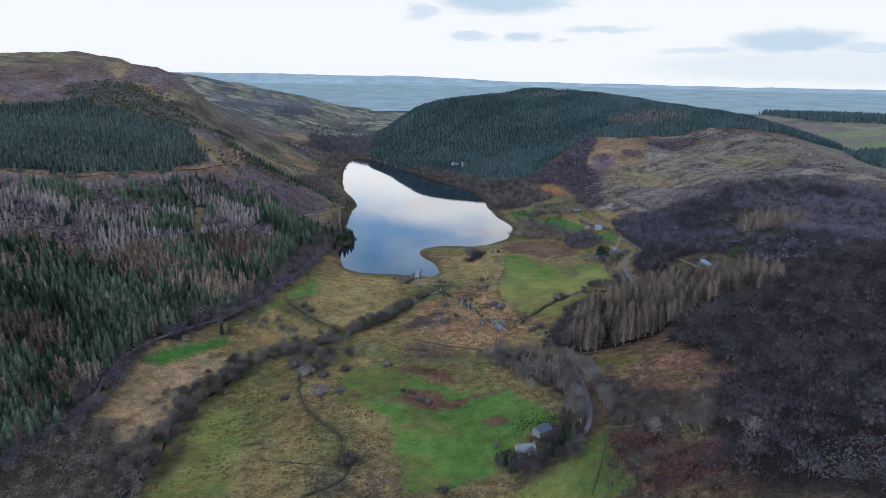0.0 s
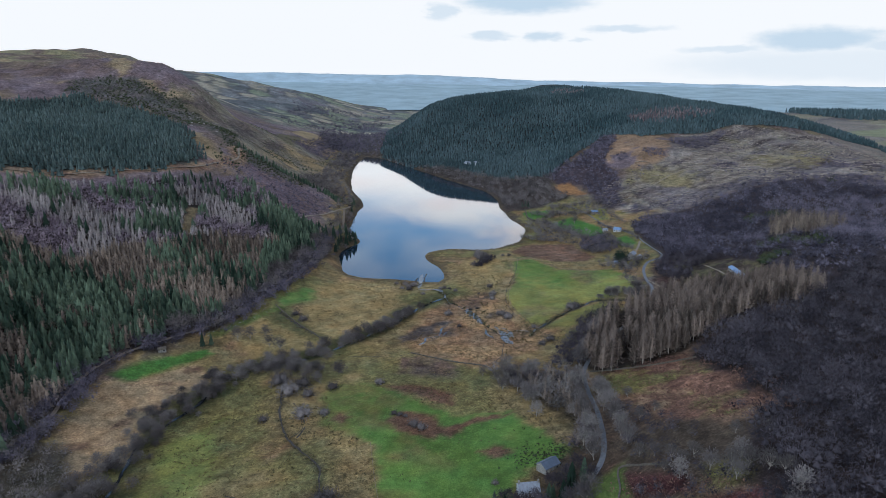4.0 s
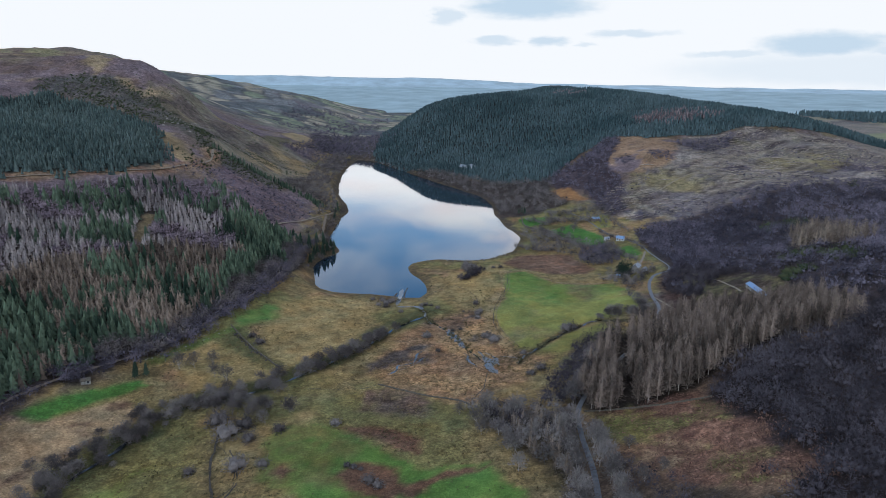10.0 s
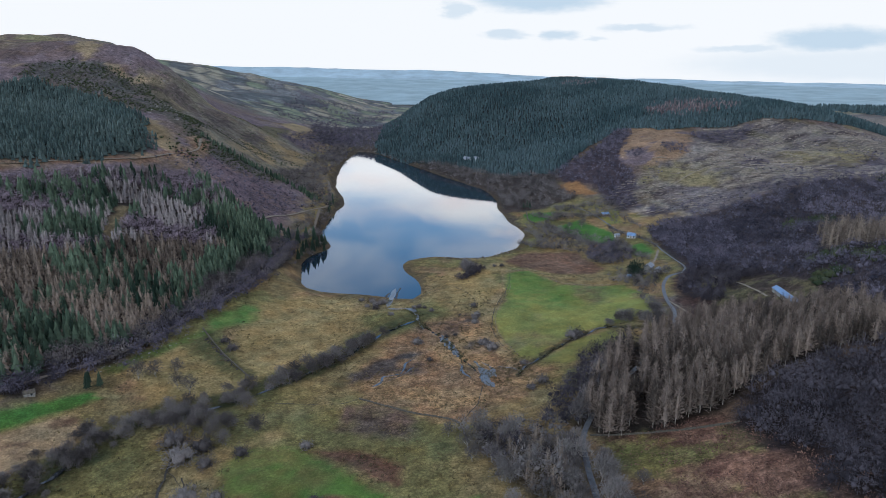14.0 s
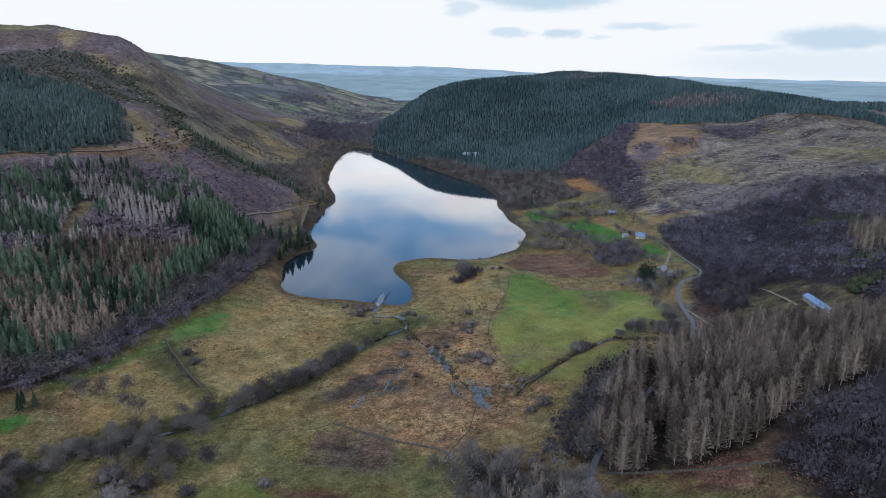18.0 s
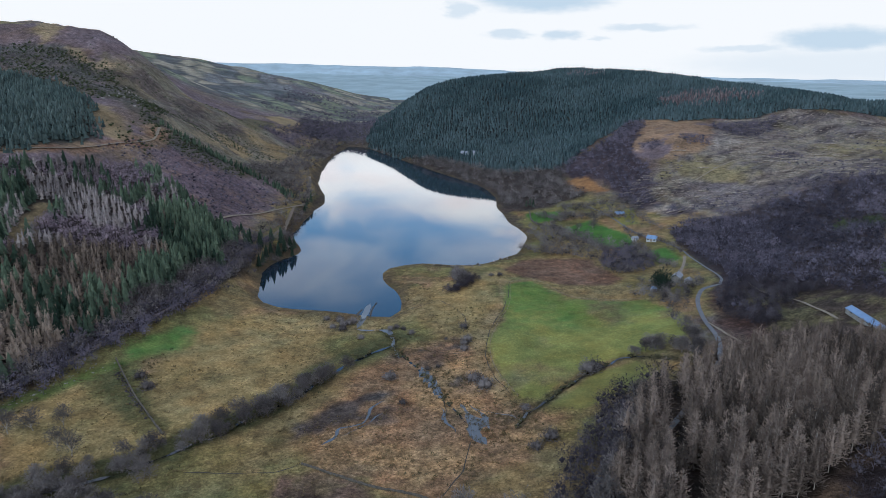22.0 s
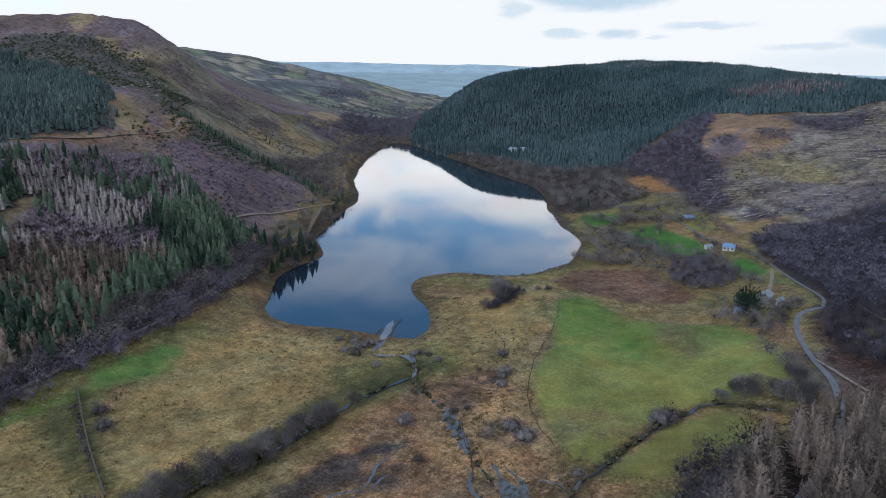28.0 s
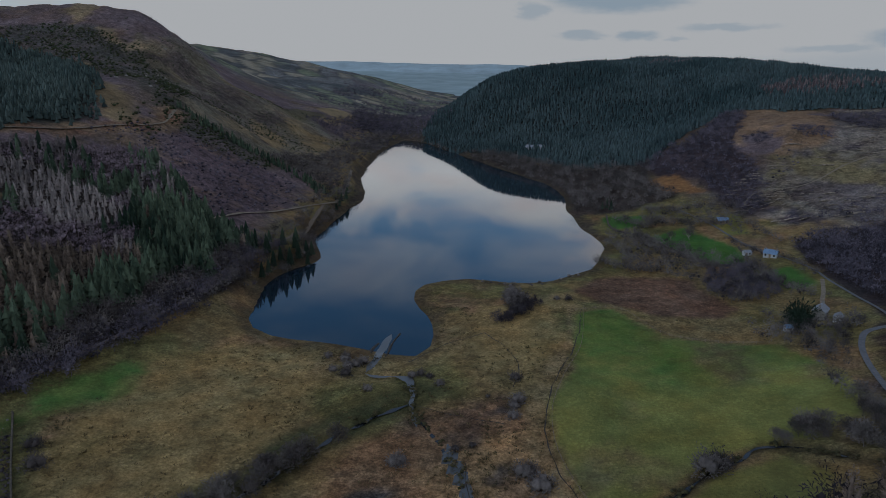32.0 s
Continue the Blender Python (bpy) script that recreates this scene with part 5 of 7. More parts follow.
def plant_woods():
    rng = np.random.default_rng(7)
    # the wood on the steep western side: grey larch above, dark spruce and brown larch below, broadleaves along its foot
    x, y = scatter(WOOD_WEST, 3.5, 11)
    ok = (x > -470) & (y > 190) & clear_of(x, y, smooth_line(TRACK_HIGH, 8), 6) & clear_of(x, y, smooth_line(ROAD_WEST, 8), 2) & clear_of(x, y, [(-216, 568), (-224, 595), (-230, 624)], 4.5)
    x, y = x[ok], y[ok]
    z = base_height(x, y)
    up = z + 9 * rolling(x, y, 60, 91)
    clump = rolling(x, y, 40, 95) + 0.2 * rng.normal(size=len(x))
    foot = (z < 15 + 5 * rolling(x, y, 30, 92)) | (edge_distance(x, y, WOOD_WEST)[0] < 9) & (y < 640) & (z < 40)
    grey = ~foot & (up > 30) & (clump > -0.34) & (y > 500 + 1.2 * (x + 261) + 30 * rolling(x, y, 60, 93))
    pale_larch = region(x, y, [(-262, 640), (-245, 662), (-216, 660), (-182, 648), (-195, 618), (-232, 622)], 3, 8) > 0.5
    grey |= pale_larch & ~foot
    grey |= ~foot & (up > 46) & (y > 470) & (clump > -0.22)
    spruce = ~foot & ~grey & (clump < np.where(y < 480, 0.10, -0.08))
    deep = region(x, y, SPRUCE_FOOT, 4, 10) > 0.5
    spruce = (spruce | deep & ~foot & (clump > -0.12)) & ~(~deep & (y > 500) & (clump > -0.2))
    grey &= ~deep
    brown = ~foot & ~grey & ~spruce
    h = rng.uniform(6.0, 12.5, len(x)) + 1.5 * rolling(x, y, 70, 97)
    planted("spruce_wood", FINE_FIRS, x[spruce], y[spruce], h[spruce] * 1.08, SPRUCE, "dark green spruces on the steep valley side", "wood", 12, tints=0.5 + rolling(x, y, 40, 98)[spruce])
    purple = grey & ~pale_larch & (rolling(x, y, 36, 101) + 0.15 * rng.normal(size=len(x)) > -0.02)
    grey &= ~purple
    planted("grey_larch_wood", LARCHES, x[grey], y[grey], h[grey] * 0.80, GREY_LARCH, "pale grey bare larches on the upper slope", "wood", 13, tints=(0.45 + rolling(x, y, 40, 99) + 0.35 * pale_larch)[grey])
    planted("slope_birch_wood", BIRCHES, x[purple], y[purple], h[purple] * 0.68, PURPLE_BIRCH, "purple-brown bare birches among the larches", "wood", 17)
    planted("brown_larch_wood", LARCHES, x[brown], y[brown], h[brown], TAN_LARCH, "brown bare larches mixed into the spruces", "wood", 14, tints=0.5 + rolling(x, y, 40, 96)[brown])
    low = foot & (y < 430)
    foot &= ~low
    planted("dark_foot_wood", FINE_BIRCHES, x[low], y[low], h[low] * 0.6, BIRCH, "dark purple-grey bare trees below the spruces", "wood", 10)
    planted("foot_wood", FINE_BIRCHES, x[foot], y[foot], h[foot] * 0.72, ALDER, "grey bare broadleaf trees along the foot of the slope", "wood", 15)
    # bare trees on both sides of the lane below the wood
    p = smooth_line(ROAD_WEST, 1.1)
    p = p[((p[:, 1] > 405) | (p[:, 1] < 372)) & (p[:, 1] > 225) & (p[:, 1] < 700)]
    q = np.concatenate([p + rng.normal(0, 4.0, p.shape) + (2, 0), p + rng.normal(0, 5.0, p.shape)])
    q = q[clear_of(q[:, 0], q[:, 1], p, 1.6) & ~edge_distance(q[:, 0], q[:, 1], LAKE)[1]]
    planted("lane_side_wood", FINE_BIRCHES, q[:, 0], q[:, 1], rng.uniform(4, 8.5, len(q)), BIRCH, "purple-grey bare trees crowding the stony lane", "wood", 16)
    # the high plantation
    x, y = scatter(SPRUCE_WEST, 3.3, 21, wobble=16)
    rim = edge_distance(x, y, SPRUCE_WEST)[0]
    ok = rng.uniform(0, 1, len(x)) < 0.35 + 0.65 * ramp(rim + 10 * rolling(x, y, 30, 109), 0, 14)
    x, y = x[ok], y[ok]
    planted("spruce_plantation", FAR_FIRS, x, y, rng.uniform(4.5, 8.5, len(x)), WEST_SPRUCE, "even dark spruce plantation on the high western slope", "wood", 22, tints=0.45 + 0.6 * rolling(x, y, 60, 98))
    # scrub and gorse over the western heather
    x, y = scatter([(-261, 732), (-255, 790), (-235, 825), (-200, 850), (-145, 845), (-141, 780), (-159, 711), (-193, 715), (-231, 738)], 3.6, 25, keep=lambda x, y: 0.5 * ramp(rolling(x, y, 30, 103), -0.4, 0.1))
    planted("heather_scrub", BUSHES, x, y, rng.uniform(0.9, 2.2, len(x)), BIRCH, "purple-brown scrub on the western hillside", "scrub", 26)
    p = smooth_line([(-256, 858), (-244, 862), (-229, 868), (-208, 876), (-185, 873), (-161, 874), (-145, 858)], 1.5)
    p = np.concatenate([p, p + (2, -3)]) + rng.normal(0, 4.2, (2 * len(p), 2))
    planted("gully_wood", FINE_FIRS, p[:, 0], p[:, 1], rng.uniform(3.5, 8.0, len(p)), SPRUCE, "line of small dark conifers down a gully", "wood", 24)
    x, y = scatter(GORSE_BELT, 3.6, 63, wobble=18, keep=lambda x, y: 0.25 + 0.6 * ramp(rolling(x, y, 26, 138), -0.25, 0.15))
    planted("gorse_belt", BUSHES, x, y, rng.uniform(1.0, 2.6, len(x)), GORSE, "dark green gorse and juniper along the rocky spur", "scrub", 64)
    x, y = scatter([(-470, 950), (-250, 840), (-160, 900), (-180, 1050), (-220, 1200), (-300, 1300), (-460, 1200)], 5.2, 23, keep=lambda x, y: 0.7 * ramp(rolling(x, y, 36, 104), -0.1, 0.3))
    planted("slope_scrub", BUSHES, x, y, rng.uniform(0.8, 1.8, len(x)), GORSE, "low gorse dotted over the grassy slope", "scrub", 20)
    x, y = scatter([(-500, 1010), (-330, 850), (-265, 770), (-230, 760), (-300, 940), (-440, 1080)], 5.5, 27, keep=lambda x, y: 0.8 * ramp(rolling(x, y, 30, 105), -0.05, 0.3))
    planted("gorse_scrub", BUSHES, x, y, rng.uniform(1.2, 3.0, len(x)), GORSE, "dark green gorse on the rocky spur", "scrub", 28)
    x, y = scatter([(-215, 770), (-160, 740), (-125, 840), (-128, 900), (-165, 1010), (-180, 1130), (-185, 1240), (-200, 1360), (-225, 1360), (-215, 1150), (-190, 980)], 4.6, 29, keep=lambda x, y: 0.5 + 0.5 * ramp(rolling(x, y, 40, 107), -0.3, 0.2))
    ok = (edge_distance(x, y, LAKE)[0] < 24) | (y > 880)
    x, y = x[ok], y[ok]
    planted("west_shore_wood", BIRCHES, x, y, rng.uniform(5, 9, len(x)), ALDER, "dark bare trees along the western shore", "wood", 30)
    x, y = scatter([(-113, 636), (-110, 668), (-104, 700), (-98, 712), (-116, 762), (-121, 830), (-131, 830), (-130, 740), (-126, 690), (-126, 636)], 3.9, 34)
    ok = ~edge_distance(x, y, LAKE)[1] & clear_of(x, y, smooth_line(ROAD_WEST, 8), 2.5)
    planted("shore_thicket", FINE_BIRCHES, x[ok], y[ok], rng.uniform(3.5, 7.5, ok.sum()), ALDER, "bare trees between the lane and the lake", "thicket", 53)
    x, y = scatter([(-430, 1480), (-250, 1430), (-190, 1500), (-180, 1800), (-230, 2250), (-420, 2200), (-560, 2100), (-420, 1800)], 11, 45, keep=lambda x, y: 0.9 * ramp(rolling(x, y, 90, 125), -0.05, 0.2), depth=2300)
    planted("valley_end_wood", SPARSE_BIRCHES, x, y, rng.uniform(5, 10, len(x)), BIRCH, "bare woods on the slopes beyond the lake", "wood", 46)
    x, y = scatter([(-300, 1235), (-280, 1420), (-230, 1480), (-190, 1420), (-186, 1210), (-215, 1190), (-250, 1215)], 5.5, 18, keep=lambda x, y: 0.45 + 0.5 * ramp(rolling(x, y, 40, 126), -0.2, 0.1))
    planted("spur_wood", SPARSE_BIRCHES, x, y, rng.uniform(4, 8, len(x)), BIRCH, "purple bare wood on the far western spur", "wood", 19)
    x, y = scatter(LAKE_HEAD, 6.5, 54, keep=lambda x, y: 0.5 + 0.5 * ramp(rolling(x, y, 50, 127), -0.2, 0.2))
    planted("lake_head_wood", SPARSE_BIRCHES, x, y, rng.uniform(4, 8, len(x)), BIRCH, "dark bare wood at the head of the lake", "wood", 55)
    # the forested hill across the lake
    x, y = scatter(FIR_EAST, 4.2, 31)
    larches = (region(x, y, [(290, 1235), (345, 1195), (450, 1225), (430, 1290), (350, 1300)], 3, 30) > 0.5) | (region(x, y, [(190, 1540), (225, 1500), (275, 1530), (250, 1600)], 3, 14) > 0.5)
    larches &= rng.uniform(0, 1, len(x)) < 0.3 + 0.5 * ramp(rolling(x, y, 30, 129), -0.2, 0.3)
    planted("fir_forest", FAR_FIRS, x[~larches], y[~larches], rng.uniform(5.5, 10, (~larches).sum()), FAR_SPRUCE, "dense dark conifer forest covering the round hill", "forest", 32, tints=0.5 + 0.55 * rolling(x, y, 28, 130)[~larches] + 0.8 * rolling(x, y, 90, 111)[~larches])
    planted("hill_larch_wood", LARCHES, x[larches], y[larches], rng.uniform(7, 11, larches.sum()), HILL_LARCH, "reddish-brown bare larches near the hilltop", "wood", 33)
    x, y = scatter([(690, 1145), (780, 1230), (870, 1310), (880, 1270), (800, 1160), (715, 1050), (680, 1080)], 6, 56)
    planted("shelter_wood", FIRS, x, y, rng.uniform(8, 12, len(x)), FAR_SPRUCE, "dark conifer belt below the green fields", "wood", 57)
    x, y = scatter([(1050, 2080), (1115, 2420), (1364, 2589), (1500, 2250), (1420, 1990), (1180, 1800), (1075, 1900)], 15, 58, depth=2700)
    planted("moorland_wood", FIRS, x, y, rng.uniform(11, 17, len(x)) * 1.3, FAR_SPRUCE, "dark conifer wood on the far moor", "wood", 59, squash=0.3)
    x, y = scatter(BAND_EAST, 4.6, 35, keep=lambda x, y: 0.35 + ramp(rolling(x, y, 40, 113), -0.4, 0.1))
    planted("east_shore_wood", FINE_BIRCHES, x, y, rng.uniform(5, 10, len(x)), ALDER, "grey-brown bare trees above the far shore", "wood", 36)
    x, y = scatter(HEATH_WOOD, 4.7, 37, wobble=9, keep=lambda x, y: 0.55 + 0.45 * ramp(rolling(x, y, 30, 128), -0.3, 0.1))
    planted("heath_birch_wood", BIRCHES, x, y, rng.uniform(4, 8, len(x)), BIRCH, "purple bare birches on the heath below the forest", "wood", 38)
    for k, patch in enumerate(([(276, 1034), (304, 1022), (296, 986), (270, 992)], [(326, 1095), (386, 1122), (440, 1150), (398, 1075), (350, 1040)], [(226, 1010), (246, 1030), (252, 1004), (236, 990)])):
        x, y = scatter(patch, 4.8, 61 + k, wobble=8)
        planted("heath_copse", BIRCHES, x, y, rng.uniform(4, 8, len(x)), BIRCH, "small purple copse of bare birches on the heath", "copse", 65 + k)
    x, y = scatter(FARM_WOOD, 4.5, 68)
    ok = clear_of(x, y, smooth_line(LANE, 5), 4) & clear_of(x, y, smooth_line(ROAD, 5), 4)
    planted("farm_wood", BIRCHES, x[ok], y[ok], rng.uniform(4.5, 9.5, ok.sum()), BIRCH, "purple-grey bare birches crowding the farm lane", "wood", 69)
    x, y = scatter(CLEARFELL, 7.5, 39, keep=lambda x, y: 0.75 * ramp(rolling(x, y, 60, 115), -0.1, 0.3))
    planted("clearfell_scrub", BUSHES, x, y, rng.uniform(0.8, 2.4, len(x)), BIRCH, "purple-brown scrub on the felled hillside", "scrub", 40)
    # windrows of dead brash, lying along the slope
    x, y = scatter(CLEARFELL, 8.0, 50, keep=lambda x, y: 0.9 * ramp(rolling(x, y, 50, 122), -0.35, 0.15))
    rows = []
    for s in range(5):
        r = np.random.default_rng(130 + s)
        rows.append(joined([lump(r, (k * 1.9 + r.uniform(-0.5, 0.5), r.uniform(-0.7, 0.7), 0.2), (2.0, 0.45, 0.35)) for k in range(-3, 4) if r.uniform() < 0.8] + [blades(r, np.c_[r.uniform(-5, 5, 10), r.normal(0, 0.7, 10), np.full(10, 0.3)], np.c_[r.normal(0, 1, (10, 2)), r.uniform(0.2, 1, 10)], 1.2, 0.2)]))
    planted("brash_windrows", rows, x, y, rng.uniform(0.9, 1.9, len(x)), BRASH_STICKS, "grey windrows of dead brash on the felled slope", "brash", 51, turns=0.58 + 0.9 * rolling(x, y, 120, 74) + rng.normal(0, 0.12, len(x)))
    x, y = scatter(CLEARFELL, 5.5, 47, keep=lambda x, y: ramp(60 - edge_distance(x, y, BIRCH_EAST)[0] + 70 * rolling(x, y, 60, 116), 0, 60))
    planted("young_birch_wood", BIRCHES, x, y, rng.uniform(3, 7, len(x)), BIRCH, "young birches spreading over the felled hillside", "wood", 49)
    # birch wood on the eastern slope
    x, y = scatter(BIRCH_EAST, 5.7, 41)
    ok = clear_of(x, y, smooth_line(LANE, 8), 5) & clear_of(x, y, smooth_line(ROAD, 8), 6) & (edge_distance(x, y, [(196, 585), (206, 545), (214, 490)], False)[0] > 15) & (region(x, y, QUARRY_GROUND, 2, 4) < 0.4) & (region(x, y, SPOIL, 2, 3) < 0.5)
    x, y = x[ok], y[ok]
    pale = region(x, y, [(262, 575), (290, 560), (330, 590), (320, 640), (285, 630)], 3, 6) > 0.5
    rim = edge_distance(x, y, BIRCH_EAST)[0]
    thin = rng.uniform(0, 1, len(x)) < (0.62 + 0.38 * ramp(rolling(x, y, 34, 119), -0.35, 0.1)) * np.where(y > 745, 0.25 + 0.75 * ramp(rim + 25 * rolling(x, y, 50, 118), 0, 40), 1)
    dark = rolling(x, y, 50, 117) > 0.5
    b = ~pale & thin & ~dark & (y > 440)
    near = ~pale & thin & (y <= 440)
    # near birches in the dark copy of the twig colour
    planted("near_birch_wood", CLOSE_CROWNS, x[near], y[near], rng.uniform(6.5, 12, near.sum()), DARK_TWIGS, "dark bare birch wood on the near slope", "wood", 48)
    planted("birch_wood", BIRCHES, x[b], y[b], rng.uniform(4.5, 11.5, b.sum()), BIRCH, "purple-grey bare birch wood on the eastern slope", "wood", 42, tints=0.45 + 0.8 * rolling(x, y, 45, 121)[b])
    planted("pale_larch_wood", FINE_LARCHES, x[pale], y[pale], rng.uniform(13, 19, pale.sum()), TAN_LARCH, "pale tan larches standing out of the birch wood", "wood", 43)
    d = dark & ~pale & (y > 440)
    planted("holly_wood", BUSHES, x[d], y[d], rng.uniform(4, 7, d.sum()), GORSE, "dark evergreen clumps in the birch wood", "wood", 44)


plant_woods()


# ---- helpers for things ----
def part(name, bm, material, parent=None, label=""):
    me = bpy.data.meshes.new(name)
    bm.to_mesh(me)
    bm.free()
    me.materials.append(material)
    ob = new(name, me)
    if parent is not None:
        ob.parent = parent
    if label:
        ob["label"] = label
    return ob


def block(size, at=(0, 0, 0), bevel=0.0, turn=0.0):
    """A box standing on z = at.z, with rounded edges."""
    bm = bmesh.new()
    bmesh.ops.create_cube(bm, size=1.0)
    for v in bm.verts:
        v.co = (v.co.x * size[0], v.co.y * size[1], (v.co.z + 0.5) * size[2])
    if bevel:
        bmesh.ops.bevel(bm, geom=bm.edges[:], offset=bevel, segments=1, affect="EDGES")
    bmesh.ops.transform(bm, matrix=Matrix.Translation(at) @ Matrix.Rotation(turn, 4, "Z"), verts=bm.verts[:])
    return bm


def empty(name, m):
    ob = new(name)
    ob.empty_display_size = 0.5
    ob.matrix_basis = m
    return ob


def leafy(name, soup, material, parent, tint=0.5):
    ob = mesh_object(name, soup[0], soup[1], material, material is not SPRUCE)
    attribute(ob, "tint", "FLOAT", np.full(len(soup[0]), tint))
    ob.parent = parent
    return ob


def tree_master(name, template, leaf, bark, label, category, group, tint=0.5):
    root = tagged(empty(name, Matrix.Identity(4)), label, category, group)
    stem = mesh_object("trunk", template[0][0], template[0][1], bark)
    stem.parent = root
    leafy("crown", template[1], leaf, root, tint)
    return root


def stand(masters, x, y, heights, seed, sink=0.15):
    """Sets trees of several patterns at the given places; the patterns themselves take the first ones."""
    rng = np.random.default_rng(seed)
    z = ground(x, y) - sink
    order = rng.permutation(len(x))
    for n, k in enumerate(order):
        m = pose(x[k], y[k], z[k], rng.uniform(-2, 2), rng.uniform(-2, 2), rng.uniform(0, 360)) @ Matrix.Scale(float(heights[k]), 4)
        if n < len(masters):
            masters[n].matrix_basis = m
        else:
            src = masters[n % len(masters)]
            made = copy_thing(src, Matrix.Identity(4))
            made.matrix_basis = m


def ribbon(name, line, half, rise, material, label, category, across=3, wobble=0.0, step=2.0, level=False, wander=0.0):
    """A strip laid along a line on the ground."""
    p = smooth_line(line, step)
    d = np.gradient(p, axis=0)
    d /= np.linalg.norm(d, axis=1, keepdims=True) + 1e-9
    side = np.stack([d[:, 1], -d[:, 0]], 1)
    p = p + wander * np.stack([grain(p[:, 0], p[:, 1], 6, 203), grain(p[:, 0], p[:, 1], 6, 205)], 1)
    wide = half * np.maximum(0.12, 1 + wobble * (grain(p[:, 0], p[:, 1], 7, 201) + 0.5 * grain(p[:, 0], p[:, 1], 2.6, 207)))
    ends = np.minimum(np.arange(len(p)), np.arange(len(p))[::-1])
    wide = wide * (0.08 + 0.92 * ramp(ends, 0, 5)) if level else wide
    rows = []
    middle = np.maximum(ground(*p.T), 0.02)
    even = np.convolve(np.pad(middle, 4, mode="edge"), np.full(9, 1 / 9), "valid")
    for a in np.linspace(-1, 1, across):
        q = p + side * (a * wide)[:, None]
        z = (middle if level else np.maximum(even, ground(*q.T) - 0.2)) + rise
        rows.append(np.c_[q, z])
    v = np.stack(rows, 1).reshape(-1, 3)
    n = len(p)
    i = (np.arange(n - 1)[:, None] * across + np.arange(across - 1)[None]).ravel()
    ob = mesh_object(name, v, np.stack([i, i + 1, i + across + 1, i + across], 1), material, True, True)
    return tagged(ob, label, category, kind="structure")


ribbon("road", ROAD[1:], 1.2, 0.28, ASPHALT, "narrow grey asphalt lane winding up the valley", "road", 5)
ribbon("road", LANE, 0.85, 0.25, ASPHALT, "narrow lane past the farm to the lake shore", "road", 5)
ribbon("track", TRACK_HIGH, 1.2, 0.4, GRAVEL, "pale forestry track cut along the hillside", "track", 5, 0.2)
ribbon("track", TRACK_LOW, 1.3, 0.3, GRAVEL, "pale track above the western shore", "track", 5, 0.2)
ribbon("road", ROAD_WEST, 1.2, 0.22, DIRT, "stony lane along the foot of the wood", "road", 5, 0.15)
ribbon("track", [(174, 646), (177, 659), (183, 674), (191, 698)], 1.0, 0.25, GRAVEL, "pale drive to the farmhouse", "track", 3)
ribbon("track", [(191, 860), (210, 893), (245, 899), (290, 933), (351, 980)], 0.8, 0.3, GRAVEL, "faint pale track across the felled slope", "track", 3, 0.3)
ribbon("track", [(194, 617), (201, 611), (200, 590), (205, 563), (206, 540), (206, 518)], 0.8, 0.3, GRAVEL, "pale grassy path to the quarry shed", "track", 3, 0.4)
ribbon("track", [(160, 552), (161, 542), (161.5, 530), (163, 515)], 0.7, 0.3, GRAVEL, "pale path branching off the lane", "track", 3, 0.3)
ribbon("water", STREAM_WEST, 0.6, -0.3, STREAM, "narrow stream between wooded banks", "stream", 3, 1.3, 1.3, True, 0.8)
ribbon("water", MOUTH, 1.7, 0.04, SHALLOW, "pale mouth of the channel between two banks", "stream", 3, 0.15, 1.3, True, 0.3)
ribbon("water", CHANNEL, 0.85, 0.02, SHALLOW, "broad channel entering the lake", "stream", 3, 1.2, 1.3, True, 1.0)
ribbon("water", STREAM_SOUTH, 0.5, -0.35, STREAM, "narrow bog drain", "stream", 3, 0.9, 1.3, True, 0.6)
ribbon("water", STREAM_EAST, 0.42, -0.22, STREAM, "stony stream along the edge of the field", "stream", 3, 1.4, 1.3, True, 0.9)
ribbon("drain", DITCH, 0.42, 0.05, PEAT_EARTH, "winding peaty ditch through rough pasture", "ditch", 3, 0.6, 1.3, False, 0.6)
ribbon("drain", [(-78, 361), (-71, 345), (-66, 333), (-68, 323)], 0.3, 0.05, PEAT_EARTH, "side branch of the winding ditch", "ditch", 3, 0.6, 1.3, False, 0.6)
ribbon("drain", [(-86, 276), (-70, 272), (-47, 268)], 0.3, 0.06, PEAT_EARTH, "straight field drain across rough pasture", "ditch", 3, 0.5, 1.3, False, 0.4)


for drain in ([(62, 643), (58, 600), (50, 566), (46, 540), (47, 515), (57, 488)], [(18, 607), (29, 590), (35, 571), (34, 555)], [(-10, 575), (3, 595), (18, 607)], [(0, 539), (14, 534), (33, 530)], [(-87, 366), (-79, 358), (-67, 332), (-71, 324)], [(22, 506), (25, 492), (28, 482), (29, 470)], [(-60, 420), (-30, 424), (-20, 431)], [(40, 452), (36, 430), (30, 416)]):
    ribbon("drain", drain, 0.17, 0.06, PEAT_EARTH, "narrow peaty drain in rough grass", "ditch", 3, 0.7, 1.3, False, 0.6)


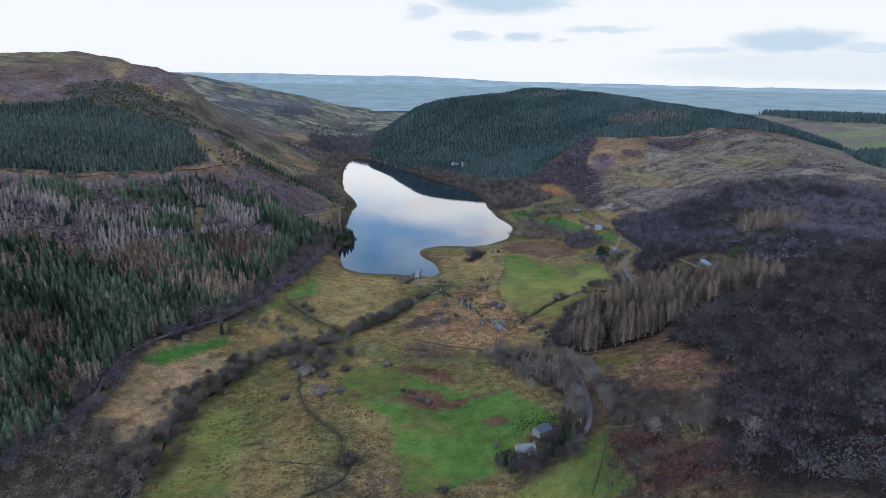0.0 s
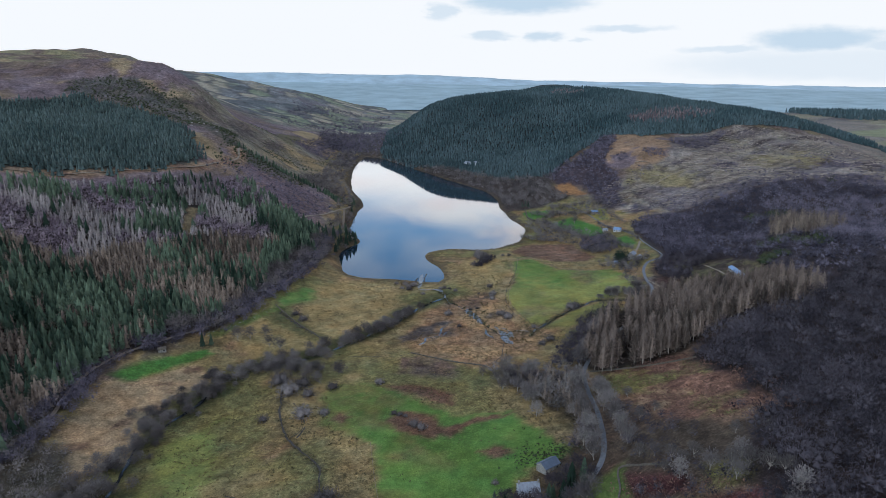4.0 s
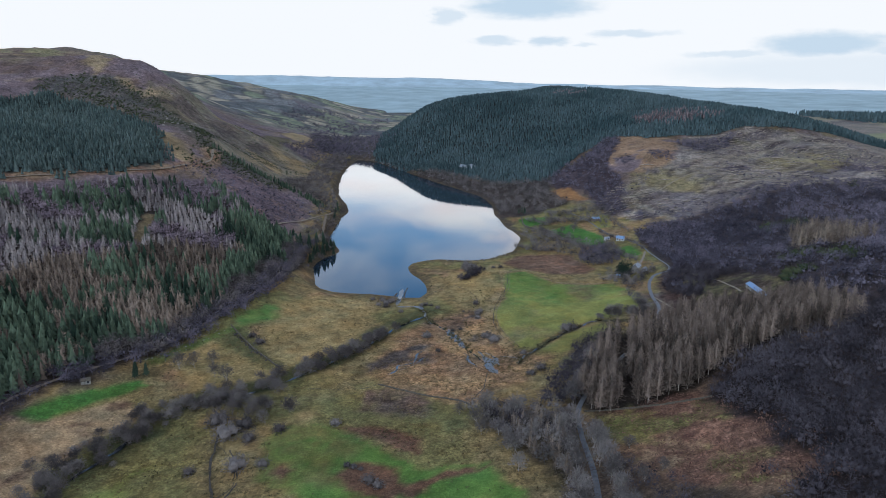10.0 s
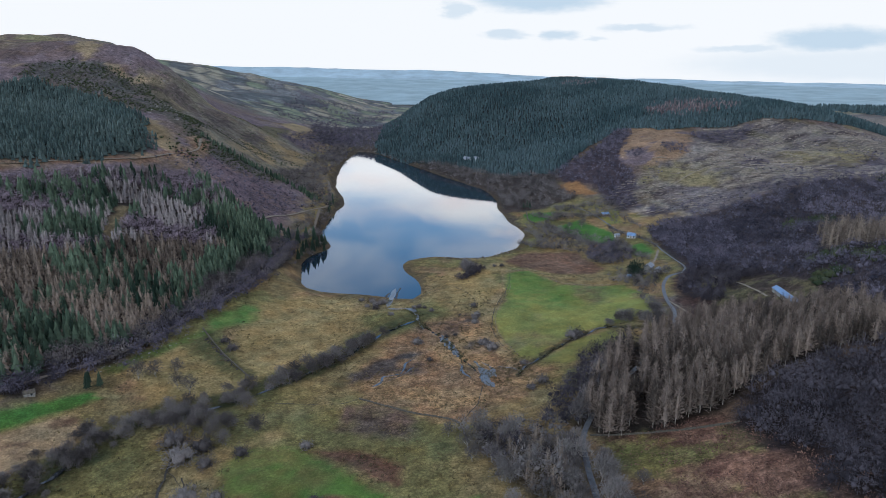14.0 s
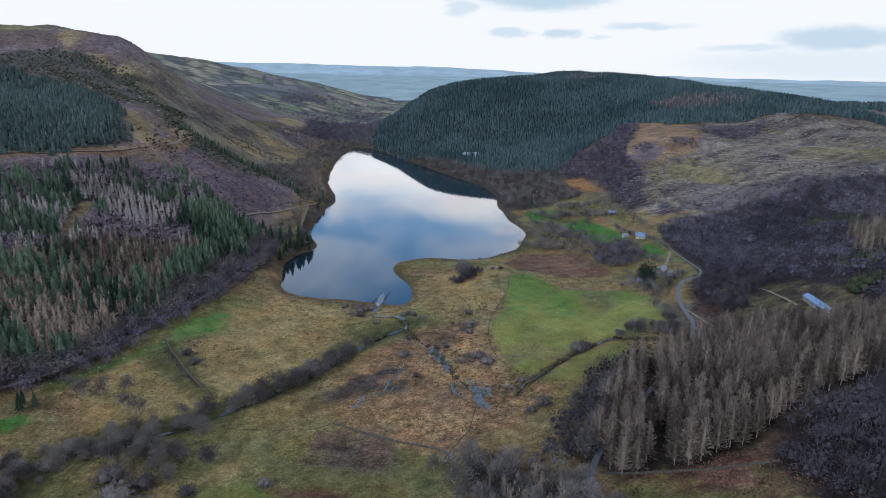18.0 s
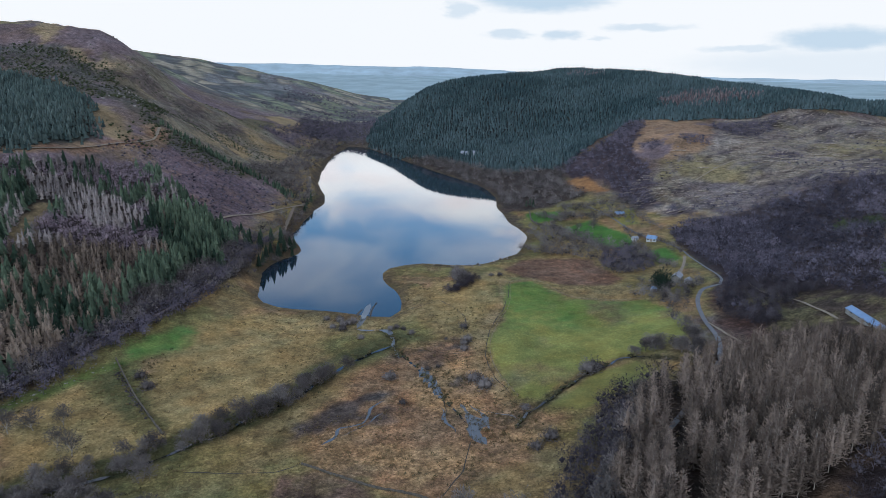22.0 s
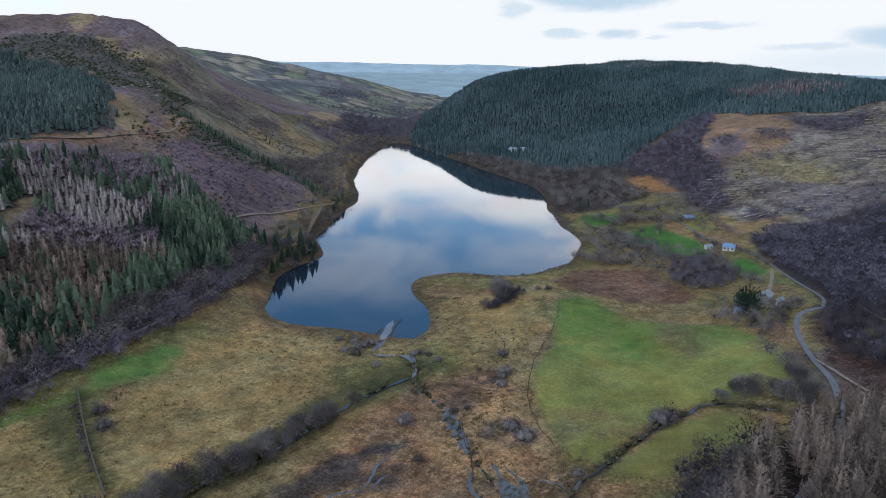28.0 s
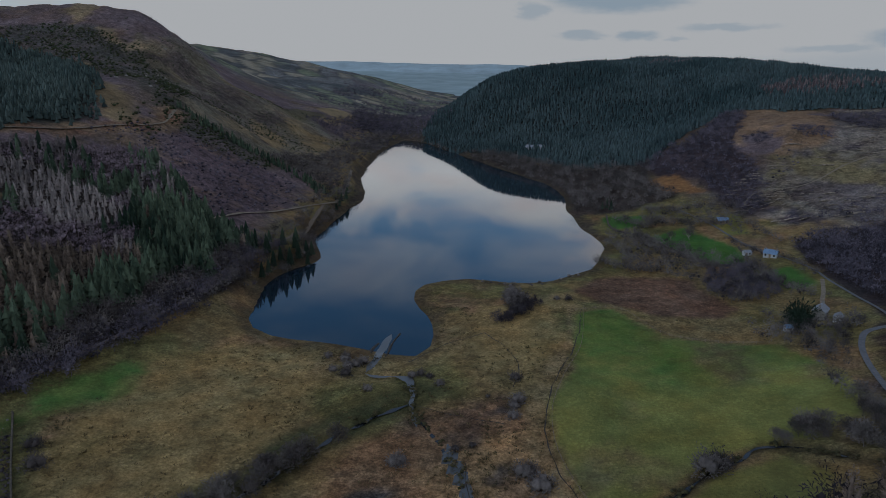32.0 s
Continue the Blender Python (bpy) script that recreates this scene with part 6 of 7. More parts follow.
def spit(line, half, top):
    """A low bank of peat and rushes standing out of the water."""
    p = smooth_line(line, 1.2)
    d = np.gradient(p, axis=0)
    d /= np.linalg.norm(d, axis=1, keepdims=True) + 1e-9
    wide = half * (1 + 0.5 * grain(p[:, 0], p[:, 1], 3, 241))
    side = np.stack([d[:, 1], -d[:, 0]], 1) * wide[:, None]
    rise = top * (1 + 0.4 * grain(p[:, 0], p[:, 1], 2.5, 243))
    low = np.full(len(p), -0.5)
    v = np.stack([np.c_[p - side, low], np.c_[p - side * 0.4, rise], np.c_[p + side * 0.4, rise * 0.9], np.c_[p + side, low]], 1).reshape(-1, 3)
    i = (np.arange(len(p) - 1)[:, None] * 4 + np.arange(3)[None]).ravel()
    return tagged(mesh_object("bank", v, np.stack([i, i + 1, i + 5, i + 4], 1), PEAT_EARTH, False, True), "dark peat bank beside the channel mouth", "bank", kind="structure")


spit([(-20.2, 604), (-21.2, 592), (-20.7, 582), (-21.4, 572)], 0.7, 0.35)
spit([(-27.0, 592), (-28.2, 586), (-27.6, 580), (-28.2, 572)], 1.0, 0.35)


def pool(outline, label, rise=0.0):
    mx, my = sum(p[0] for p in outline) / len(outline), sum(p[1] for p in outline) / len(outline)
    outline = [(mx + (px - mx) * 1.15, my + (py - my) * 1.15) for px, py in outline]
    line = smooth_line(outline + outline[:1], 1.5)[:-1]
    line = line + 2.4 * np.stack([rolling(line[:, 0], line[:, 1], 5, 211), rolling(line[:, 0], line[:, 1], 5, 213)], 1)
    z = float(np.median(ground(*line.T))) + rise
    bm = bmesh.new()
    face = bm.faces.new([bm.verts.new((px, py, z)) for px, py in line])
    bmesh.ops.triangulate(bm, faces=[face])
    bmesh.ops.recalc_face_normals(bm, faces=bm.faces[:])
    if sum(f.normal.z for f in bm.faces) < 0:
        bmesh.ops.reverse_faces(bm, faces=bm.faces[:])
    return tagged(part("water", bm, SHALLOW), label, "pool", kind="structure")


pool([(15, 513), (20, 508), (23, 499), (26, 489), (20, 488), (17, 499)], "shallow pool in the brown bog", -0.03)
pool([(37, 480), (43, 470), (55, 471), (64, 463), (61, 455), (43, 454), (39, 466)], "sheet of standing water among rushes", 0.07)


for braid, half in (([(-17, 442), (-14, 450), (-13, 458), (-4, 463), (-1, 479), (3, 484)], 0.42), ([(-13, 450), (-6, 457), (3, 471)], 0.3), ([(26, 478), (30, 466), (35, 457)], 0.5), ([(39, 482), (44, 474), (46, 458)], 0.7), ([(40, 480), (52, 472), (62, 468)], 0.5), ([(58, 464), (62, 471), (66, 478)], 0.7)):
    ribbon("water", braid, half, 0.05, SHALLOW, "shallow water threading through the bog", "pool", 3, 0.9, 1.3, True, 1.6)


# ---- dry stone walls and fences ----
def stone_wall(line, label, high=1.1, thick=0.6, seed=1, stone=None):
    """A dry stone wall with an uneven top, one mesh."""
    p = smooth_line(line, 1.2)
    d = np.gradient(p, axis=0)
    d /= np.linalg.norm(d, axis=1, keepdims=True) + 1e-9
    side = np.stack([d[:, 1], -d[:, 0]], 1) * thick / 2
    rng = np.random.default_rng(seed)
    z, top = ground(*p.T), high * rng.uniform(0.7, 1.2, len(p))
    rows = np.stack([np.c_[p - side, z - 0.3], np.c_[p - side * 0.8, z + top], np.c_[p + side * 0.8, z + top * rng.uniform(0.9, 1.1, len(p))], np.c_[p + side, z - 0.3]], 1)
    i = (np.arange(len(p) - 1)[:, None] * 4 + np.arange(3)[None]).ravel()
    ob = mesh_object("stone_wall", rows.reshape(-1, 3), np.stack([i, i + 1, i + 5, i + 4], 1), stone or MOSSY_STONE, False, True)
    return tagged(ob, label, "wall", "dry stone walls of the fields")


stone_wall([(-126, 500), (-103, 472), (-77, 443)], "low mossy wall between two tan fields", 0.8, 0.6, 1)
stone_wall([(84, 391), (104, 385), (121, 381), (140, 378)], "dry stone wall below the larches", 0.8, 0.5, 2)
stone_wall([(-21, 431), (4, 421), (27, 414), (33, 392)], "broken brown wall across the bog", 0.6, 0.9, 3)
stone_wall([(60, 232), (72, 262), (76, 278), (92, 268)], "tumbled wall in red bracken", 0.8, 0.7, 5)
stone_wall([(113, 800), (123, 768), (144, 731), (162, 733)], "hedged wall under the green fields", 1.2, 1.2, 6)
stone_wall([(166, 768), (166, 720), (170, 684)], "wall beside the farm fields", 1.1, 0.8, 7)
stone_wall([(90, 860), (92, 815), (113, 795)], "hedged wall by the lake shore", 1.2, 1.2, 8)


def post_fence(line, label, gap=5.0):
    """Posts with two thin rails between them."""
    p = smooth_line(line, gap)
    z = ground(*p.T)
    root = tagged(empty("fence", pose(p[0][0], p[0][1], z[0])), label, "fence", "field fences")
    first = part("post", block((0.18, 0.18, 1.45), (0, 0, -0.25)), TIMBER, root)
    for k in range(len(p)):
        ob = first if k == 0 else new("post", first.data)
        ob.parent = root
        ob.matrix_basis = pose(p[k][0] - p[0][0], p[k][1] - p[0][1], z[k] - z[0])
    for high in (0.55, 1.0):
        pieces = [stick((p[k][0] - p[0][0], p[k][1] - p[0][1], z[k] - z[0] + high), (p[k + 1][0] - p[0][0], p[k + 1][1] - p[0][1], z[k + 1] - z[0] + high), 0.05, 0.05, 3) for k in range(len(p) - 1)]
        rail = mesh_object("rail", *joined(pieces), TIMBER)
        rail.parent = root


post_fence([(63, 645), (60, 597), (52, 565), (48, 540), (50, 515), (60, 486)], "old timber fence on the edge of the green field")
post_fence([(59, 640), (80, 648), (98, 617), (121, 609), (142, 608)], "timber fence along the top of the green field")
post_fence([(-31, 316), (-24, 281), (-16, 250)], "timber fence between green and rough pasture")


# ---- buildings ----
def gable(length, depth, wall, ridge):
    """Walls of a house with two gables; the ridge runs along x."""
    bm = bmesh.new()
    a, b = length / 2, depth / 2
    v = [bm.verts.new(c) for c in ((-a, -b, -0.6), (a, -b, -0.6), (a, b, -0.6), (-a, b, -0.6), (-a, -b, wall), (a, -b, wall), (a, b, wall), (-a, b, wall), (-a, 0, ridge), (a, 0, ridge))]
    for f in ((0, 1, 5, 4), (2, 3, 7, 6), (1, 2, 6, 9, 5), (3, 0, 4, 8, 7), (4, 5, 9, 8), (6, 7, 8, 9), (3, 2, 1, 0)):
        bm.faces.new([v[k] for k in f])
    bmesh.ops.recalc_face_normals(bm, faces=bm.faces[:])
    return bm


def roof_slope(length, depth, wall, ridge, side, over=0.35, thick=0.18):
    """One slope of a pitched roof, a slab with an overhang."""
    bm = bmesh.new()
    a, b = length / 2 + over * 0.6, depth / 2 + over
    drop = (ridge - wall) / (depth / 2) * over
    for z in (0.04, 0.04 + thick):
        for px, py, pz in ((-a, side * b, wall - drop), (a, side * b, wall - drop), (a, side * -0.02, ridge), (-a, side * -0.02, ridge)):
            bm.verts.new((px, py, pz + z))
    v = list(bm.verts)
    for f in ((0, 1, 2, 3), (7, 6, 5, 4), (0, 4, 5, 1), (1, 5, 6, 2), (2, 6, 7, 3), (3, 7, 4, 0)):
        bm.faces.new([v[k] for k in f])
    bmesh.ops.recalc_face_normals(bm, faces=bm.faces[:])
    return bm


def opening(name, parent, width, high, at, side, frame_material, pane_material):
    """A window or a door set into a long wall, with frame and pane."""
    frame_ob = part(name, block((width + 0.16, 0.12, high + 0.16), (0, 0, -0.08), 0.02), frame_material, parent)
    frame_ob.matrix_basis = pose(at[0], at[1] + side * 0.02, at[2])
    pane = part("pane" if name == "window" else "panel", block((width, 0.06, high), (0, side * 0.06, 0)), pane_material, frame_ob)
    return pane


def house(name, label, at, turn, length, depth, wall, ridge, walls, roof, chimneys=(), windows=(), doors=(), category="house", group=""):
    root = tagged(empty(name, pose(at[0], at[1], ground_at(*at), 0, 0, turn)), label, category, group)
    part("wall", gable(length, depth, wall, ridge), walls, root)
    for side in (-1, 1):
        slope = part("roof", roof_slope(length, depth, wall, ridge, side), roof, root)
    ridge_cap = part("ridge", block((length + 0.5, 0.3, 0.14), (0, 0, ridge + 0.16), 0.04), roof, root)
    for cx in chimneys:
        stack = part("chimney", block((0.7, 0.9, 1.5), (cx, 0, ridge - 0.4), 0.04), STONE, root)
        part("pot", block((0.26, 0.26, 0.4), (cx, 0, ridge + 1.1), 0.05), TIMBER, stack)
    for wx, wz, side in windows:
        opening("window", root, 0.95, 1.15, (wx, side * depth / 2, wz), side, RENDERED if walls is not RENDERED else STONE, PANE)
    for dx, side in doors:
        opening("door", root, 0.95, 2.0, (dx, side * depth / 2, 0.05), side, TIMBER, TIMBER)
    return root


house("cottage", "whitewashed cottage with a pale slate roof among trees", (39, 277), 8, 8.5, 6.0, 2.8, 5.2, RENDERED, SLATE, (-4.0, 4.0),
      [(-3.0, 2.0, -1), (0, 2.2, -1), (3.0, 2.0, -1), (-2.5, 1.6, 1), (2.5, 1.6, 1)], [(0, -1)])
house("barn", "grey sheet-roofed barn at the field corner", (49, 293), 38, 8.5, 5.6, 2.6, 4.3, STONE, SHEET, (), [(2.5, 0.9, -1)], [(-1.5, -1)], "barn")
house("farmhouse", "white farmhouse beside the lane", (179, 746), -28, 7.6, 5.2, 2.5, 4.4, RENDERED, PALE_SHEET, (-3.2, 3.2),
      [(-2.4, 0.9, -1), (2.4, 0.9, -1)], [(0, -1)])
house("outbuilding", "low white outbuilding next to the farmhouse", (167, 752), 15, 4.5, 3.2, 2.0, 3.0, RENDERED, SLATE, (), [(1.0, 0.7, -1)], [(-1.0, -1)], "shed", "farm outbuildings")
house("farmhouse", "slate-roofed house behind the tall evergreen", (168, 637), 60, 8.6, 5.4, 3.6, 5.6, STONE, SLATE, (-3.6, 3.6),
      [(-2.7, 2.2, -1), (0, 2.2, -1), (2.7, 2.2, -1), (-2.7, 0.6, -1)], [(1.5, -1)])
house("outbuilding", "white-gabled shed in the farmyard", (173, 630), 60, 5.0, 3.6, 2.2, 3.4, RENDERED, SLATE, (), [(1.2, 0.9, -1)], [(-1.2, -1)], "shed", "farm outbuildings")
house("outbuilding", "small pale hut by the evergreen", (150, 622), 10, 3.2, 2.6, 2.0, 2.8, RENDERED, PALE_SHEET, (), [(0.4, 0.8, -1)], [(-0.8, -1)], "shed", "farm outbuildings")
house("quarry_shed", "long pale-roofed quarry shed on the eastern slope", (211, 505), 92, 27.0, 4.6, 1.9, 3.0, STONE, PALE_SHEET, (),
      [(-9, 1.0, 1), (-3, 1.0, 1), (3, 1.0, 1), (9, 1.0, 1)], [(0, 1)], "shed")
house("lake_house", "white house on the wooded shore across the lake", (20, 1160), -35, 11.0, 7.0, 5.0, 7.6, RENDERED, SLATE, (-4.8,), [(-3, 3.0, -1), (3, 3.0, -1), (-3, 0.9, -1), (3, 0.9, -1)], [(0, -1)], "house", "houses across the lake")
house("lake_house", "second white house above the far shore", (33, 1158), -30, 9.0, 6.0, 4.6, 6.8, RENDERED, SLATE, (3.8,), [(-2.5, 2.8, -1), (2.5, 2.8, -1)], [(0, -1)], "house", "houses across the lake")
house("chalet", "small blue-grey roofed cabin in a yellow field", (169, 826), 10, 8.0, 5.0, 2.6, 4.2, TIMBER, PALE_SHEET, (), [(-2, 0.9, -1), (2, 0.9, -1)], [(0, -1)], "cabin")
house("outbuilding", "ruined stone hut below the western wood", (-170, 408), 30, 4.5, 3.2, 1.7, 2.6, STONE, MOSSY_STONE, (), [(1.0, 0.4, -1)], [], "shed", "farm outbuildings")


# ---- the larch plantation ----
def plant_larches():
    rng = np.random.default_rng(5)
    row = radians(14)
    gx, gy = np.meshgrid(np.arange(-90, 90, 4.4), np.arange(-90, 90, 3.8))
    x = 150 + gx.ravel() * math.cos(row) + gy.ravel() * math.sin(row) + rng.normal(0, 0.5, gx.size)
    y = 435 - gx.ravel() * math.sin(row) + gy.ravel() * math.cos(row) + rng.normal(0, 0.5, gx.size)
    ok = (region(x, y, LARCH_EAST, 1.0, 2.5) > 0.5) & clear_of(x, y, [(100, 376), (112, 430), (128, 500)], 2.6) & clear_of(x, y, smooth_line(ROAD, 6), 1.3) & ~((x > 190) & (y > 478))
    x, y = x[ok], y[ok]
    dark = edge_distance(x, y, [(76, 400), (84, 432), (94, 463), (114, 490)], False)[0] + 3 * rolling(x, y, 20, 224) < 8.5
    planted("stand_edge_wood", CLOSE_CROWNS, x[dark], y[dark], rng.uniform(8, 13, dark.sum()), DARK_TWIGS, "dark bare broadleaf trees edging the larches", "wood", 51)
    x, y = x[~dark], y[~dark]
    h = (rng.uniform(15.0, 21.0, len(x)) + 1.5 * rolling(x, y, 40, 221)) * (1 - 0.22 * ramp(y, 440, 500)) * (1 - 0.22 * ramp(x, 150, 200))
    edge = edge_distance(x, y, [(80, 402), (90, 386), (122, 386), (148, 402), (176, 414), (205, 414)], False)[0]
    close = np.zeros(len(x), bool)
    close[np.argsort(edge)[:240]] = True
    planted("larch_stand", FINE_LARCHES, x[~close], y[~close], h[~close], LARCH, "close-planted bare larches in rows", "wood", 52, tints=0.45 + 0.5 * rolling(x, y, 30, 223)[~close])
    masters = [tree_master("larch", larch(300 + s, 260, 0.19, 0.05 + 0.02 * s, 0.95), LARCH, PALE_BARK, "tall bare brown larch in a close-planted stand", "tree", "larches on the edge of the plantation", 0.05 + 0.22 * s) for s in range(5)]
    stand(masters, x[close], y[close], h[close], 53)


plant_larches()


# ---- trees and shrubs of the valley floor ----
def along(line, every, off, seed, keep=1.0):
    rng = np.random.default_rng(seed)
    p = smooth_line(line, every)
    q = p + rng.normal(0, off, p.shape)
    q = q[rng.uniform(0, 1, len(q)) < keep]
    return q[:, 0], q[:, 1]


def plant_valley():
    rng = np.random.default_rng(9)
    alders = [tree_master("alder", broadleaf(400 + s, 9, 560, 0.52, 0.05, thick=1.45), ALDER, BARK, "bare dark alder on the stream bank", "tree", "alders along the stream", 0.2 + 0.2 * s) for s in range(4)]
    xs, ys = [], []
    for line, every, off, keep, seed in (([(-29, 503), (-41, 476), (-50, 463), (-64, 441), (-76, 428)], 2.2, 3.4, 0.97, 1), ([(-76, 426), (-106, 404), (-126, 390), (-132, 362), (-140, 337), (-143, 300), (-138, 255)], 1.45, 5.6, 0.97, 2),
                                         ([(-100, 402), (-84, 400), (-66, 392)], 1.8, 4.8, 0.95, 3), ([(-13, 530), (-24, 513)], 6, 2.0, 0.7, 4), ([(116, 528), (126, 531), (134, 527), (146, 516)], 1.9, 2.2, 1.0, 5), ([(141, 508), (146, 522), (149, 548)], 3, 1.6, 0.9, 6)):
        a, b = along(line, every, off, seed + 600, keep)
        xs.append(a), ys.append(b)
    x, y = np.concatenate(xs), np.concatenate(ys)
    x, y = x - 0.6, y - 1.6
    stand(alders, x, y, rng.uniform(3.2, 8.6, len(x)), 61)
    oaks = [tree_master("ash_tree", broadleaf(420 + s, 8, 480, 0.42, 0.12, thick=1.1), SCRUB, PALE_BARK, "bare grey broadleaf tree beside the lane", "tree", "bare trees beside the lane", 0.2 + 0.25 * s) for s in range(4)]
    xs, ys = [], []
    for line, every, off, seed in (([(60, 262), (68, 284), (70, 305), (72, 335), (74, 365), (80, 392)], 4.8, 3.0, 5), ([(66, 372), (48, 392), (34, 400), (36, 385), (58, 345)], 5.0, 4.5, 6), ([(82, 296), (83, 318), (84, 340), (86, 366)], 5, 1.8, 7), ([(120, 215), (110, 235), (98, 262)], 10, 6.0, 8),
                                  ([(84, 404), (90, 425), (99, 450), (112, 478)], 4.5, 2.5, 9)):
        a, b = along(line, every, off, seed + 620)
        xs.append(a), ys.append(b)
    x, y = np.concatenate(xs), np.concatenate(ys)
    ok = clear_of(x, y, smooth_line(ROAD, 4), 1.8)
    x, y = x[ok], y[ok]
    stand(oaks, x, y, rng.uniform(7.0, 12.0, len(x)), 62)
    lone = np.array([(81, 403, 13.0), (-112, 432, 9), (-104, 428, 10), (-118, 446, 9), (-126, 440, 10), (-133, 436, 11), (140, 790, 10), (144, 812, 9), (128, 790, 7), (84, 282, 7), (89, 279, 6.5), (93, 270, 7.5), (96, 265, 6), (100, 266, 7), (106, 248, 8), (110, 244, 8.5), (114, 238, 8), (117, 233, 7), (89, 265, 5), (93, 316, 7), (101, 321, 6), (95, 346, 6.5), (118, 274, 6), (126, 265, 6), (84, 236, 6), (79, 237, 6), (60, 264, 6)])
    stand([copy_thing(oaks[0], Matrix.Identity(4))], lone[:, 0], lone[:, 1], lone[:, 2], 63)
    shrubs = [tree_master("willow_bush", bush(440 + s, 620, thick=1.15), ALDER, BARK, "rounded dark willow bush in the bog", "bush", "willow bushes on the valley floor", 0.15 + 0.2 * s) for s in range(4)]
    spots = np.array([(-59, 346, 2.6), (-72, 368, 3.2), (-35, 383, 2.4), (-20, 346, 1.5), (-23, 347, 1.6), (-17, 345, 1.2), (34, 562, 2.4), (36, 545, 2.6), (35, 534, 2.2), (40, 503, 3.0), (45, 497, 3.4), (2, 503, 2.4), (23, 516, 1.2), (25, 548, 0.9), (-32, 559, 2.4), (-30, 568, 2.2), (-3, 564, 1.8), (-108, 487, 2.6), (-101, 479, 3.0), (93, 509, 4.2), (96, 511, 3.6), (1, 503, 2.6), (30, 650, 4.6), (32, 642, 4.4), (27, 660, 3.8), (31, 633, 3.6), (34, 647, 3.6), (28, 645, 3.4), (26, 653, 3.2), (56, 655, 1.8), (-36, 572, 2.0), (-28, 571, 2.4), (-44, 574, 1.8), (-33, 566, 2.2), (6, 556, 1.8), (10, 480, 1.6), (-90, 343, 2.4), (-45, 270, 3.6), (-42, 273, 3.2), (-12, 336, 2.6), (-8, 333, 2.2), (-70, 345, 4.2), (-84, 372, 5.0), (-78, 380, 4.4), (-92, 384, 5.2), (-60, 376, 3.0), (0, 250, 2.2), (26, 286, 1.4), (62, 476, 2.0), (70, 452, 3.0), (64, 446, 2.4), (-38, 562, 1.8), (-37, 576, 1.6), (-20, 548, 1.8), (-6, 562, 1.7), (1, 562, 1.5), (18, 513, 1.4), (50, 654, 1.5), (46, 499, 2.0), (42, 504, 2.2), (35, 541, 2.0)])
    stand(shrubs, spots[:, 0], spots[:, 1], spots[:, 2] * 1.75, 64)
    # pale thicket in the south-west corner
    x, y = scatter(THICKET, 4.9, 71)
    planted("willow_thicket", FINE_BIRCHES, x, y, rng.uniform(4, 8, len(x)), SCRUB, "pale grey-green bare willow thicket", "thicket", 72)
    # hedges and scrub round the eastern fields
    for k, (outline, gap) in enumerate((([(86, 715), (112, 712), (150, 725), (150, 700), (130, 680), (140, 660), (160, 668), (168, 690), (160, 735), (110, 795), (95, 810), (82, 790), (90, 740)], 4.6),
                                        ([(140, 600), (160, 612), (182, 616), (176, 634), (150, 640), (134, 628)], 4.4), ([(146, 545), (152, 560), (158, 592), (152, 606), (145, 580)], 4.2), ([(95, 800), (112, 826), (120, 862), (150, 862), (166, 848), (165, 860), (186, 862), (190, 800), (196, 770), (178, 790), (150, 850), (122, 820)], 5.2))):
        x, y = scatter(outline, gap, 80 + k, keep=lambda x, y: 0.4 + 0.6 * ramp(rolling(x, y, 18, 227), -0.45, 0.0))
        ok = clear_of(x, y, smooth_line(LANE, 6), 3.5) & clear_of(x, y, smooth_line(ROAD, 6), 4.5) & (np.hypot(x - 168, y - 637) > 10) & (np.hypot(x - 179, y - 746) > 11)
        planted("hedge_scrub", FINE_BIRCHES, x[ok], y[ok], rng.uniform(3.5, 8.5, ok.sum()), ALDER, "tangled bare hedgerow trees round the farm fields", "hedge", 84 + k)
    for k, (line, high) in enumerate((([(105, 801), (114, 763), (128, 743), (141, 724), (150, 716)], 3.6), ([(96, 838), (112, 826), (131, 827), (150, 827), (164, 822)], 4.6), ([(75, 730), (92, 714), (109, 711), (127, 701)], 3.6), ([(163, 790), (174, 756), (187, 735), (191, 704)], 2.6),
                                      ([(166, 735), (166, 712), (170, 684), (178, 668)], 3.6), ([(120, 868), (150, 862), (170, 866), (188, 858)], 4.6))):
        p = smooth_line(line, 1.3)
        p = p + rng.normal(0, 1.9, p.shape)
        planted("hedge", FINE_BIRCHES, p[:, 0], p[:, 1], high * rng.uniform(0.9, 2.1, len(p)), ALDER, "overgrown bare hedge between small fields", "hedge", 140 + k)
    x, y = scatter([(125, 690), (136, 712), (155, 723), (162, 699), (164, 676), (151, 662), (137, 664)], 4.6, 150)
    planted("farm_copse", CROWNS, x, y, rng.uniform(4.5, 9, len(x)), BIRCH, "dark bare copse below the farm fields", "copse", 151)
    x, y = scatter([(146, 605), (151, 592), (158, 584), (170, 602), (183, 621), (171, 626), (160, 612)], 4.4, 152)
    ok = clear_of(x, y, smooth_line(ROAD, 4), 5)
    planted("yard_thicket", CROWNS, x[ok], y[ok], rng.uniform(3.5, 7, ok.sum()), ALDER, "bare thicket between the yard and the road bend", "thicket", 153)
    x, y = scatter([(60, 300), (66, 330), (60, 350), (46, 372), (36, 392), (26, 404), (44, 412), (70, 404), (78, 380), (74, 340), (70, 300)], 5.6, 91)
    ok = clear_of(x, y, smooth_line(ROAD, 4), 1.6)
    x, y = x[ok], y[ok]
    dark = rng.uniform(0, 1, len(x)) + 0.6 * rolling(x, y, 16, 234) < 0.5
    planted("lane_thicket", CLOSE_CROWNS, x[~dark], y[~dark], rng.uniform(6, 11, (~dark).sum()), SCRUB, "grey bare trees filling the hollow by the lane", "thicket", 92)
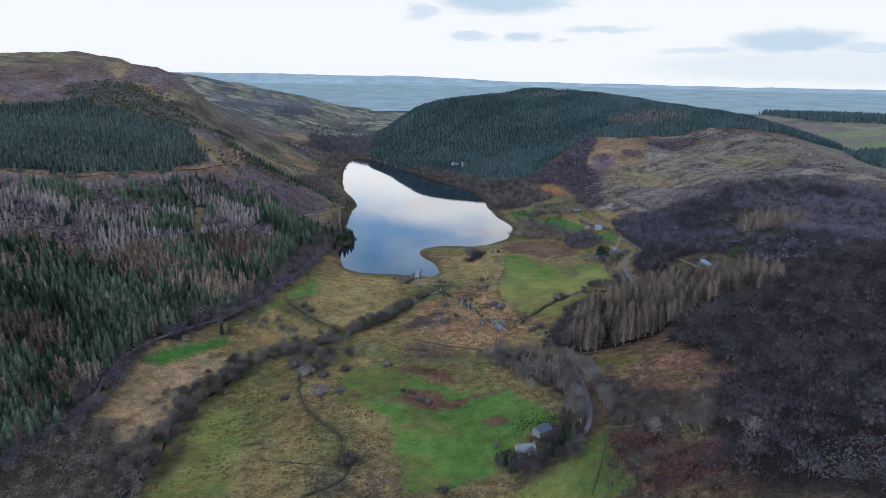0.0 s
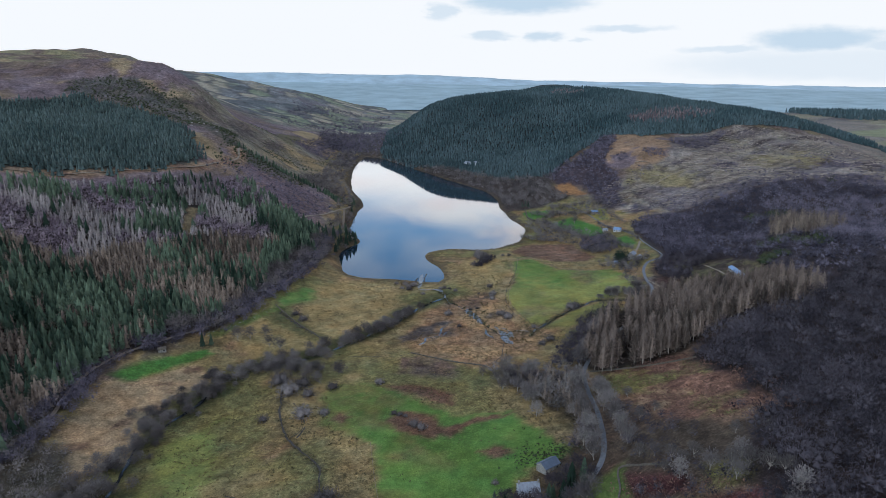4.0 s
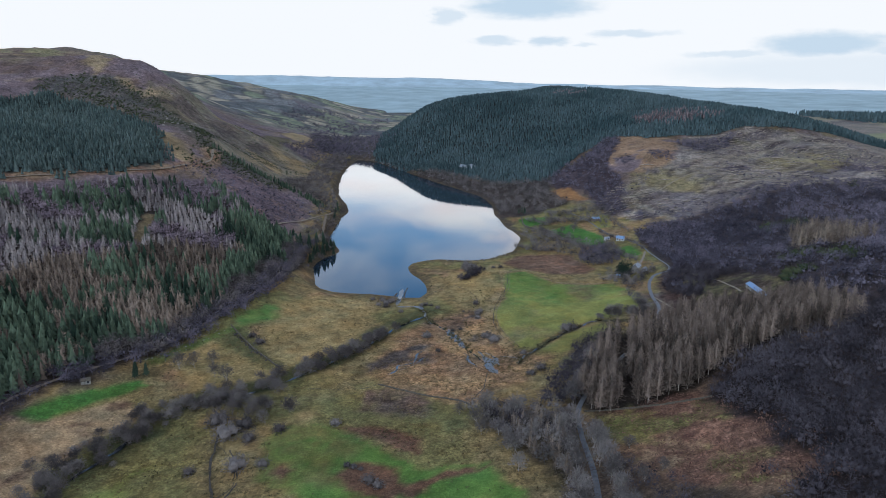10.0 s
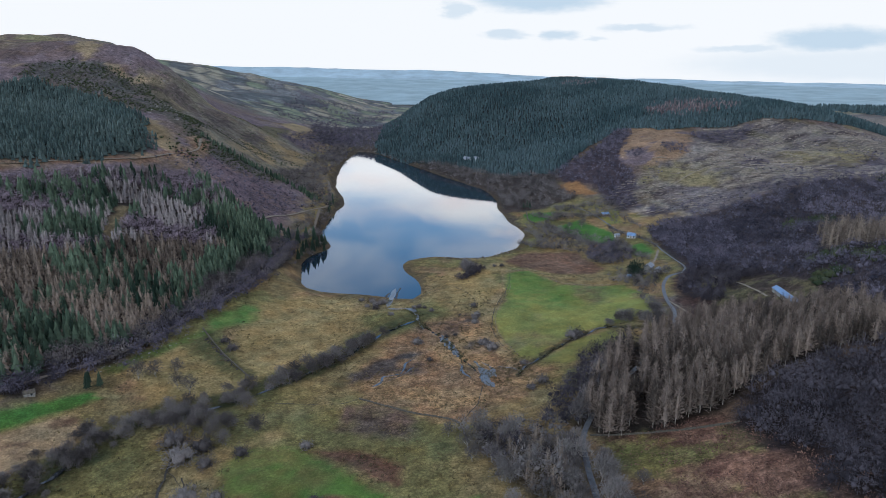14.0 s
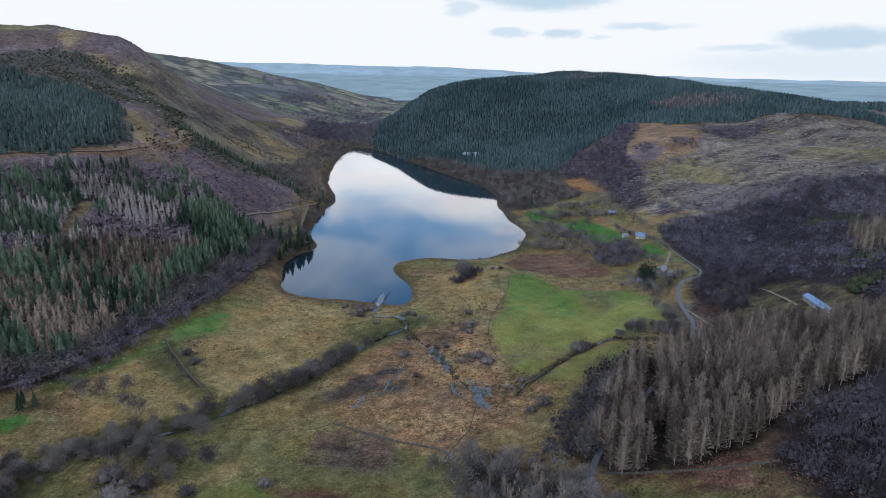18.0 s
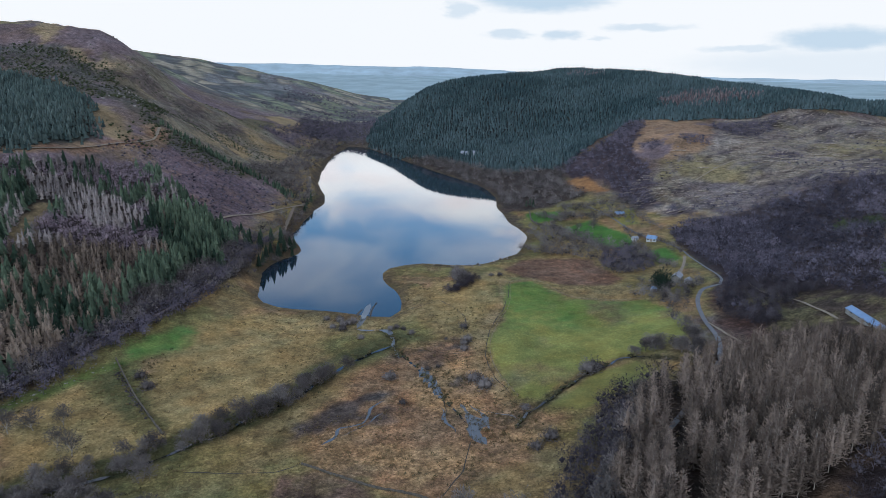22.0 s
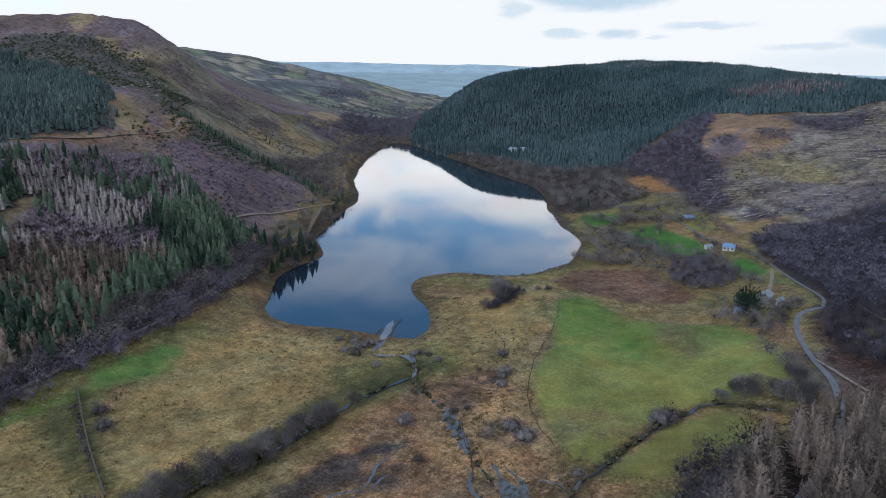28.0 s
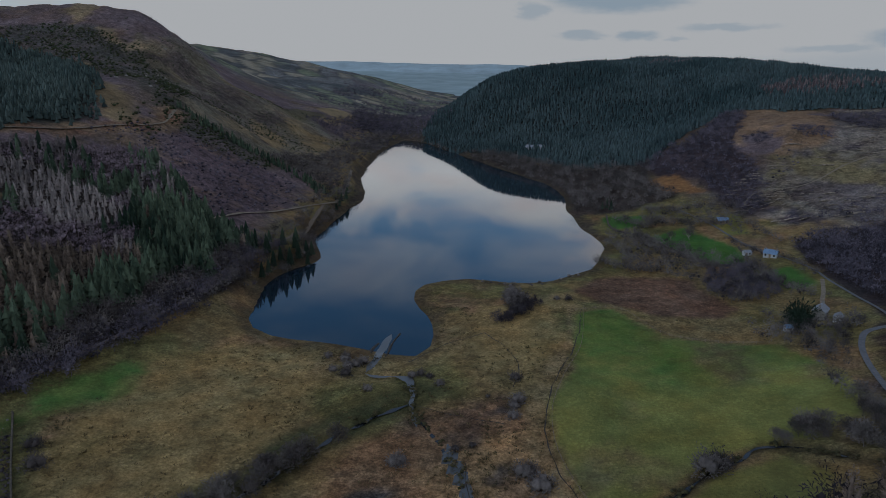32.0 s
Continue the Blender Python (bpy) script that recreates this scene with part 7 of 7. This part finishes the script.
    planted("alder_thicket", CLOSE_CROWNS, x[dark], y[dark], rng.uniform(5, 9, dark.sum()), DARK_TWIGS, "dark bare trees filling the hollow by the lane", "thicket", 97)
    x, y = scatter([(60, 300), (66, 330), (60, 350), (50, 368), (44, 386), (70, 392), (74, 360), (70, 320)], 6.0, 95)
    ok = clear_of(x, y, smooth_line(ROAD, 4), 2.5)
    planted("lane_larches", FINE_LARCHES, x[ok], y[ok], rng.uniform(7, 12, ok.sum()), TAN_LARCH, "brown bare larches among the trees by the lane", "wood", 96)
    x, y = scatter([(70, 200), (150, 190), (170, 300), (150, 362), (110, 365), (86, 330), (82, 290), (66, 240)], 4.4, 93, keep=lambda x, y: 0.9 * ramp(rolling(x, y, 30, 229), -0.35, 0.1))
    ok = clear_of(x, y, smooth_line(ROAD, 4), 4) & ((region(x, y, BRACKEN_NORTH, 2, 3) < 0.5) | (y < 318))
    planted("bank_scrub", FINE_BIRCHES, x[ok], y[ok], rng.uniform(2, 6.5, ok.sum()), DARK_TWIGS, "dark scrub and young trees on the bracken bank", "scrub", 94)
    x, y = scatter([(168, 556), (175, 596), (194, 612), (214, 602), (224, 566), (206, 556), (186, 530), (172, 524)], 4.0, 160)
    ok = clear_of(x, y, smooth_line(ROAD, 4), 5)
    planted("roadside_wood", CROWNS, x[ok], y[ok], rng.uniform(4, 8, ok.sum()), DARK_TWIGS, "dark bare birches above the road bend", "wood", 161)
    x, y = scatter([(66, 404), (72, 430), (82, 455), (94, 476), (106, 486), (102, 466), (92, 440), (84, 410), (80, 402)], 3.8, 162)
    ok = clear_of(x, y, smooth_line(ROAD, 4), 1.8)
    planted("larch_edge_thicket", CLOSE_CROWNS, x[ok], y[ok], rng.uniform(4.5, 9.5, ok.sum()), DARK_TWIGS, "dark bare bushes along the edge of the larches", "thicket", 163)
    p = smooth_line([(24, 620), (29, 628), (34, 638), (38, 650)], 1.3)
    p = np.concatenate([p, p + (1.5, 1.0), p + (0.5, -1.0)]) + rng.normal(0, 2.0, (3 * len(p), 2))
    planted("willow_scrub", CROWNS, p[:, 0], p[:, 1], rng.uniform(3.0, 5.6, len(p)), DARK_TWIGS, "long dark clump of willows near the lake shore", "thicket", 164)
    x, y = scatter([(6, 681), (34, 686), (60, 705), (66, 700), (40, 678), (24, 672)], 3.2, 166, keep=lambda x, y: 0.3 + 0.4 * ramp(rolling(x, y, 12, 231), -0.1, 0.2))
    ok = ~edge_distance(x, y, LAKE)[1]
    planted("shore_scrub", BUSHES, x[ok], y[ok], rng.uniform(0.8, 2.2, ok.sum()), ALDER, "low brown scrub along the lake shore", "scrub", 167)
    # rough growth leaning over the streams, the hedge line across the western pasture
    for k, (line, off, high) in enumerate(((STREAM_EAST, 1.3, 1.2), (STREAM_WEST[:9], 1.6, 1.5), (CHANNEL[2:], 2.0, 1.1), (STREAM_SOUTH, 1.4, 1.0), ([(-124, 493), (-108, 476), (-91, 456)], 1.0, 0.9))):
        p = smooth_line(line, 0.55)
        p = p + rng.normal(0, off * 0.75, p.shape)
        thick = rolling(p[:, 0], p[:, 1], 9, 233) > -0.12
        planted("bank_growth", BUSHES, p[thick, 0], p[thick, 1], high * rng.uniform(0.4, 1.25, thick.sum()), DARK_RUSH if k != 4 else DARK_TWIGS, "dark rushes and brambles hanging over the water" if k != 4 else "low dark hedge along a pasture bank", "rushes" if k != 4 else "hedge", 170 + k)
    # evergreens
    pines = [tree_master("spruce_tree", conifer(460 + s, 9, 9, 0.26, 0.08), SPRUCE, BARK, "dark spruce standing by the cottage", "tree", "spruces by the cottage", 0.3 * s) for s in range(3)]
    spots = np.array([(31, 263, 10), (46, 266, 11), (52, 270, 9), (56, 276, 12), (60, 270, 10), (48, 271, 7), (29, 269, 7), (62, 281, 9), (25, 273, 6)])
    stand(pines, spots[:, 0], spots[:, 1], spots[:, 2], 65)
    garden = [tree_master("garden_tree", broadleaf(540 + s, 8, 460, 0.42, 0.10, thick=1.3), DARK_TWIGS, BARK, "dark bare tree crowding round the cottage", "tree", "bare trees round the cottage", 0.25 + 0.3 * s) for s in range(3)]
    spots = np.array([(33, 267, 9), (37, 266, 8), (41, 267, 9.5), (44, 263, 8), (35, 261, 9), (28, 272, 7), (50, 276, 9), (53, 264, 8), (58, 264, 9), (40, 260, 7), (26, 266, 6), (64, 276, 8), (55, 283, 7), (60, 288, 8), (48, 281, 6), (31, 276, 5)])
    stand(garden, spots[:, 0], spots[:, 1], spots[:, 2], 68)
    big = [tree_master("cypress_tree", bush(480, 1100, 0.42, 1.1), SPRUCE, BARK, "broad dark evergreen beside the farmhouse", "tree", "", 0.1)]
    stand(big, np.array([155.0]), np.array([626.0]), np.array([14.0]), 66)
    shore = [tree_master("pine_tree", conifer(490 + s, 8, 8, 0.22, 0.2), SPRUCE, BARK, "dark conifer on the western shore", "tree", "conifers on the western promontory", 0.1 + 0.3 * s) for s in range(2)]
    spots = np.array([(-101, 705, 12), (-104, 699, 13), (-100, 711, 11), (-108, 704, 12), (-107, 692, 12), (-111, 688, 11), (-112, 680, 12), (-112, 672, 10), (-112, 664, 11), (-110, 712, 12), (-114, 700, 13), (-117, 684, 14), (-119, 692, 12), (-106, 690, 13), (-98, 697, 9), (-103, 709, 10), (-128, 862, 9), (-127, 872, 10), (-130, 885, 9), (-126, 850, 8), (-124, 835, 8), (92, 884, 9), (95, 876, 10), (88, 880, 8), (-150, 420, 10), (-146, 424, 9), (-152, 425, 8)])
    stand(shore, spots[:, 0], spots[:, 1], spots[:, 2], 67)


plant_valley()


# ---- rough grass: tussocks over the valley floor ----
def tussocks():
    rng = np.random.default_rng(15)
    n = 20000
    x, y = rng.uniform(-150, 125, n), rng.uniform(205, 640, n)
    z = base_height(x, y)
    keep = (z < 14) & (edge_distance(x, y, LAKE)[0] > 3) & ~edge_distance(x, y, LAKE)[1]
    for field in (FIELD_EAST, FIELD_SOUTH, GREEN_MAIN, GREEN_WEST, GREEN_NORTHWEST, GREEN_NEAR):
        keep &= ~edge_distance(x, y, field)[1]
    keep &= rng.uniform(0, 1, n) < 0.25 + 0.75 * ramp(rolling(x, y, 26, 231), -0.3, 0.3)
    for line, gap in ((STREAM_WEST, 3), (CHANNEL, 5), (STREAM_EAST, 3), (ROAD, 4)):
        keep &= clear_of(x, y, smooth_line(line, 6), gap)
    x, y = x[keep], y[keep]
    kinds = []
    for s in range(4):
        r = np.random.default_rng(500 + s)
        a = r.uniform(0, 6.28, 7)
        kinds.append(blades(r, np.stack([np.cos(a) * 0.25, np.sin(a) * 0.25, 0 * a], 1), np.stack([np.cos(a) * 0.7, np.sin(a) * 0.7, 0 * a + 0.9], 1), r.uniform(0.8, 1.3, 7), 0.42))
    planted("rush_tussocks", kinds, x, y, rng.uniform(0.3, 0.75, len(x)), RUSH, "dry straw-coloured rush tussocks on wet ground", "grass", 101, 0.05, 0.5 + 0.9 * rolling(x, y, 30, 233))

    n = 16000
    x, y = rng.uniform(-150, 125, n), rng.uniform(205, 640, n)
    keep = (base_height(x, y) < 14) & (edge_distance(x, y, LAKE)[0] > 4) & ~edge_distance(x, y, LAKE)[1]
    for field in (FIELD_EAST, FIELD_SOUTH, GREEN_WEST, GREEN_NORTHWEST, TAN_WEST, OCHRE[0], OCHRE[1]):
        keep &= ~edge_distance(x, y, field)[1]
    keep &= rng.uniform(0, 1, n) < np.where(edge_distance(x, y, GREEN_MAIN)[1], 0.1, 1.0) * ramp(rolling(x, y, 34, 241) + 0.5 * rolling(x, y, 12, 242), 0.0, 0.45)
    keep &= clear_of(x, y, smooth_line(CHANNEL, 6), 4) & clear_of(x, y, smooth_line(ROAD, 6), 4)
    planted("dark_rushes", kinds, x[keep], y[keep], rng.uniform(0.35, 0.8, keep.sum()), DARK_RUSH, "dark olive rush clumps in rough pasture", "grass", 102, 0.05)

    n = 1500
    x, y = rng.uniform(8, 68, n), rng.uniform(450, 516, n)
    wet = (region(x, y, [(13, 515), (22, 510), (28, 488), (18, 486)], 1, 2) > 0.5) | (region(x, y, [(35, 484), (66, 474), (66, 452), (40, 450)], 1, 2) > 0.5)
    wet &= rolling(x, y, 7, 245) > -0.1
    planted("bog_rushes", kinds, x[wet], y[wet], rng.uniform(0.35, 0.75, wet.sum()), RUSH, "straw-coloured rushes standing in shallow bog water", "grass", 103, 0.05, 0.3 + 0 * x[wet])


tussocks()


def small_stuff():
    rng = np.random.default_rng(17)
    # dead bracken on the eastern bank
    n = 9000
    x, y = rng.uniform(62, 160, n), rng.uniform(190, 390, n)
    ok = ((region(x, y, BRACKEN_NORTH, 3, 5) > 0.5) | (region(x, y, BRACKEN_SOUTH, 3, 5) > 0.5)) & (rng.uniform(0, 1, n) < 0.2 + 0.8 * ramp(rolling(x, y, 16, 237), -0.3, 0.2)) & clear_of(x, y, smooth_line(ROAD, 6), 3)
    kinds = []
    for s in range(4):
        r = np.random.default_rng(520 + s)
        a = r.uniform(0, 6.28, 8)
        kinds.append(blades(r, np.stack([np.cos(a) * 0.5, np.sin(a) * 0.5, 0 * a], 1), np.stack([np.cos(a), np.sin(a), 0 * a + 0.5], 1), r.uniform(0.7, 1.5, 8), 0.5))
    planted("bracken", kinds, x[ok], y[ok], rng.uniform(0.4, 1.0, ok.sum()), DEAD_BRACKEN, "dead red-brown bracken on the bank", "bracken", 110, 0.05)
    # dark rush clumps by the barn
    x, y = rng.normal(50, 9, 260), rng.normal(306, 4.5, 260)
    planted("rush_clumps", BUSHES, x, y, rng.uniform(0.35, 0.9, len(x)), GORSE, "dark rush clumps in the green pasture", "grass", 111, 0.05)
    # pale stones scattered at the field edge
    n = 70
    y = rng.uniform(436, 500, n)
    x = -152 + (y - 436) * 0.42 + rng.normal(0, 2.5, n)
    rock = np.array([(-1, -0.8, 0), (0.9, -1, 0), (1.1, 0.8, 0), (-0.8, 1, 0), (-0.5, -0.5, 0.8), (0.6, -0.4, 0.9), (0.5, 0.5, 0.7), (-0.5, 0.6, 0.8)]) * 0.6
    faces = np.array([(0, 1, 5), (0, 5, 4), (1, 2, 6), (1, 6, 5), (2, 3, 7), (2, 7, 6), (3, 0, 4), (3, 4, 7), (4, 5, 6), (4, 6, 7)])
    planted("field_stones", [(rock, faces)], x, y, rng.uniform(0.3, 0.7, n), PALE_ROCK, "pale stones scattered along the field edge", "stones", 112, 0.05)
    n = 700
    x, y = rng.uniform(120, 150, n), rng.uniform(172, 205, n)
    ok = region(x, y, SPOIL, 2, 3) > 0.4
    planted("spoil_stones", [(rock, faces)], x[ok], y[ok], rng.uniform(0.3, 0.8, ok.sum()), SLATE_SPOIL, "blue-grey slate waste tipped on the hillside", "stones", 113, 0.05)
    # rocks on the western crags
    x, y = scatter([(-480, 1120), (-380, 1000), (-330, 860), (-290, 830), (-300, 930), (-370, 1080), (-430, 1150)], 9, 114, keep=lambda x, y: 0.7 * ramp(rolling(x, y, 40, 235), 0.0, 0.3))
    planted("crag_rocks", [(rock, faces)], x, y, rng.uniform(1.0, 3.2, len(x)), PALE_ROCK, "grey rocks breaking the heather of the spur", "rocks", 115, 0.3)


small_stuff()


# ---- distance ----
def far_hills(name, points, label, glow, base, deep, seed, foot=6.0):
    """A far range: a crest with a long front slope."""
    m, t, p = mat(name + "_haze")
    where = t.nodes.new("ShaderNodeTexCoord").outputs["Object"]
    # distance haze put in as emission, so the range glows by itself
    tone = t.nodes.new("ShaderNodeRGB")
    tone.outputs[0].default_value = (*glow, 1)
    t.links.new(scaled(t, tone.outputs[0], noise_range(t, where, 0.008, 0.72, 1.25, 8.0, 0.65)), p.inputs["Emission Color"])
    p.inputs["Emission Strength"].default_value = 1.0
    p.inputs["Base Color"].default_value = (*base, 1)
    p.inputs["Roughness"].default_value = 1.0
    pts = np.array(points, float)
    xs = np.arange(pts[0, 0], pts[-1, 0] + 1, 25.0)
    i, w = weights(pts[:, 0], xs)
    yc, zc = (pts[i, 1] * w).sum(0), (pts[i, 2] * w).sum(0)
    zc = zc + 8 * rolling(xs, yc, 380, seed) + 2.2 * grain(xs, yc, 60, seed + 4)
    rows = [np.c_[xs, yc - deep * k, foot + (zc - foot) * (1 - k) ** 1.2 + (0 if k in (0, 1) else 1) * 6 * rolling(xs, yc - deep * k, 240, seed + 7)] for k in (1.0, 0.8, 0.6, 0.4, 0.2, 0.0)]
    v = np.stack(rows, 1).reshape(-1, 3)
    i = (np.arange(len(xs) - 1)[:, None] * 6 + np.arange(5)[None]).ravel()
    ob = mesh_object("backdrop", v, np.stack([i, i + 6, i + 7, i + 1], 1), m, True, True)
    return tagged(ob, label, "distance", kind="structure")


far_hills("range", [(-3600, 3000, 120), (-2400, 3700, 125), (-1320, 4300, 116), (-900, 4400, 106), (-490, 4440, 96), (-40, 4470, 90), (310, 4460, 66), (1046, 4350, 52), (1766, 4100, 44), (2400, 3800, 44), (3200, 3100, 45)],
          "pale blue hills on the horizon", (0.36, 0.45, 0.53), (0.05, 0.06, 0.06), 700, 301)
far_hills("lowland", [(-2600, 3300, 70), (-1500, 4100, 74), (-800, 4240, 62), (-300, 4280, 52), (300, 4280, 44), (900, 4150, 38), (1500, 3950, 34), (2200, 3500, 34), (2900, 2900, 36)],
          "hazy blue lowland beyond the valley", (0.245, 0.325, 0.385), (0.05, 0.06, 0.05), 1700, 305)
